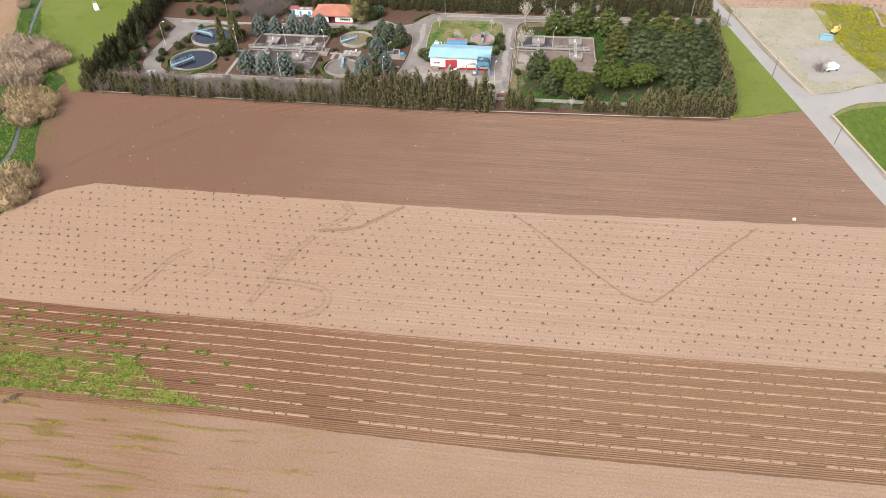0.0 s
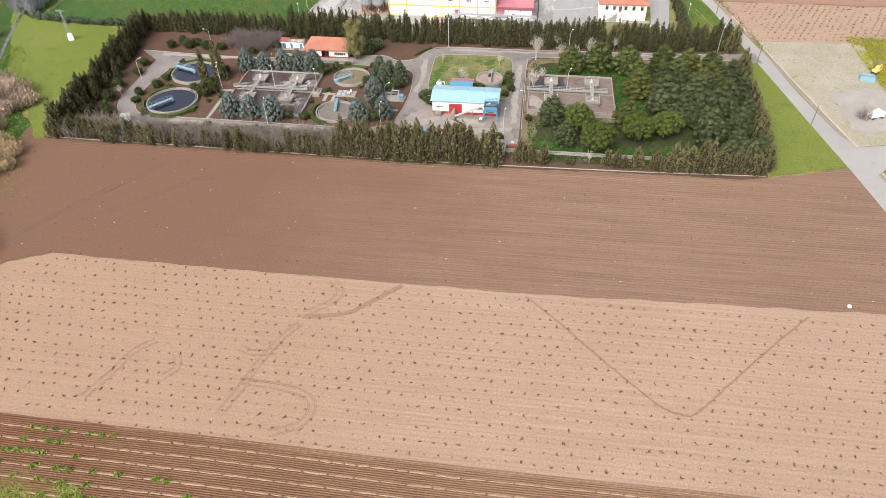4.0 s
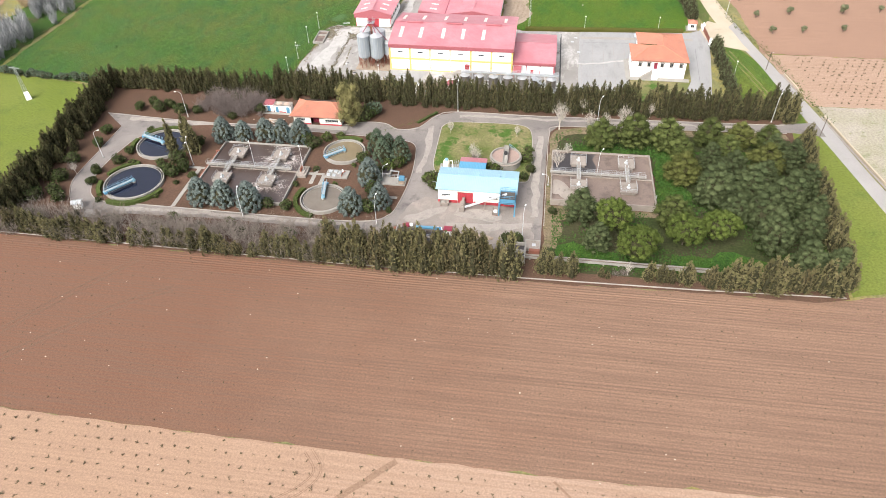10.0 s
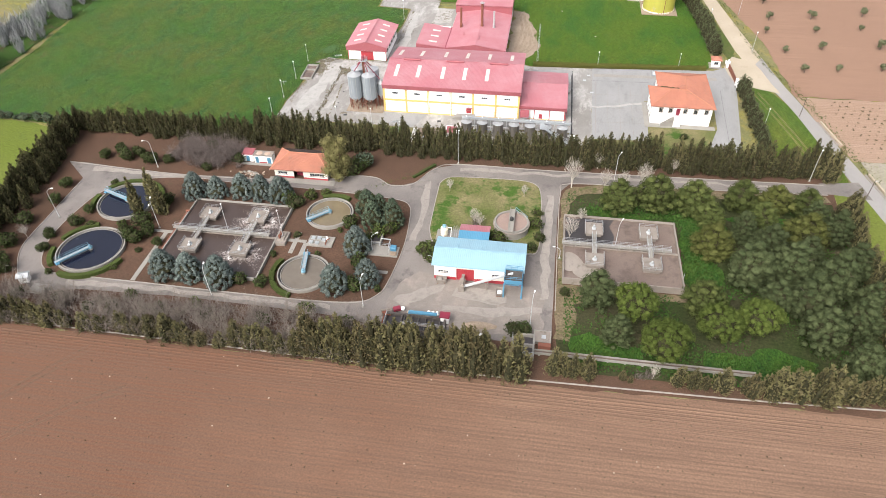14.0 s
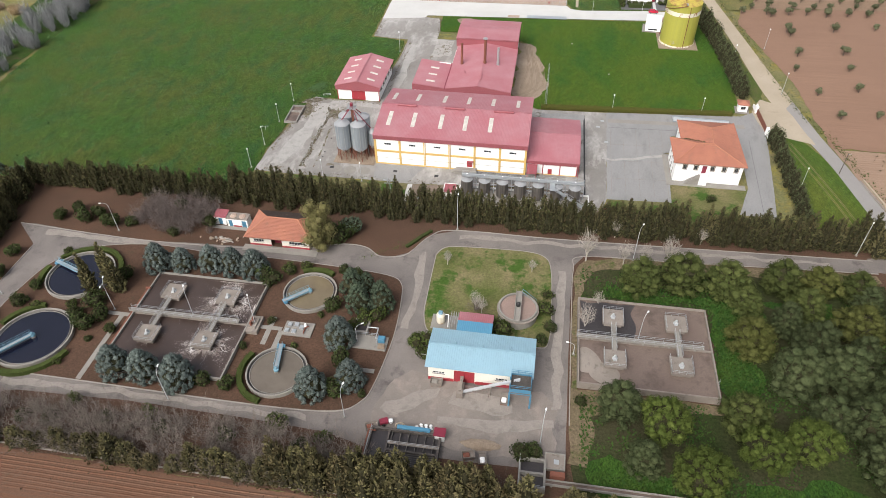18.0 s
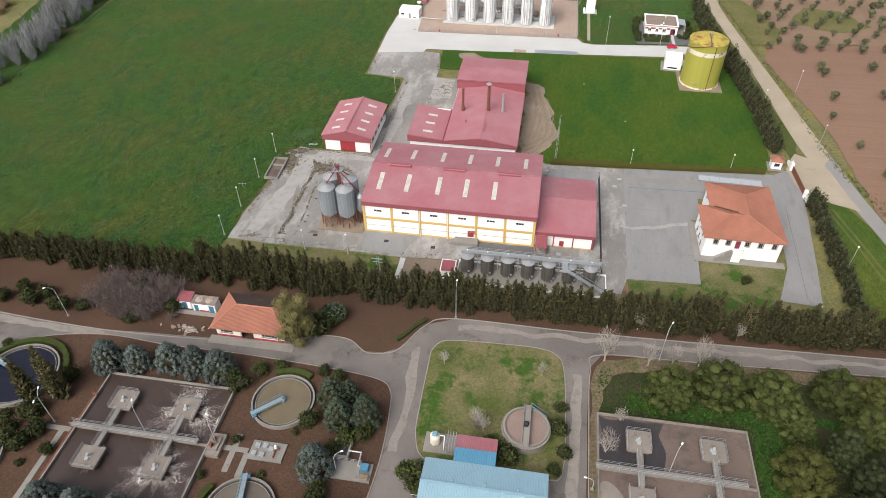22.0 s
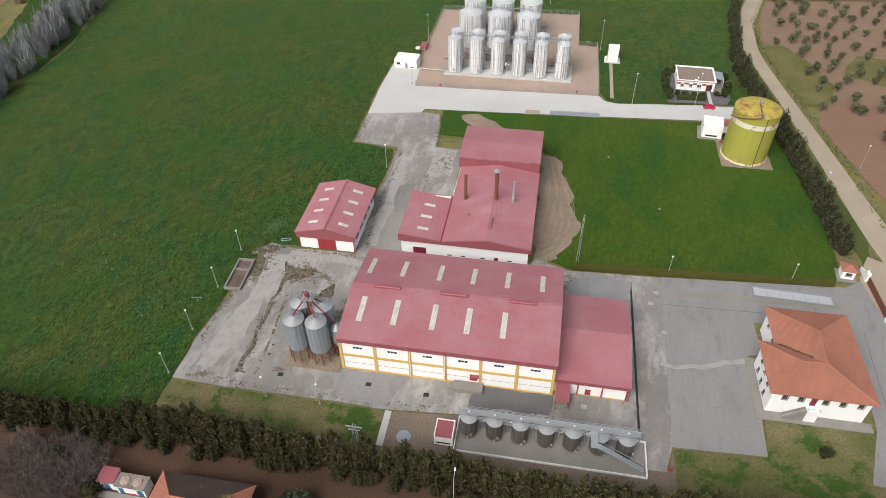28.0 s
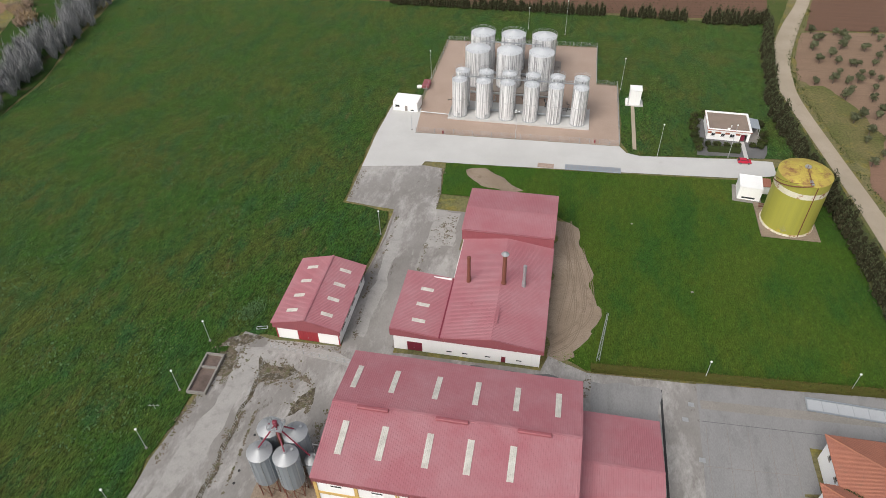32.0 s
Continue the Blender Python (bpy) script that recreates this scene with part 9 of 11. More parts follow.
part("foot_slab", boxes((-7.5, 7.5, -7.5, 7.5, -0.3, 0.0)), "mud", yt, "square earthy concrete pad")
part("foot_ring", hollow((0, 0), 6.7, 6.95, 0, 0.5, 48), "whiteband", yt)
wc = thing("boiler_house", "white cube boiler house with flat roof", "hut", (25.9, 422.4, 0.03), -6)
A, B = (-3.1, -3.3), (3.1, -3.3)
wall(wc, "wall", A, B, 0, 4.4, "white", [(1.2, 4.8, 0.5, 1.1)], 0.25)
window(wc, A, B, (1.2, 4.8, 0.5, 1.1), 3, "black", False)
for p0, p1 in (((3.1, -3.05), (3.1, 3.3)), ((2.85, 3.3), (-3.1, 3.3)), ((-3.1, 3.05), (-3.1, -3.05))):
    wall(wc, "wall", p0, p1, 0, 4.4, "white", (), 0.25)
part("roof", boxes((-2.85, 2.85, -3.05, 3.05, 4.1, 4.25)), "white", wc)
part("slab", boxes((-4.2, 3.6, -4.4, 3.6, -0.02, 0.12)), "concrete", wc)
pr = thing("pipe_rack", "rust red pipes beside the boiler house", "pipes", (29.8, 417.2, 0.05))
part("pipe", pipe([(-2, -1, 0.5), (1.5, -1, 0.5), (1.5, -1, 1.4), (3, -1.6, 1.4)], 0.16, 6), "rust", pr)
part("pipe", pipe([(-1.6, 0.2, 0.4), (2, 0.2, 0.4), (2.6, -0.8, 0.9)], 0.16, 6), "rust", pr)
part("frame_post", tubes([((-1, -1, 0), (-1, -1, 0.5)), ((1, 0.2, 0), (1, 0.2, 0.4)), ((1, -1, 0), (1, -1, 0.5))], 0.07, 4), "rust", pr)
oh = thing("tile_hut", "tiny white hut with tile roof behind the tank", "hut", (30.4, 424.4, 0.0))
part("wall", boxes((-1.3, 1.3, -1.4, 1.4, 0, 2.8)), "white", oh)
part("roof", faces_roof([(-1.6, -1.7, 2.8), (1.6, -1.7, 2.8), (1.6, 1.7, 3.4), (-1.6, 1.7, 3.4)], [(0, 1, 2, 3)], 0.12), "tile", oh)

# villa and parked car
vi = thing("villa", "small white villa with brick band and flat roof", "house", (24.0, 456.6, 0.03), -1.5)
A, B = (-6.6, -5.6), (6.4, -5.6)
vh = [(1.2, 2.4, 1.3, 2.4), (4.2, 5.4, 1.3, 2.4), (7.0, 8.4, 1.2, 2.4), (10.2, 12.2, 0, 2.6)]
wall(vi, "wall", A, B, 0, 2.9, "white", vh, 0.25)
for h in vh[:3]:
    window(vi, A, B, h, 1, "white")
door(vi, (-6.6, -5.2), (6.4, -5.2), (10.4, 11.6, 0, 2.2), "wine", 1, "shaded dark door")
for p0, p1 in (((6.4, -5.35), (6.4, 5.6)), ((6.15, 5.6), (-6.6, 5.6)), ((-6.6, 5.35), (-6.6, -5.35))):
    wall(vi, "wall", p0, p1, 0, 3.6, "white", (), 0.25)
for x0, x1 in ((-6.62, -5.4), (-4.3, -2.5), (-1.2, 0.2), (2.0, 3.4)):
    part("brick_panel", boxes((x0, x1, -5.68, -5.6, 2.2, 2.9)), "brickred", vi, "red brick panel")
part("brick_band", boxes((-6.62, 6.42, -5.7, -5.4, 2.9, 3.5)), "white", vi)
part("roof", boxes((-6.3, 6.1, -5.3, 5.3, 3.5, 3.62)), "brown", vi, "brown gravelled flat roof")
part("parapet", boxes((-6.9, 6.7, -5.9, -5.4, 3.5, 3.95), (-6.9, 6.7, 5.4, 5.9, 3.5, 3.95), (-6.9, -6.4, -5.4, 5.4, 3.5, 3.95), (6.2, 6.7, -5.4, 5.4, 3.5, 3.95)), "white", vi)
part("parapet_band", boxes((-6.95, 6.75, -5.96, -5.9, 3.55, 3.75), (-6.96, -6.9, -5.9, 5.9, 3.55, 3.75)), "brickred", vi)
part("porch_slab", boxes((6.4, 10.4, -5.4, 4.8, 0, 0.2)), "concrete", vi)
part("porch_roof", ribbed((10.0, -1.4, 2.7), (10.0, 4.8, 2.7), (6.7, 4.8, 3.2), (6.7, -1.4, 3.2), 0.4, 0.04), "silo", vi, "grey porch roof sheet")
for y in (-1.2, 1.6, 4.6):
    part("porch_post", tubes([((9.9, y, 0.2), (9.9, y, 2.7))], 0.07, 5), "white", vi)
part("roof_pipe", turned([(0.18, 3.6), (0.18, 4.3)], 8, (0.6, -3.2)), "white", vi)
part("roof_pipe", boxes((-0.7, 0.1, -4.9, -4.4, 3.62, 4.0)), "white", vi)
tagged(part("path", boxes((27.8, 29.0, 441, 450.8, 0.03, 0.1)), "newconc"), "pale garden path to the villa", "path", kind="structure")
car = thing("parked_car", "red hatchback parked on the concrete road", "car", (27.3, 438.6, 0.05), 3)
bm = bmesh.new()
prof = [(-2.0, 0.35), (-2.02, 0.75), (-1.95, 1.0), (-1.55, 1.42), (0.35, 1.46), (1.0, 1.0), (1.85, 0.85), (2.02, 0.6), (2.0, 0.35)]
rows = []
for y, s in ((-0.84, 0.0), (-0.78, 1.0), (0.78, 1.0), (0.84, 0.0)):
    rows.append([bm.verts.new((x, y * (0.86 if s and z > 1.1 else 1), z if s else min(z, 0.95))) for x, z in prof])
for a, b in zip(rows, rows[1:]):
    for i in range(len(prof) - 1):
        bm.faces.new((a[i], a[i + 1], b[i + 1], b[i]))
bm.faces.new(rows[0][::-1])
bm.faces.new(rows[-1])
bm.faces.new([r[0] for r in rows])
bm.faces.new([r[-1] for r in rows][::-1])
part("body", bm, "carred", car)
part("windscreen", faces_roof([(0.42, -0.6, 1.45), (0.42, 0.6, 1.45), (1.02, 0.68, 1.02), (1.02, -0.68, 1.02)], [(0, 1, 2, 3)], 0.02), "glass", car)
part("rear_window", faces_roof([(-1.6, -0.58, 1.4), (-1.6, 0.58, 1.4), (-1.98, 0.62, 1.02), (-1.98, -0.62, 1.02)], [(0, 1, 2, 3)], 0.02), "glass", car)
for s in (-1, 1):
    part("side_window", boxes((-1.35, 0.35, s * 0.72 - 0.02, s * 0.72 + 0.02, 1.02, 1.38)), "glass", car)
    for x in (-1.25, 1.25):
        w = part("wheel", tubes([((x, s * 0.72, 0.31), (x, s * 0.86, 0.31))], 0.31, 14), "black", car)
        part("rim", tubes([((x, s * 0.86, 0.31), (x, s * 0.875, 0.31))], 0.18, 10), "galv", w)
    part("headlight", boxes((1.84, 1.98, s * 0.6 - 0.16, s * 0.6 + 0.16, 0.62, 0.78)), "lampwhite", car)
    part("tail_light", boxes((-2.04, -1.96, s * 0.66 - 0.1, s * 0.66 + 0.1, 0.75, 1.0)), "reddoor", car)

# wire fence round the steel tanks
fence_line = [(-77.2, 440.3), (-10.5, 442.4), (-10.9, 482.6), (-18.4, 482.8), (-18.7, 513.9), (-78.8, 512.1), (-79.4, 459)]
fc = thing("wire_fence", "grey wire mesh fence round the tank yard", "fence", (0, 0, 0))
post = None
for a, b in zip(fence_line, fence_line[1:]):
    n = max(1, round(math.dist(a, b) / 3.2))
    for i in range(n):
        x, y = a[0] + (b[0] - a[0]) * i / n, a[1] + (b[1] - a[1]) * i / n
        if post is None:
            post = part("post", tubes([((0, 0, 0), (0, 0, 2.0))], 0.06, 5), "galv", fc)
            post.matrix_basis = pose(x, y, 0.04)
        else:
            again(post, fc, pose(x, y, 0.04))
    part("wire", tubes([((*a, z), (*b, z)) for z in (0.25, 0.6, 0.95, 1.3, 1.65, 1.98)], 0.022, 3), "galv", fc)

# loading ramp plates, covers and yard clutter
for x, y, w, d, m, lbl in ((-33, 427.4, 5, 2.4, "gravel", "brown plate set into the concrete road"),):
    tagged(part("ground_plate", boxes((x - w / 2, x + w / 2, y - d / 2, y + d / 2, 0.03, 0.08)), m), lbl, "plate", kind="structure")
wb2 = thing("vehicle_scale", "long steel scale deck at the road edge", "weighbridge", (-18.6, 427.9, 0.05), 2)
part("deck", rounded((-8.5, 8.5, -1.4, 1.4, 0, 0.18), r=0.04), "silo", wb2)
for k in range(9):
    for s in (-0.6, 0.6):
        part("deck_plate", boxes((-7.9 + 1.8 * k, -6.7 + 1.8 * k, s - 0.35, s + 0.35, 0.18, 0.2)), "steeltop", wb2)
for i, (x, y) in enumerate(((2, 340), (4.5, 331), (3.5, 344), (-13.6, 307.2), (-80, 305), (-47, 304.8), (-60, 305.5))):
    mh2 = thing("drain_cover", "square pale drain cover set in the yard", "cover", (x, y, 0.045), 0, "yard covers")
    part("cover", boxes((-0.6, 0.6, -0.5, 0.5, 0, 0.06)), "steeltop" if i < 4 else "black", mh2)
for x in (-78.5, -74.0, -69.5):
    tagged(part("round_slab", turned([(1.9, 0.03), (1.9, 0.07)], 28, (x, 304.4)), "concrete"), "round pale concrete patch in the yard", "slab", kind="structure")
sf = thing("yard_fence", "low rusty wire fence behind the silos", "fence", (0, 0, 0))
for k in range(12):
    part("post", tubes([((-90 + 2.0 * k, 343.5 - 0.15 * k, 0), (-90 + 2.0 * k, 343.5 - 0.15 * k, 1.6))], 0.05, 4), "galv", sf)
part("wire", tubes([((-90, 343.5, z), (-68, 341.85, z)) for z in (0.4, 0.9, 1.5)], 0.02, 3), "galv", sf)

jf = thing("joint_fence", "thin wire fence posts along a yard joint", "fence", (0, 0, 0.04))
for k in range(10):
    part("post", tubes([((-89.4 - 0.05 * k, 304.6 + 3.8 * k, 0), (-89.4 - 0.05 * k, 304.6 + 3.8 * k, 1.7))], 0.045, 4), "galv", jf)
part("wire", tubes([((-89.4, 304.6, z), (-89.85, 338.8, z)) for z in (0.5, 1.1, 1.6)], 0.015, 3), "galv", jf)
dl = thing("steel_barrier", "low square steel barrier at the yard edge", "frame", (-88.8, 300.9, 0.04), 5)
part("frame_bar", tubes([((-1.2, 0, 0), (-1.2, 0, 1.2)), ((1.2, 0, 0), (1.2, 0, 1.2)), ((-1.2, 0, 1.2), (1.2, 0, 1.2)), ((-1.2, 1, 0), (-1.2, 0, 1.2)), ((1.2, 1, 0), (1.2, 0, 1.2))], 0.06, 5), "steeldark", dl)
tl = thing("steel_trestle", "pale steel trestle lying beside the garage", "trestle", (-94.5, 348.8, 0.02), 15)
part("frame_bar", tubes([((-1.3, -0.4, 0.3), (1.3, -0.4, 0.3)), ((-1.3, 0.4, 0.3), (1.3, 0.4, 0.3)), ((-1.3, -0.4, 0.3), (-1.3, 0.4, 0.3)), ((1.3, -0.4, 0.3), (1.3, 0.4, 0.3)), ((-1.2, 0, 0), (-1.2, 0, 0.3)), ((1.2, 0, 0), (1.2, 0, 0.3))], 0.07, 5), "galv", tl)
an = thing("meadow_post", "low pale post with crossarms in the meadow", "post", (-108.4, 323.4, 0.0), 10)
part("post", tubes([((0, 0, 0), (0, 0, 1.6))], 0.07, 5), "galv", an)
part("crossarm", tubes([((-1.2, 0, 1.2), (1.2, 0, 1.2)), ((-0.8, 0, 0.9), (-0.8, 0, 1.5)), ((0.9, 0, 0.9), (0.9, 0, 1.5))], 0.05, 4), "galv", an)

# clutter east of the road
van = thing("box_van", "white box van parked beside a bare tree", "van", (111.2, 241.2, 0.03), 20)
part("box", rounded((-2.6, 1.0, -1.0, 1.0, 0.7, 2.9), r=0.06), "white", van)
part("cab", rounded((1.05, 2.5, -0.95, 0.95, 0.5, 2.1), r=0.2), "white", van)
part("windscreen", boxes((2.2, 2.53, -0.8, 0.8, 1.3, 1.9)), "glass", van)
for x in (-1.6, 1.7):
    for s in (-0.95, 0.95):
        part("wheel", tubes([((x, s - 0.12, 0.4), (x, s + 0.12, 0.4))], 0.4, 12), "black", van)
ct = thing("blue_container", "faded blue open container with scrap", "container", (117.0, 268.0, 0.02), -15)
part("side", boxes((-2.4, 2.4, -1.2, -1.1, 0, 1.8), (-2.4, 2.4, 1.1, 1.2, 0, 1.8), (-2.4, -2.3, -1.1, 1.1, 0, 1.8), (2.3, 2.4, -1.1, 1.1, 0, 1.8)), "ltblue", ct)
part("scrap", rounded((-2.0, 2.0, -1.0, 1.0, 0, 1.4), r=0.3), "darkconc", ct)
dg = thing("yellow_digger", "small yellow digger with raised arm", "digger", (121.6, 273.5, 0.02), 40)
part("body", rounded((-1.3, 1.1, -0.9, 0.9, 0.8, 1.8), r=0.1), "ochre", dg)
part("cab", rounded((-0.6, 0.6, -0.7, 0.5, 1.8, 3.0), r=0.08), "ochre", dg)
part("arm", pipe([(1.0, 0, 1.6), (2.4, 0, 3.0), (3.6, 0, 1.6), (3.4, 0, 0.5)], 0.18, 6), "ochre", dg)
for s in (-0.8, 0.8):
    part("track", rounded((-1.5, 1.4, s - 0.25, s + 0.25, 0, 0.8), r=0.2), "black", dg)
ba = thing("lined_basin", "dark rimmed basin with pale dry bottom", "basin", (150, 289, 0), -8)
part("rim", boxes((-7, 9, -9, -8, 0, 0.7), (-7, 9, 8, 9, 0, 0.7), (-7, -6, -8, 8, 0, 0.7)), "darkconc", ba)
part("floor", boxes((-6, 9, -8, 8, 0, 0.2)), "soil_light", ba)

for x, y, s in ((-7.4, 402.8, 0.3), (6.6, 378.2, 0.32)):
    st = thing("lawn_stone", "pale concrete lump lying in the lawn", "stone", (x, y, 0.01), 30 * s, "lawn stones")
    part("lump", rounded((-s, s, -s * 0.8, s * 0.8, 0, s * 0.9), r=s * 0.25), "concrete", st)

# ---- trees and hedges ----
random.seed(11)


def parked(proto):
    """Built once; the first planting takes the built tree itself."""
    return {"proto": proto, "used": False}


def plant(p, x, y, s=1.0, sz=None, z=0.0):
    m = pose(x, y, z, 0, 0, random.uniform(0, 360)) @ Matrix.Diagonal((s, s, sz or s, 1))
    if not p["used"]:
        p["used"], p["first"] = True, m
        return p["proto"]
    return copy_thing(p["proto"], m)


def settle(*groups):
    """Moves the built trees to their own places once all copies stand."""
    for g in groups:
        for p in g:
            if p["used"]:
                p["proto"].matrix_basis = p["first"]


def row(protos, pts, gap, lo, hi, jitter=0.5, skip=0.0, tall=(0.9, 1.15)):
    for a, b in zip(pts, pts[1:]):
        n = max(1, round(math.dist(a, b) / gap))
        for i in range(n):
            if random.random() < skip:
                continue
            t = (i + random.uniform(-0.25, 0.25)) / n
            s = random.uniform(lo, hi)
            plant(random.choice(protos), a[0] + (b[0] - a[0]) * t + random.uniform(-jitter, jitter), a[1] + (b[1] - a[1]) * t + random.uniform(-jitter, jitter), s, s * random.uniform(*tall))


def cypresses(count, h, r, leaf, label, group, seed, per=820):
    got = []
    for k in range(count):
        bm = bmesh.new()
        tube(bm, (0, 0, -0.1), (0, 0, h * 0.85), 0.18, 6, 0.04)
        got.append(parked(tree("cypress", label, "tree", cypress_crown(h, r * (0.9 + 0.1 * k), seed + k, per), leaf, bm, group=group)))
    return got


south = cypresses(4, 8.6, 2.1, "cypress", "bushy olive-brown cypress in the south hedge", "south hedge", 20)
southb = cypresses(2, 7.8, 2.1, "cypress_brown", "browning cypress in the south hedge", "south hedge", 40)
north = cypresses(5, 9.4, 2.0, "cypress_dark", "dark pointed cypress in the hedge behind the plant", "north hedge", 60)
northb = cypresses(2, 9.0, 1.9, "cypress", "olive-brown cypress in the hedge behind the plant", "north hedge", 80)
west_c = cypresses(3, 10.5, 2.3, "cypress_dark", "dark dense cypress in the west hedge", "west hedge", 100)
east_c = cypresses(3, 9.0, 2.2, "cypress", "bushy cypress in the east hedge", "east hedge", 120)

far_spots = []


def far_row(pts, gap, lo, hi, jitter=0.5, skip=0.0, tall=(0.9, 1.15)):
    for a, b in zip(pts, pts[1:]):
        n = max(1, round(math.dist(a, b) / gap))
        for i in range(n):
            if random.random() >= skip:
                t, s = (i + random.uniform(-0.25, 0.25)) / n, random.uniform(lo, hi)
                far_spots.append((a[0] + (b[0] - a[0]) * t + random.uniform(-jitter, jitter), a[1] + (b[1] - a[1]) * t + random.uniform(-jitter, jitter), s, s * random.uniform(*tall)))


row(south * 2 + southb, [(-160.5, 202.8), (-145, 202.2), (-126, 201.8)], 2.1, 0.85, 1.2, 1.0, 0.06, (0.7, 1.05))
row(south * 2 + southb, [(-126, 201.8), (-110, 201.4), (-60, 201.2)], 2.1, 0.68, 1.1, 1.1, 0.08, (0.65, 1.0))
row(south * 2 + southb, [(-60, 201.4), (-36, 201.5), (-12.4, 202)], 1.9, 1.08, 1.4, 1.0, 0.02, (1.0, 1.4))
row(south, [(-42, 203.2), (-19, 203.6)], 2.8, 1.15, 1.35, 0.8, 0.0, (1.05, 1.35))
row(south, [(-5.5, 203.4), (4, 203.8)], 2.2, 0.85, 1.05, 0.5)
for x, y, s in ((9.4, 203.6, 0.45), (11, 203.2, 0.35), (24, 203.6, 0.8), (21, 204, 0.75), (26.5, 203.8, 0.6), (30, 204, 0.9), (31.2, 204.6, 0.7)):
    plant(random.choice(southb + south), x, y, s)
row(south * 2 + southb, [(34.5, 203.0), (68.4, 204.8)], 2.2, 0.85, 1.3, 0.9, 0.03, (0.8, 1.2))
row(east_c, [(68.6, 206.4), (71.0, 240), (72.5, 272)], 2.6, 0.85, 1.12, 0.7)
row(east_c, [(73.6, 284.5), (71, 290)], 2.4, 1.0, 1.3, 0.8)
row(west_c, [(-159.2, 205), (-163.6, 246), (-167.2, 283)], 2.1, 0.85, 1.05, 0.8)
row(west_c, [(-156, 208), (-159.6, 246), (-163.6, 276)], 4.5, 0.6, 0.85, 1.0, 0.2)
row(north * 2 + northb, [(-168.5, 284.6), (-136, 285.6), (-104, 286)], 1.9, 0.85, 1.02, 0.7, 0.02, (0.88, 1.12))
row(north * 2 + northb, [(-104, 286), (-58, 286), (-44, 285.6)], 1.9, 0.92, 1.1, 0.7, 0.02, (0.98, 1.25))
row(north * 2 + northb, [(-44, 285.6), (-20, 284.8), (0, 284.8)], 1.9, 0.98, 1.12, 0.6, 0.02, (1.0, 1.2))
row(north * 2 + northb, [(0, 284.8), (40, 285.4), (72, 287.4)], 1.9, 0.95, 1.15, 0.7, 0.02, (1.0, 1.3))
far_row([(-150, 283.4), (-100, 283.6), (-30, 282.8), (30, 284.2), (66, 285.8)], 4.0, 0.6, 0.85, 0.6, 0.2, (0.6, 0.9))
low_spots, far_spots = far_spots, []
stand("hedge_undergrowth", [cypress_crown(8.0, 2.2, 170 + k, 560) for k in range(2)], low_spots, "cypress_dark", "lower dark cypress growth before the hedge", "hedge")
far_row( [(-112, 547.2), (-15, 546.8)], 2.4, 0.75, 0.95, 0.5, 0, (0.8, 1.0))
far_row( [(-7, 546.6), (20, 546.8)], 3.0, 0.75, 0.95, 0.5, 0, (0.8, 1.0))
far_row( [(28, 545), (42, 545.5), (53, 548)], 3.0, 0.85, 1.15, 0.5)
far_row( [(52, 546), (46.5, 520), (43.5, 486)], 3.2, 0.85, 1.1, 0.6, 0, (0.75, 0.95))
far_row( [(41.5, 484), (43, 455), (47.5, 425), (51, 395), (52.5, 364)], 2.8, 0.95, 1.25, 0.6, 0, (0.8, 1.05))
far_row( [(57.6, 341), (58.0, 318), (57.6, 292)], 2.7, 0.8, 1.05, 0.5, 0, (0.75, 0.95))
stand("boundary_hedge", [cypress_crown(7.5, 2.6, 140 + k, 420) for k in range(3)], far_spots, "cypress_far", "dark conifer hedge along the property boundary", "hedge")
settle(south, southb, north, northb, west_c, east_c)


# pines
def puff_crown(puffs, per, size, seed, heart, slim=0.4, up=0.8):
    """Needle tufts over many separate puffs, those that face out of the crown only, round a heart coloured dark for
    inner shade.
    """
    rng = np.random.default_rng(seed)
    mid = np.array(heart[0])
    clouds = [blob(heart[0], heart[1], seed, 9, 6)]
    for j, (c, r) in enumerate(puffs):
        c, r = np.array(c), np.array(r)
        clouds.append(tuple(blob(c, r * 0.7, seed * 31 + j, 6, 4)))
        d = rng.normal(size=(per, 3))
        d /= np.linalg.norm(d, axis=1, keepdims=True)
        out_d = (c - mid) / (np.linalg.norm(c - mid) + 1e-6) + (0, 0, 0.6)
        d = d[d @ out_d > -0.25]
        p = c + d * r * rng.uniform(0.86, 1.14, (len(d), 1))
        clouds.append(leaf_cloud(p, np.cross(d, rng.normal(size=p.shape)) + d * 0.35 + (0, 0, 0.3 * up), np.full(len(p), size), slim, seed + j, d))
    return joined(*clouds)


def dome_crown(h, r, seed, count=92, per=88):
    """A stone pine: a broad dome of small crowded puffs."""
    rng = random.Random(seed)
    wob = [rng.uniform(-0.1, 0.12) for _ in range(7)]
    got = []
    for k in range(count):
        a = 2.39996 * k + rng.uniform(-0.25, 0.25)
        z = max(-0.42, 1 - 1.42 * (k + 0.5) / count + rng.uniform(-0.06, 0.06))
        grow = 1 + wob[int(a * 7 / 6.283) % 7]
        rad = r * grow * math.sqrt(max(0.015, 1 - z * z)) * rng.uniform(0.74, 0.94)
        q = r * rng.uniform(0.13, 0.21)
        got.append(((rad * math.cos(a), rad * math.sin(a), h * 0.58 + z * r * 0.66 * grow * rng.uniform(0.86, 1.08)), (q, q, q * 0.85)))
    return puff_crown(got, per, 0.4, seed, ((0, 0, h * 0.54), (r * 0.76, r * 0.76, r * 0.54)))


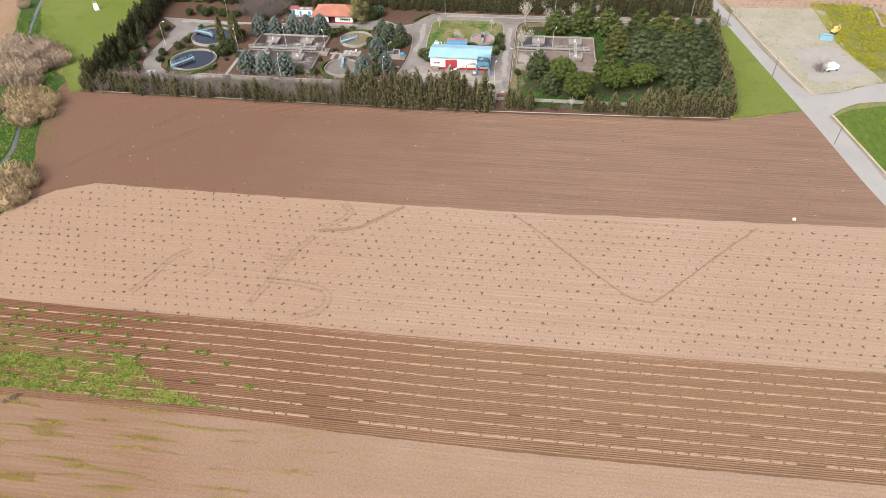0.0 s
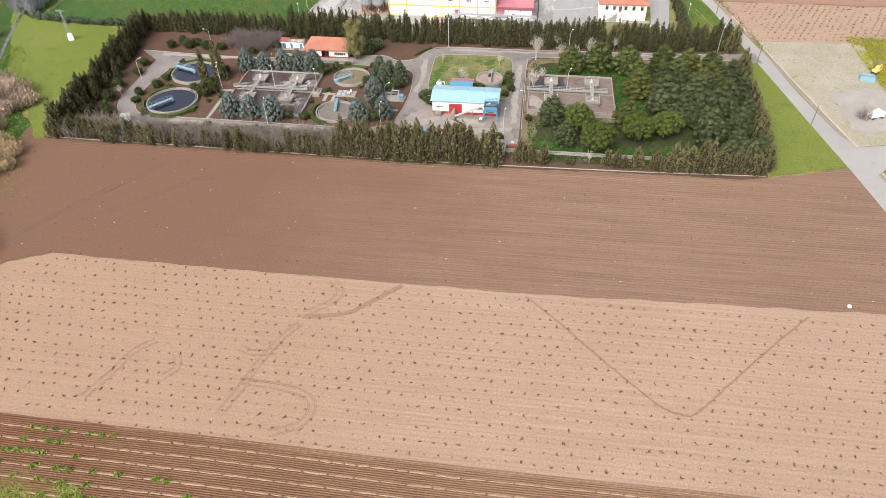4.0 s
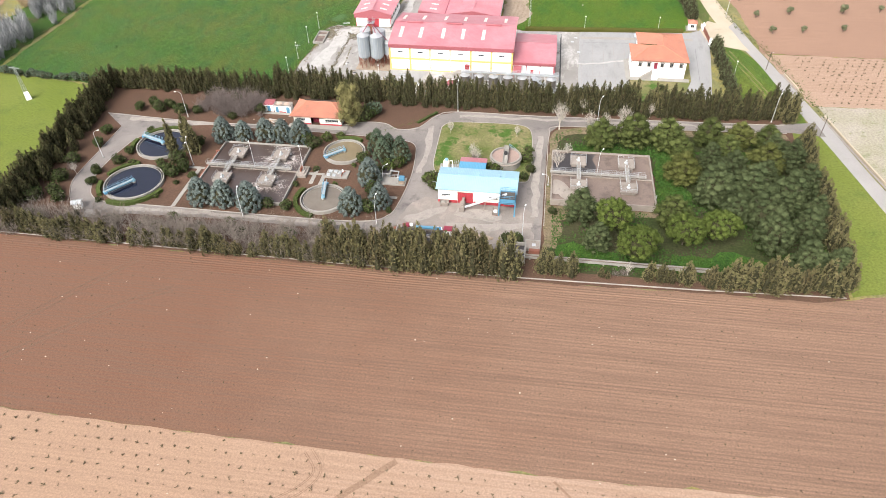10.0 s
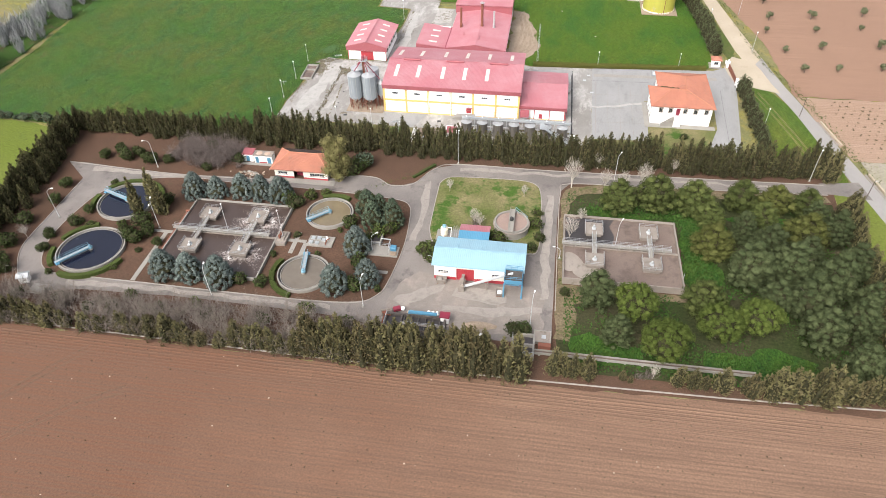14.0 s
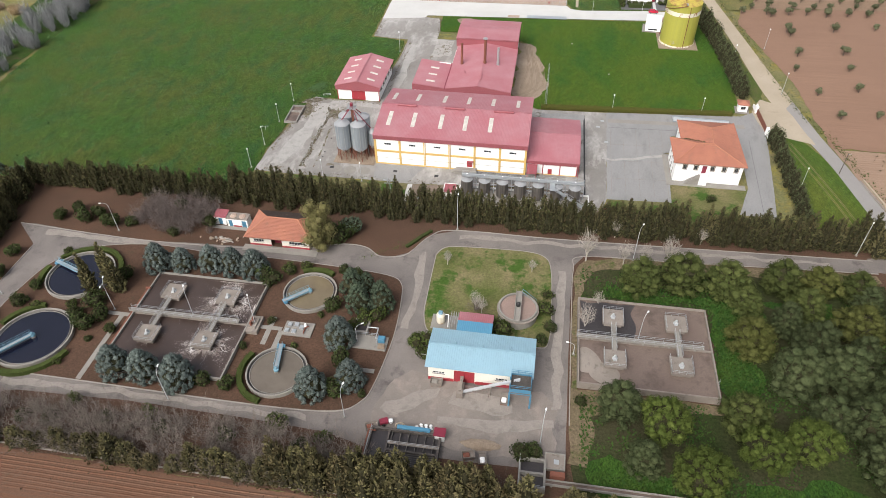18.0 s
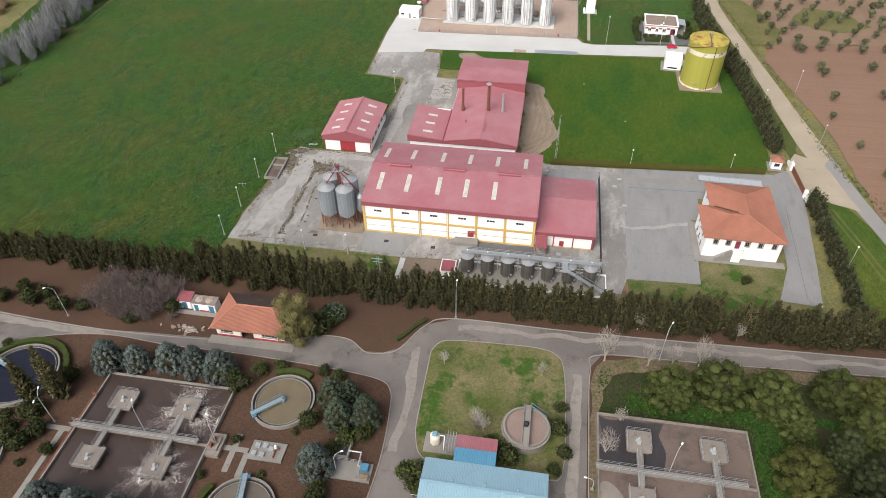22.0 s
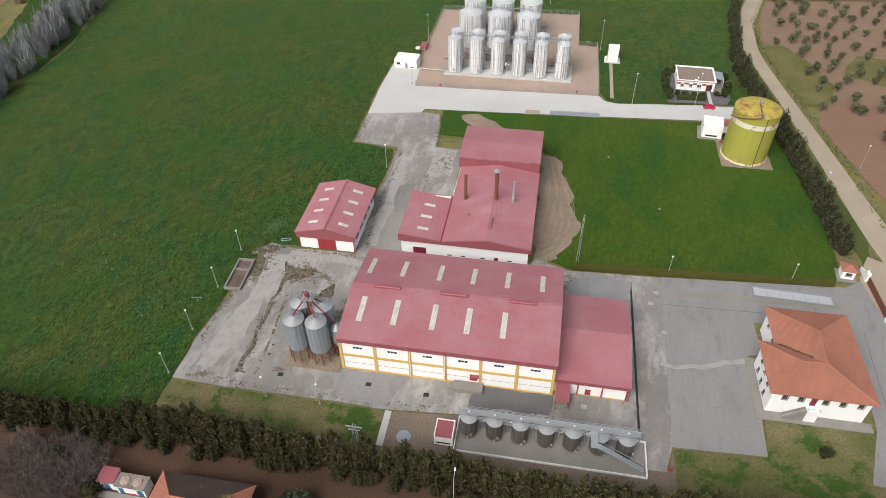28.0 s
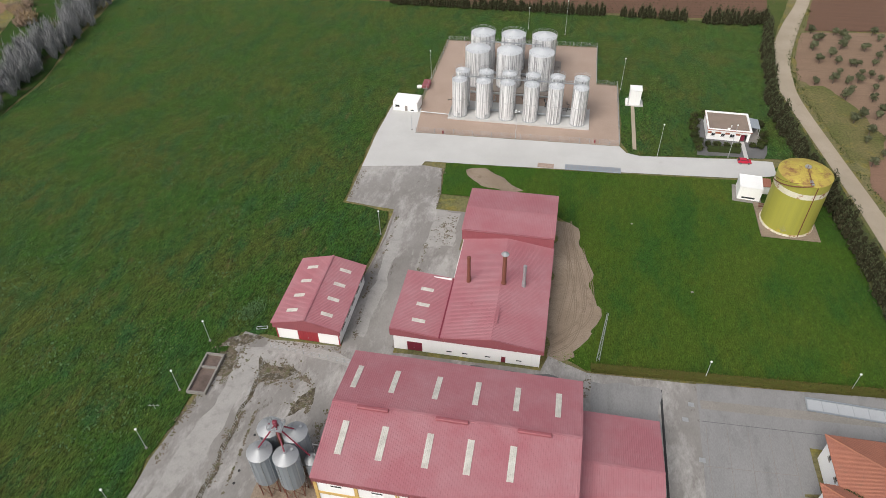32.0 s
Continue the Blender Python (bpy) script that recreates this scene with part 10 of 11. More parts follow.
def tier_crown(h, r, seed, tiers=8, per=84, low=0.16):
    """An Aleppo pine: uneven tiers of outstretched boughs under a blunt top."""
    rng = random.Random(seed)
    got = []
    for i in range(tiers):
        t = i / (tiers - 1)
        wide = r * (1 - t ** 1.7) ** 0.75 * (0.78 + 0.22 * min(1, t * 4)) + 0.25
        n = max(2, round(3 + 9 * wide / r))
        for k in range(n):
            a = 6.283 * (k + rng.uniform(-0.3, 0.3)) / n + 1.9 * i
            for f in ((0.95,) if wide < 0.45 * r else (0.58, 0.95)):
                if rng.random() < 0.12:
                    continue
                d = wide * f * rng.uniform(0.72, 1.12)
                q = r * rng.uniform(0.17, 0.27)
                got.append(((d * math.cos(a), d * math.sin(a), h * (low + (0.97 - low) * t) - 0.06 * d + rng.uniform(-0.4, 0.4)), (q * rng.uniform(0.9, 1.4), q * rng.uniform(0.9, 1.4), q * rng.uniform(0.6, 0.9))))
    return puff_crown(got, per, 0.43, seed, ((0, 0, h * 0.46), (r * 0.55, r * 0.55, h * 0.32)), 0.36, 0.7)


def pines(n, h, r, leaf, label, seed, crown=dome_crown, **kw):
    return [parked(tree("pine", label, "tree", crown(h, r, seed + k, **kw), leaf, trunk_bm(h * 0.6, 0.22, seed + k), group="pine grove")) for k in range(n)]


stone = pines(3, 8.8, 5.0, "pine_light", "round-crowned bright green stone pine", 200)
alep = pines(4, 10.8, 4.8, "pine_grey", "dark grey-green pine with uneven tiered crown", 220, tier_crown)
green = pines(3, 9.4, 4.8, "pine", "mid-green pine with lobed crown beside the road", 240, tier_crown, tiers=7, low=0.2)
yellow = pines(2, 8.8, 4.8, "pine_yellow", "yellowish green pine in the grove", 260, tier_crown, tiers=7, low=0.2)
for x, y, s in ((12.9, 222.6, 1.06), (18.0, 211.5, 1.13), (31.1, 218.7, 1.0), (40.1, 221.9, 1.02)):
    plant(random.choice(stone), x, y, s)
for x, y, s in ((28.9, 226.9, 1.02), (10.7, 264.1, 1.05), (21.2, 266.4, 1.16), (31.4, 265.7, 1.1), (35.0, 260.0, 0.8), (44.5, 268.5, 1.02), (48.3, 260.3, 0.92), (62, 268, 0.9)):
    plant(random.choice(green), x, y, s)
for x, y, s in ((33.8, 248.2, 1.08), (53.8, 269.0, 0.95), (58.6, 255.0, 1.12)):
    plant(random.choice(yellow), x, y, s)
for x, y, s in ((47.2, 247.6, 1.1), (41.0, 238.2, 1.22), (51.5, 240.5, 1.16), (51.9, 227.5, 1.14), (53.3, 219.0, 1.03), (45.3, 229.0, 0.85), (4.1, 226.0, 1.05), (8.4, 214.3, 0.84), (60, 236, 1.1), (60, 211.5, 0.95), (62.5, 223.5, 1.05), (66.5, 243, 1.0), (66, 256.5, 0.9), (67, 211, 0.8), (66.5, 231, 0.85), (62.5, 263, 0.8), (42.5, 254.5, 0.8), (56.5, 246.5, 0.85)):
    plant(random.choice(alep), x, y, s * 0.9, s * random.uniform(0.94, 1.14))
settle(stone, alep, green, yellow)


# blue spruces and cedars
def spruce_crown(h, r, seed, count=96, per=58):
    """A dense ovoid cone of crowded needle puffs, wide near the ground."""
    rng = random.Random(seed)
    got = []
    for k in range(count):
        t = ((k + 0.5) / count) ** 1.15
        wide = float(np.interp(t, [0, 0.12, 0.3, 0.6, 0.85, 1.0], [0.84, 1.0, 0.95, 0.7, 0.4, 0.05]))
        a = 2.39996 * k + rng.uniform(-0.3, 0.3)
        d = r * wide * rng.uniform(0.8, 1.0)
        q = r * rng.uniform(0.13, 0.21)
        got.append(((d * math.cos(a), d * math.sin(a), h * (0.08 + 0.88 * t) - 0.1 * d), (q, q, q * 1.15)))
    return puff_crown(got, per, 0.42, seed, ((0, 0, h * 0.36), (r * 0.78, r * 0.78, h * 0.36)), 0.34, 0.45)


blue_s = [parked(tree("blue_spruce", "rounded blue-grey spruce beside the basins", "tree", spruce_crown(8.6, 3.75, 300 + k), "spruce", trunk_bm(5, 0.2, k, 0), group="blue spruces")) for k in range(3)]
for x, y, s in ((-105.2, 221.3, 1.0), (-98.4, 221.2, 0.95), (-90.0, 220.4, 1.05), (-111.6, 254.3, 0.98), (-105.0, 255.0, 0.82), (-97.8, 256.2, 0.9), (-91.8, 256.0, 0.92), (-85.6, 255.4, 1.0), (-60.4, 222.0, 0.98), (-52.8, 225.6, 0.9), (-58.2, 236.4, 1.0)):
    plant(random.choice(blue_s), x, y, s, z=0.2)
settle(blue_s)
ced = [parked(tree("cedar", "soft grey-green cedar with drooping sprays", "tree", spruce_crown(9.5, 3.4, 330 + k, 70), "cedar", trunk_bm(6, 0.2, k, 0), group="cedars")) for k in range(2)]
for x, y, s in ((-59.0, 252.0, 0.95), (-56.4, 247.5, 0.9), (-51.0, 248.8, 0.95), (-55.8, 253.6, 0.7)):
    plant(random.choice(ced), x, y, s, z=0.2)
settle(ced)
thin = [parked(tree("slim_cypress", "slim dark cypress leaning beside the basin", "tree", cypress_crown(11.5, 1.5, 350 + k, 900), "cypress", trunk_bm(5, 0.15, k, 0), group="slim cypresses")) for k in range(2)]
for x, y, s in ((-124.2, 243.6, 1.15), (-119.6, 246.0, 1.3), (-117.6, 244.8, 1.2)):
    plant(random.choice(thin), x, y, s, z=0.2)
settle(thin)


# round shrubs
def shrub_crown(r, seed, lobes=7, per=70, size=0.42):
    rng = random.Random(seed)
    got = []
    for k in range(lobes):
        a, u = rng.uniform(0, 6.283), rng.random() ** 0.6
        q = r * rng.uniform(0.42, 0.62)
        got.append(((r * 0.55 * u * math.cos(a), r * 0.55 * u * math.sin(a), r * rng.uniform(0.45, 0.95)), (q, q, q * 0.9)))
    return lobed_crown(got, per, size, seed, 0.3, 0.6)


def shrubs(n, leaf, label, seed, group, r=2.0):
    return [parked(tree("shrub", label, "shrub", shrub_crown(r, seed + k), leaf, trunk_bm(r * 0.5, 0.1, k, 3), group=group)) for k in range(n)]


dark_b = shrubs(3, "shrub", "round dark green shrub in a planting bed", 400, "garden shrubs")
mid_b = shrubs(3, "box", "round mid-green shrub in a planting bed", 420, "garden shrubs")
for x, y, s in ((-119.5, 232.5, 1.6), (-117.0, 236, 1.3), (-123.8, 235.6, 1.0), (-113.2, 232.2, 0.9), (-116.8, 228.8, 0.5), (-121, 240, 1.5), (-118, 249.6, 1.2), (-83.6, 254.2, 1.6), (-80.6, 253.2, 1.3), (-62.4, 246.4, 1.3), (-79.4, 220.6, 1.1), (-85.2, 221.2, 1.15), (-79.8, 232, 0.6), (-76.2, 240.4, 0.6), (-56, 231, 1.4), (-55.2, 222.6, 1.4), (-49.6, 222.8, 0.6), (-144, 231, 1.1), (-142.6, 226, 1.0), (-136, 217.5, 0.6), (-142, 270, 1.4), (-133, 269, 1.5), (-139, 272.5, 1.2), (-128, 269.6, 1.1), (-114, 267.6, 0.9), (-116.8, 278, 1.4), (-105.8, 272.8, 1.2), (-146, 273, 1.2), (-68.5, 271.5, 1.9), (-66, 274, 1.5), (-152, 246, 1.2), (-155, 236, 1.4), (-153, 226, 1.5), (-148, 216.5, 1.3), (-156, 217, 1.5), (-151.5, 220, 1.2), (-139.5, 243, 1.0), (-140, 237.2, 1.1), (-10.5, 247.6, 1.0), (-12.5, 243.5, 0.9), (-3.5, 228, 0.8), (-14.6, 213.6, 1.2), (-12.8, 214.5, 1.1), (33.2, 303.4, 0.75), (-60, 259, 0.9), (-63.6, 259.6, 0.8), (-153, 254, 1.2), (-149.5, 270, 1.2)):
    plant(random.choice(dark_b), x, y, s)
for x, y, s in ((-39.6, 238.6, 1.5), (-38.2, 235.2, 1.1), (-21.8, 244.6, 1.5), (-24.8, 247.4, 1.0), (-12.0, 252.5, 1.3), (-110, 212.3, 1.0), (-92.5, 211.6, 1.0), (-65, 213.4, 1.25), (-54.6, 211, 1.1), (-77.6, 257.8, 1.1), (-73.5, 259.4, 0.9), (-56.6, 240.4, 1.2), (-51, 245.4, 1.4), (-54, 244, 1.2), (-138.6, 256.2, 0.8), (-126.6, 238.6, 0.8), (-135.2, 236.6, 0.8), (-120.2, 221.5, 0.6), (-11.5, 258, 0.9), (-68.5, 233.8, 0.5), (-65, 244, 0.5)):
    plant(random.choice(mid_b), x, y, s)
# garden hedge and scrub line
for x, y, s in ((14.2, 444, 1.0), (14.4, 447.4, 1.0), (17, 446.6, 0.7), (20, 446.8, 0.7), (23, 446.8, 0.7), (26, 447, 0.7), (31, 448, 0.7), (33.5, 447.5, 0.7), (13.6, 451, 0.9), (13.6, 455, 1.0), (13.8, 459, 1.1), (14.5, 463.5, 1.0), (18, 464.2, 1.0), (22, 464.5, 1.0), (26, 464.6, 1.0), (30, 464.2, 1.0), (34.6, 450, 1.0), (35.4, 455, 0.9), (35.2, 461, 0.9)):
    plant(random.choice(dark_b + mid_b), x, y, s)
settle(dark_b, mid_b)
grey_b = shrubs(3, "cedar", "low grey-green scrub bush in a ditch line", 440, "scrub line")
row(grey_b, [(-222, 291), (-198, 288.5), (-173, 287.8)], 2.2, 0.7, 1.05, 0.8)
row(grey_b, [(-170, 292), (-120, 292.6)], 7, 0.4, 0.6, 0.8, 0.3)
settle(grey_b)


def clipped(name, pts, w, h, leaf, label, seed, size=0.32, dens=16):
    """A clipped hedge along a line, built of leaf sprays over a solid heart."""
    rng = np.random.default_rng(seed)
    line = [Vector((*p[:2], 0)) for p in pts]
    cs, ws = [], []
    for a, b in zip(line, line[1:]):
        d = (b - a).normalized()
        s = Vector((-d.y, d.x, 0))
        n = int((b - a).length * dens * (w + 2 * h) / 3)
        for _ in range(n):
            u = rng.uniform(0, w + 2 * h)
            side, z, out_w = (-w / 2, u, -s) if u < h else ((u - h - w / 2, h, Vector((0, 0, 1))) if u < h + w else (w / 2, u - h - w, s))
            p = a.lerp(b, rng.random()) + s * side + Vector((0, 0, z))
            cs.append(np.array(p) + rng.normal(size=3) * 0.1)
            ws.append(np.array(out_w) + rng.normal(size=3) * 0.7)
    v, f = leaf_cloud(np.array(cs), np.array(ws), np.full(len(cs), size), 0.6, seed)
    ob = thing(name, label, "hedge", kind="")
    part("leaves", (v.tolist(), [], f.tolist()), leaf, ob)
    part("heart", strip_along([p[:2] for p in pts], w * 0.9, 0, h * 0.95), leaf, ob)
    return ob


clipped("clipped_hedge", [(-17.5, 349.8), (10, 351.4), (47, 353.6)], 1.7, 1.3, "hedge_olive", "long clipped olive-green hedge beside the yard", 1, 0.4, 34)
clipped("clipped_hedge", [(17, 444), (26.8, 444.4)], 1.6, 1.6, "shrub", "dark clipped hedge before the villa", 2)
for c, r, a0, a1, sd in (((-130.4, 248.4), 9.9, 20, 150, 3), ((-130.4, 248.4), 9.9, 170, 205, 4), ((-129.7, 227.3), 10.4, 250, 345, 5), ((-129.7, 227.3), 10.4, 108, 165, 6), ((-69.7, 226), 8.2, 150, 262, 7), ((-69.8, 250.7), 8.0, 60, 120, 8), ((-129.7, 227.3), 10.3, 185, 225, 9)):
    pts = [(c[0] + r * math.cos(radians(a)), c[1] + r * math.sin(radians(a))) for a in np.linspace(a0, a1, 14)]
    clipped("clipped_hedge", pts, 1.3, 1.3, "box", "curved clipped hedge round a basin", sd)

# eucalyptus and other single trees
rng0 = random.Random(5)
lobes = [((rng0.uniform(-2.6, 2.6), rng0.uniform(-2.2, 2.2), rng0.uniform(3.0, 14.5)), (rng0.uniform(1.1, 1.9), rng0.uniform(1.1, 1.8), rng0.uniform(1.3, 2.4))) for _ in range(32)]
eu = tree("eucalyptus", "tall drooping olive-brown eucalyptus beside the house", "tree", lobed_crown(lobes, 230, 0.5, 9, -0.8, 0.32, 0.6, True), "eucal", trunk_bm(10, 0.3, 3, 6, 0.2))
eu.matrix_basis = pose(-71.6, 266.8, 0)
bp = tree("blue_pine", "grey spreading conifer beside the eucalyptus", "tree", shrub_crown(3.2, 77, 10, 90, 0.6), "cedar", trunk_bm(3, 0.2, 8, 4))
bp.matrix_basis = pose(-66.0, 275.6, 0)


# leafless trees and brush
ever = shrubs(2, "shrub", "dark evergreen bush standing in leafless brush", 460, "brush evergreens")


def bare(name, label, n, h, seed, mat, group, **kw):
    got = []
    for k in range(n):
        ob = thing(name, label, "tree", group=group)
        part("bare_crown", bare_bm(h, seed + k, **kw), mat, ob)
        twigs = part("twig_crown", sliver_dome(h * 0.62, h * 0.3, seed + 50 + k, 420, 0.9, 0.035, 1.5), mat, ob)
        twigs.matrix_basis = pose(0, 0, h * 0.42)
        got.append(parked(ob))
    return got


plane = bare("bare_tree", "pale leafless tree with fine upright twigs", 3, 8.5, 500, "twig_pale", "bare trees", depth=4, forks=3, spread=0.3, twist=0.35, r=0.2)
for x, y, s in ((-2.6, 248.6, 0.95), (-2.2, 272.8, 1.15), (7.4, 272.9, 0.85), (18.4, 274.3, 1.05), (12.6, 273.8, 0.75), (-37.6, 266.2, 0.55), (-15.8, 266.4, 0.5), (-28.6, 251.6, 0.7), (-14, 208, 0.4), (0.5, 256.5, 0.6), (107.5, 239.5, 0.9), (32, 404.5, 0.4), (-150.6, 230, 0.5), (16, 205, 0.5), (-27, 250.4, 0.6), (28, 283.6, 0.6), (5.6, 283.4, 0.7)):
    plant(random.choice(plane), x, y, s)
settle(plane)
def brush_form(h, r, seed, stems=16):
    """A thicket: arching stems that break up into long thin twigs."""
    rg = np.random.default_rng(seed)
    c, w, s = [], [], []
    for _ in range(stems):
        a, lean = rg.uniform(0, 6.283), rg.uniform(0.1, 0.75)
        d = np.array([math.cos(a) * lean, math.sin(a) * lean, 1.0])
        root = np.array([rg.normal() * r * 0.3, rg.normal() * r * 0.3, 0])
        top = h * rg.uniform(0.6, 1.05)
        for k in range(3):
            c.append(root + d * top * (0.17 + 0.27 * k))
            w.append(d)
            s.append((top * 0.36, 0.09 - 0.02 * k))
        for _ in range(22):
            t = rg.uniform(0.3, 1.0)
            e = d * 0.7 + rg.normal(size=3) * (0.75, 0.75, 0.5)
            c.append(root + d * top * t + e * 0.35)
            w.append(e)
            s.append((rg.uniform(0.5, 1.25), rg.uniform(0.03, 0.055)))
    c, w, s = np.array(c), np.array(w), np.array(s)
    clouds = [leaf_cloud(c[i:i + 1], w[i:i + 1], s[i:i + 1, 0], s[i, 1], seed + i) for i in range(len(c))]
    return joined(*clouds)


spots = []
for k in range(290):
    x = -158 + 113 * random.random()
    s = random.uniform(0.75, 1.15)
    spots.append((x, 200.6 + 10.6 * random.random() ** 0.9, s, s * random.uniform(0.8, 1.1)))
for k in range(12):
    spots.append((random.uniform(-44, -16), random.uniform(203.5, 206), 0.7, 0.7))
stand("brush_strip", [brush_form(5.2, 2.4, 520 + k) for k in range(4)], spots, "twig", "tangled leafless grey-brown brush behind the hedge", "brush")
for k in range(9):
    plant(random.choice(ever), (-152, -139, -127, -112, -101, -88, -74.5, -58, -118)[k], 206.5 + 3.2 * random.random(), random.uniform(0.8, 1.3))
settle(ever)
spots = []
while len(spots) < 46:
    x, y, s = random.uniform(-128, -103), random.uniform(268.5, 281.5), random.uniform(0.7, 1.15)
    if ((x + 115) / 13) ** 2 + ((y - 275) / 7) ** 2 < 1 and not (x > -107 and y > 271):
        spots.append((x, y, s, s * random.uniform(0.85, 1.1)))
stand("bare_thicket", [brush_form(4.6, 2.6, 900 + k, 20) for k in range(3)], spots, "twig_mauve", "dense leafless purplish thicket beside the plant road", "brush")
bushes = []
for k in range(3):
    ob = thing("bare_bush", "wide leafless purplish-grey bush", "shrub", group="bare bushes")
    part("twig_dome", brush_form(3.6, 3.2, 560 + k, 46), "twig_mauve", ob)
    part("stem", bare_bm(3.6, 580 + k, 0.6, 3, 0.1, 3, 0.5, 0.25), "twig_mauve", ob)
    bushes.append(parked(ob))
for x, y, s in ((-126, 271.6, 1.1), (-120.5, 272, 1.5), (-115.6, 274.5, 1.5), (-121, 277.6, 1.4), (-124.6, 279, 1.2), (-112, 279, 1.2), (-108.4, 273, 1.5), (-106.8, 276.5, 1.2), (-113, 270, 1.1), (-117, 268.8, 0.9), (-104.5, 269.8, 0.6), (15, 205, 0.5), (13, 204.6, 0.4), (36, 206, 0.4), (-28.4, 251.4, 0.75), (-153, 232, 0.7), (106.8, 240, 1.0)):
    plant(random.choice(bushes), x, y, s)
settle(bushes)
spots = []
for k in range(190):
    y = 293 + 235 * random.random()
    edge = -223.5 if y < 400 else -223.5 - (y - 400) * 0.13
    q = random.uniform(0.7, 1.1)
    spots.append((edge - random.uniform(0.5, 15), y, q, q))
stand("poplar_belt", [sliver_dome(11.0, 2.6, 540 + k, 270, 2.6, 0.05, 3.4) for k in range(4)], spots, "silver", "belt of slender silver leafless poplars by the creek", "trees")


# giant reed clumps
def reed_mesh(h, r, seed, count=800):
    rng = np.random.default_rng(seed)
    a, u = rng.uniform(0, 6.283, count), np.sqrt(rng.random(count))
    base = np.stack([r * u * np.cos(a), r * u * np.sin(a)], 1)
    t = rng.uniform(0.1, 1.0, count)
    bend = base * (1 + 0.55 * t[:, None] ** 2)
    hh = h * (1 - 0.35 * u ** 2) * rng.uniform(0.75, 1.1, count)
    p = np.stack([bend[:, 0], bend[:, 1], hh * t], 1)
    w = np.stack([np.cos(a) * 0.4 * u, np.sin(a) * 0.4 * u, np.ones(count)], 1) + rng.normal(size=(count, 3)) * 0.45
    return joined(leaf_cloud(p, w, np.full(count, 1.5), 0.13, seed), blob((0, 0, h * 0.3), (r * 0.62, r * 0.62, h * 0.36), seed, 9, 5))


reeds = []
for k in range(3):
    ob = thing("reed_clump", "tall dry straw-coloured cane clump by the creek", "reeds", group="reed clumps")
    part("cane_tuft", reed_mesh(5.0, 3.0, 600 + k), "reed", ob)
    reeds.append(parked(ob))
gold = []
for k in range(2):
    ob = thing("reed_clump", "golden dry cane clump by the creek", "reeds", group="reed clumps")
    part("cane_tuft", reed_mesh(5.0, 3.0, 620 + k), "reed_gold", ob)
    gold.append(parked(ob))
for x, y, s in ((-211, 236, 1.0), (-203.5, 231.4, 1.1), (-199, 234, 1.0), (-192.5, 227.4, 1.1), (-202.4, 224, 1.1), (-195.3, 222.3, 1.15), (-197.4, 212.8, 1.1), (-190.5, 211, 1.15), (-186.4, 213.7, 1.05), (-187.3, 202.7, 1.1), (-182.5, 204, 1.0), (-187.9, 227.8, 1.1), (-181.5, 221, 1.1), (-184.2, 217.6, 1.1), (-206, 217, 1.1), (-196, 204, 1.1), (-210, 226, 1.0), (-230, 272, 0.8)):
    plant(random.choice(reeds), x, y, s)
for x, y, s in ((-183.3, 194.8, 1.0), (-180.5, 187, 1.1), (-176.9, 193.3, 1.05), (-172.8, 193.6, 1.0), (-167.5, 190, 0.95), (-174, 183.9, 1.1), (-169.2, 184.2, 1.0), (-164.8, 183, 0.85), (-168, 177.2, 0.9), (-172.7, 178.6, 1.0), (-186, 184, 1.0), (-154.6, 148, 1.0), (-151, 148, 0.95), (-147, 144.6, 0.9), (-149.4, 140.3, 1.0), (-145.2, 137, 0.8), (-148, 134, 0.85), (-157, 142, 0.9)):
    plant(random.choice(gold), x, y, s)
for k in range(30):
    y = 300 + 250 * random.random()
    plant(random.choice(gold + reeds), -243 - (y - 300) * 0.12 - random.uniform(0, 18), y, random.uniform(0.7, 1.1))
settle(reeds, gold)


# olive trees
def olive_crown(seed, r=1.55):
    rng = random.Random(seed)
    got = []
    for k in range(7):
        a, u = rng.uniform(0, 6.283), rng.random() ** 0.5
        q = r * rng.uniform(0.44, 0.64)
        got.append(((r * 0.52 * u * math.cos(a), r * 0.52 * u * math.sin(a), 1.2 + rng.uniform(0.2, 1.3)), (q, q, q * 0.8)))
    return lobed_crown(got, 17, 0.5, seed, 0.3, 0.5, 0.72, True)


olive = [parked(tree("olive_tree", "grey-green olive tree in tilled soil", "tree", olive_crown(700 + k), "oliveleaf", trunk_bm(1.4, 0.16, 700 + k, 4, 0.6), group="olive orchard")) for k in range(4)]
olive_pts = [(67.1, 531.9), (78.8, 536.3), (71.1, 512.3), (77.8, 511.0), (92.4, 535.6), (80.4, 502.3), (59.5, 494.6), (71.3, 496.5), (69.8, 472.2)]
rng1 = random.Random(21)
for i in range(19):
    for j in range(15):
        x = 66 + 8.6 * i + (4.0 if j % 2 else 0) + rng1.uniform(-1.6, 1.6)
        y = 442 + 6.9 * j + 0.05 * (x - 60) + rng1.uniform(-1.4, 1.4)
        if y < 541 + 0.06 * (x - 66) and x > 61 + max(0, (470 - y) * 0.1) and rng1.random() > 0.1:
            olive_pts.append((x, y))
for x, y in ((80.6, 421.4), (79.3, 402.9), (75.4, 389.5), (79.2, 371.6), (79.9, 425.1), (98.9, 427.6), (97, 406), (95.3, 392.1), (94.0, 376), (82.6, 355.5), (94.9, 357.5), (116.2, 379), (114, 396), (111, 360), (119, 411), (100, 443), (77, 441), (116, 431), (132, 382), (133, 400), (130, 362)):
    olive_pts.append((x, y))
for x, y in olive_pts:
    plant(random.choice(olive), x, y, random.uniform(0.95, 1.45))
settle(olive)

# ---- low plants, as stuff ----
rng = np.random.default_rng(77)


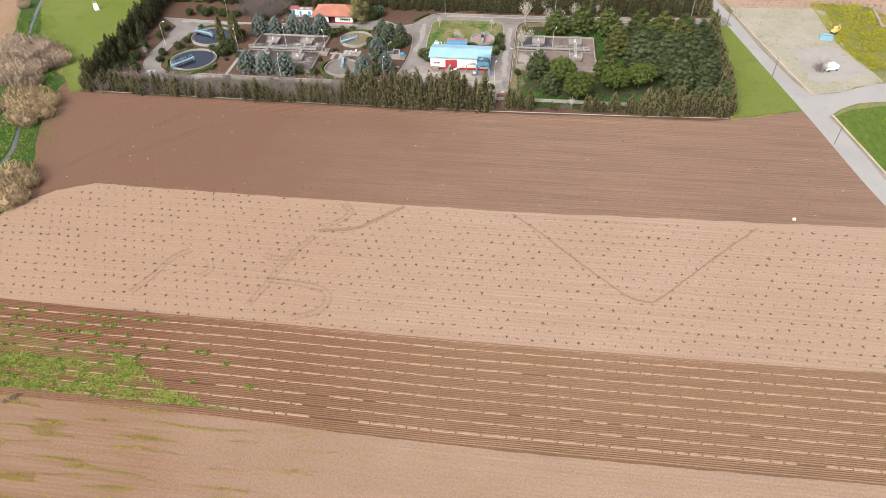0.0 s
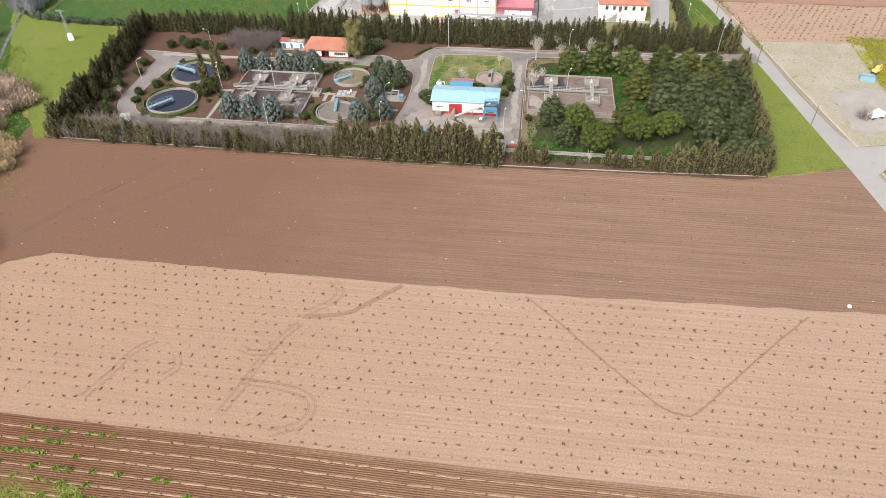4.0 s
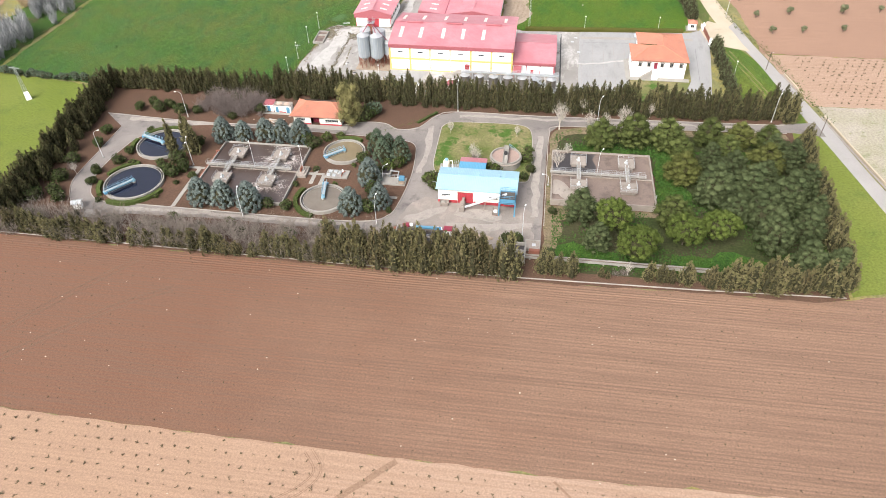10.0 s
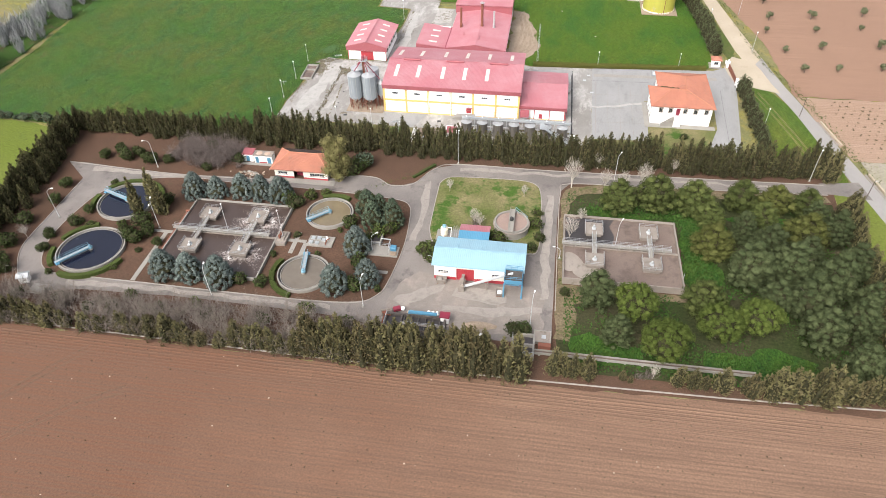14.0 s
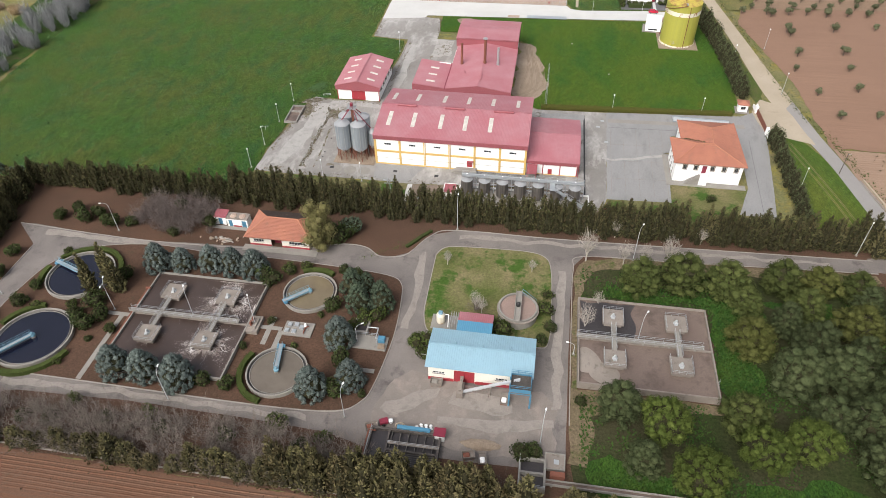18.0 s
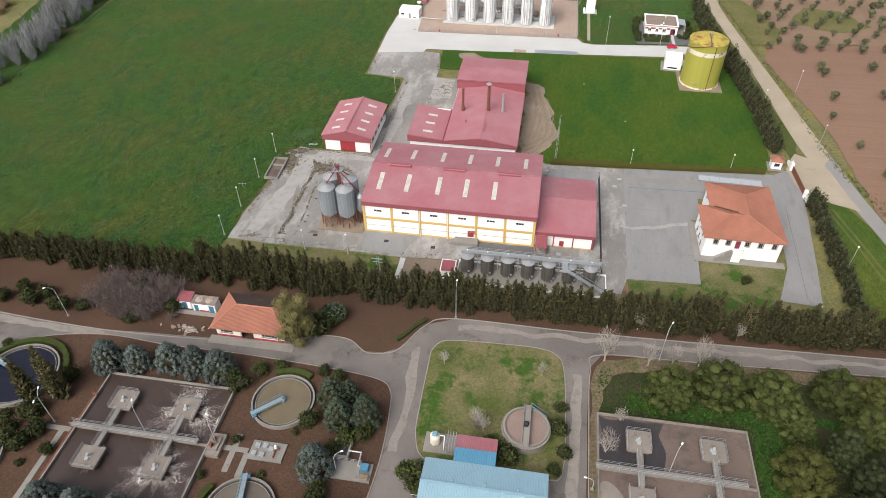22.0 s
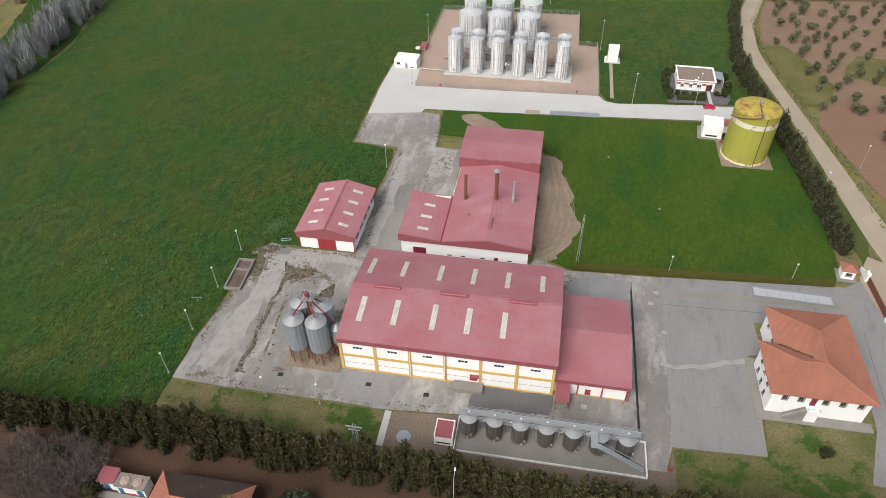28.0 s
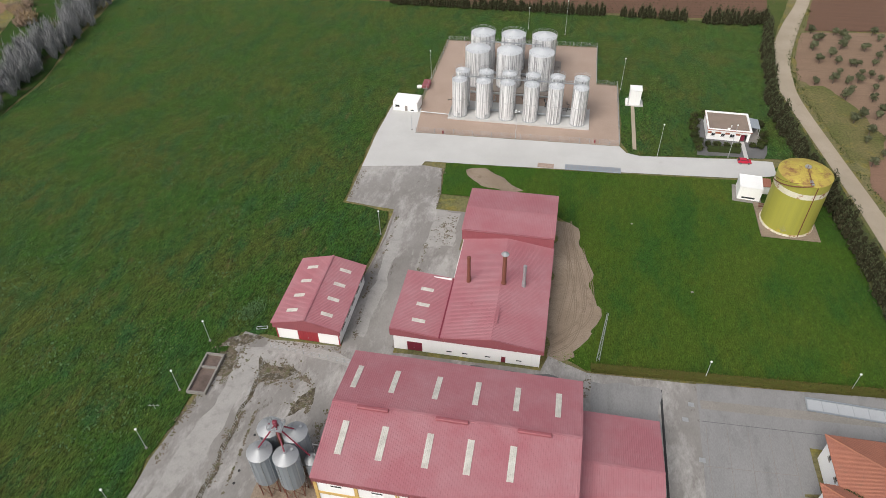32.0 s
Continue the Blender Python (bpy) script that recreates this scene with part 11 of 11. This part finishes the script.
def tufts(name, pts, size, leaf, label, category, lift=0.12, slim=0.5, upright=1.0, seed=1):
    pts = np.asarray(pts, float)
    g = np.random.default_rng(seed)
    c = np.column_stack([pts, np.full(len(pts), lift)])
    w = g.normal(size=c.shape) * 0.6 + (0, 0, upright)
    v, f = leaf_cloud(c, w, np.full(len(c), size), slim, seed)
    return tagged(part(name, (v.tolist(), [], f.tolist()), leaf), label, category, kind="stuff")


def vine_points(x0, x1, ys, gap, keep, wander, inside, seed):
    g = np.random.default_rng(seed)
    got = []
    for j, y in enumerate(ys):
        x = x0 + (gap / 2 if j % 2 else 0)
        while x < x1:
            if g.random() < keep:
                p = (x + g.normal() * wander, y + g.normal() * wander + 0.012 * x)
                if inside(*p):
                    got.append(p)
            x += gap
    return got


def vine_stumps(name, pts, size, label, seed, wood="vine"):
    """Low goblet vines: a short stump with a few spread shoots each."""
    g = np.random.default_rng(seed)
    c, w, s = [], [], []
    for x, y in pts:
        k = g.uniform(0.7, 1.35) * size
        for i in range(7):
            d = g.normal(size=3) * (0.7, 0.7, 0.35) + (0, 0, 0.35)
            c.append((x + d[0] * 0.3 * k, y + d[1] * 0.3 * k, 0.1 + abs(d[2]) * 0.35 * k))
            w.append(d)
            s.append(k)
    v, f = leaf_cloud(np.array(c), np.array(w), np.array(s) * 0.8, 0.42, seed)
    return tagged(part(name, (v.tolist(), [], f.tolist()), wood), label, "vines", kind="stuff")


vine_stumps("young_vines", vine_points(-146, 104, np.arange(100.2, 147.5, 2.75), 2.75, 0.9, 0.16, lambda x, y: 99.2 < y < 146.2 - (0 if x > -125 else (-125 - x) * 0.6), 5), 0.58, "rows of young dark vine plants in pale soil", 5)
vine_stumps("vine_stumps", vine_points(-156, 94, np.arange(149.5, 199.5, 2.75), 2.75, 0.65, 0.2, lambda x, y: x > -150 - (y - 150) * 0.25 and x < 104 - (y - 150) * 0.2, 6), 0.33, "rows of small vine stumps in brown soil", 6, "vine_dark")
vine_stumps("vine_stumps", vine_points(86, 170, np.arange(299, 334, 2.6), 2.6, 0.8, 0.15, lambda x, y: x > 84.5 + (334 - y) * 0.15, 7), 0.75, "rows of small vines in pale soil", 7)
vine_stumps("vine_stumps", vine_points(-180, 50, np.arange(552, 640, 3.0), 1.5, 0.9, 0.12, lambda x, y: True, 8), 0.7, "rows of bare vines in red-brown soil", 8)

vine_stumps("vine_stumps", [p for p in strip_vines if p[0] > -95], 0.4, "rows of small vine stumps between dark ridges", 15)
g = np.random.default_rng(9)
pts = []
while len(pts) < 19000:
    x, y = g.uniform(-150, -56), g.uniform(74.2, 93)
    n1 = noise.noise(Vector((x * 0.16, y * 0.3, 3)))
    top = np.interp(x, [-150, -112, -95, -86, -77, -63], [89, 84.5, 83.5, 86.0, 80.5, 75.2])
    edge = 1.2 * n1 + 0.45 + 0.25 * math.sin(y * 2.32) - max(0, y - top + 1) / 1.5
    if g.random() < edge:
        pts.append((x, y))
tufts("weeds", pts[:7500], 0.45, "weed", "bright green weeds spreading over dark ridges", "weeds", 0.2, 0.55, 0.3, 3)
tufts("weeds", pts[7500:], 0.45, "weed_pale", "yellowish grass among dark ridges", "weeds", 0.18, 0.55, 0.3, 4)
pts = []
for x, y in strip_vines:
    chance = 0.9 * float(np.interp(x, [-130, -100, -85, -70, -55], [1, 0.85, 0.6, 0.25, 0.0])) + 0.4 * noise.noise(Vector((x * 0.1, y * 0.3, 6)))
    if g.random() < chance and x < -52:
        k, s = int(g.integers(30, 60)), g.uniform(0.7, 1.2)
        pts += [(x + g.normal() * 0.5 * s, y + g.normal() * 0.3 * s) for _ in range(k)]
tufts("weed_clumps", pts, 0.5, "weed", "clumps of green leaves along the ridges", "weeds", 0.28, 0.55, 0.6, 14)
pts = []
while len(pts) < 8000:
    x, y = g.uniform(-125, 40), g.uniform(50, 73)
    n1 = noise.noise(Vector((x * 0.09, y * 0.8, 8)))
    if n1 > 0.12 and g.random() < (n1 - 0.1) * 2.2 * min(1, max(0.08, (-20 - x) / 60)):
        pts.append((x, y))
tufts("weeds", pts, 0.3, "rapelow", "streaks of low yellow weeds on fallow soil", "weeds", 0.1, 0.6, 0.4, 5)
pts = []
while len(pts) < 15000:
    x, y = g.uniform(120, 165), g.uniform(242, 304)
    if x > 120 + max(0, (262 - y)) * 0.25 and x < 144 + max(0, (302 - y)) * 0.4 and g.random() < 0.6 + noise.noise(Vector((x * 0.2, y * 0.2, 0))):
        pts.append((x, y))
pts += [(x, y) for x, y in zip(g.uniform(106, 170, 900), g.uniform(150, 210, 900)) if x > 128 - (y - 140) * 0.24]
tufts("rape_flowers", pts, 0.5, "rape", "dense yellow rape flowers", "flowers", 0.4, 0.7, 0.5, 6)
pts = []
while len(pts) < 15000:
    x, y = g.uniform(-3.5, 70), g.uniform(205, 272)
    lush = max(0, 1 - abs(x - 31) / 6) * (228 < y < 262) + max(0, 1 - abs(y - 262) / 5) * (2 < x < 40) + max(0, 1 - abs(y - 209) / 5) * (x > 0) * 0.8 + 0.12
    if not (-4.4 < x < 26.4 and 231 < y < 258) and g.random() < lush + 0.7 * noise.noise(Vector((x * 0.13, y * 0.13, 2))):
        pts.append((x, y))
tufts("undergrowth_plants", pts, 0.62, "undergreen", "lush green undergrowth below the pines", "undergrowth", 0.18, 0.6, 0.6, 7)
pts = [(-99.4 + g.normal() * 1.3 + 0.4 * q, 353.6 + g.normal() * 0.9 + q) for q in g.normal(size=700) * 1.5]
tufts("tall_grass", pts, 0.6, "clover", "clump of tall grey-green grass beside the garage", "grass", 0.3, 0.4, 1.0, 18)
pts = [(g.uniform(-228, -104), g.uniform(296, 545)) for _ in range(30000)]
clover = [p for p in pts if noise.noise(Vector((p[0] * 0.045, p[1] * 0.07, 11))) + 0.4 * noise.noise(Vector((p[0] * 0.3, p[1] * 0.3, 2))) > 0.12 and p[0] < -106]
pts = [p for p in pts if noise.noise(Vector((p[0] * 0.06, p[1] * 0.06, 5))) > 0.0 and p[0] < -106]
tufts("meadow_clover", clover, 0.6, "clover", "pale blue-green leafy clumps in the meadow", "plants", 0.14, 0.7, 0.5, 21)
tufts("meadow_tufts", pts, 0.45, "meadow_leaf", "coarse grass tufts across the meadow", "grass", 0.12, 0.5, 0.8, 8)
pts = []
for t in np.linspace(0, 1, 11000):
    yy = 95 + 170 * t
    xx = np.interp(yy, [95, 140, 160, 195, 225, 248, 275], [-164, -162, -164, -177, -194, -212, -224]) + g.normal() * 6
    if abs(xx - np.interp(yy, [95, 140, 160, 195, 225, 248, 275], [-164, -162, -164, -177, -194, -212, -224])) > 1.2:
        pts.append((xx, yy))
tufts("bank_plants", pts, 0.6, "weed", "rank green plants on the creek bank", "plants", 0.35, 0.5, 0.8, 9)
pts = [(-22 + g.normal() * 2.5, 352 + g.normal() * 1.2) for _ in range(120)] + [(x, 349.2 + 0.065 * (x + 18) + g.normal() * 0.2) for x in g.uniform(-20, 48, 300)]
tufts("edge_weeds", pts, 0.35, "weed", "weeds along the lawn edge", "weeds", 0.1, 0.5, 0.8, 10)
clipped("clipped_hedge", [(-49.6, 271.4), (-48, 273.4), (-46.2, 276.2), (-44, 278.7)], 0.9, 0.7, "shrub", "low dark clipped hedge along the road bend", 12)
pts = [(x, 266 + g.normal() * 0.7 + max(0, (x + 60)) * 0.6) for x in g.uniform(-62, -46, 120)]
tufts("edge_weeds", pts, 0.4, "box", "green weeds along the plant road", "weeds", 0.15, 0.5, 0.8, 11)
pts = [(w2[i][0] + (6.5 if w2[i][1] < 356 else 6.2) + abs(g.normal()) * 1.4, w2[i][1] + g.normal() * 2) for i in range(20, len(w2) - 12) for _ in range(28)]
tufts("edge_weeds", [(x, y) for x, y in pts if y > 285], 0.6, "box", "rough weeds along the road edge", "weeds", 0.15, 0.5, 0.8, 12)

# loose stones on the fields
bm = bmesh.new()
rs = random.Random(4)
for _ in range(110):
    x, y, s = rs.uniform(-145, 95), rs.uniform(100, 199), rs.uniform(0.06, 0.15)
    v = box(bm, x - s, x + s, y - s * 0.8, y + s * 0.8, -0.02, s * 1.1)
    for q in v:
        q.co += Vector((rs.uniform(-1, 1), rs.uniform(-1, 1), rs.uniform(-0.5, 0.3))) * s * 0.35
tagged(part("field_stones", bm, "dirtroad"), "scattered pale stones on the fields", "stones", kind="stuff")
bl = thing("stump_pile", "pile of dead grey brushwood at a field corner", "brushwood", (-105.5, 71.5, 0))
part("brushwood", bare_bm(3.2, 901, 0.9, 4, 0.1, 3, 0.8, 0.2), "twig", bl)
for k in range(3):
    o = again(bl.children[0], bl, pose(0.9 * k - 1.0, 0.5 * k - 0.6, 0, 25, 0, 110 * k))
bx = thing("well_box", "small pale concrete well box with green weeds", "well", (75.8, 151.0, 0))
part("box", rounded((-0.4, 0.4, -0.4, 0.4, 0, 0.6), r=0.06), "newconc", bx)
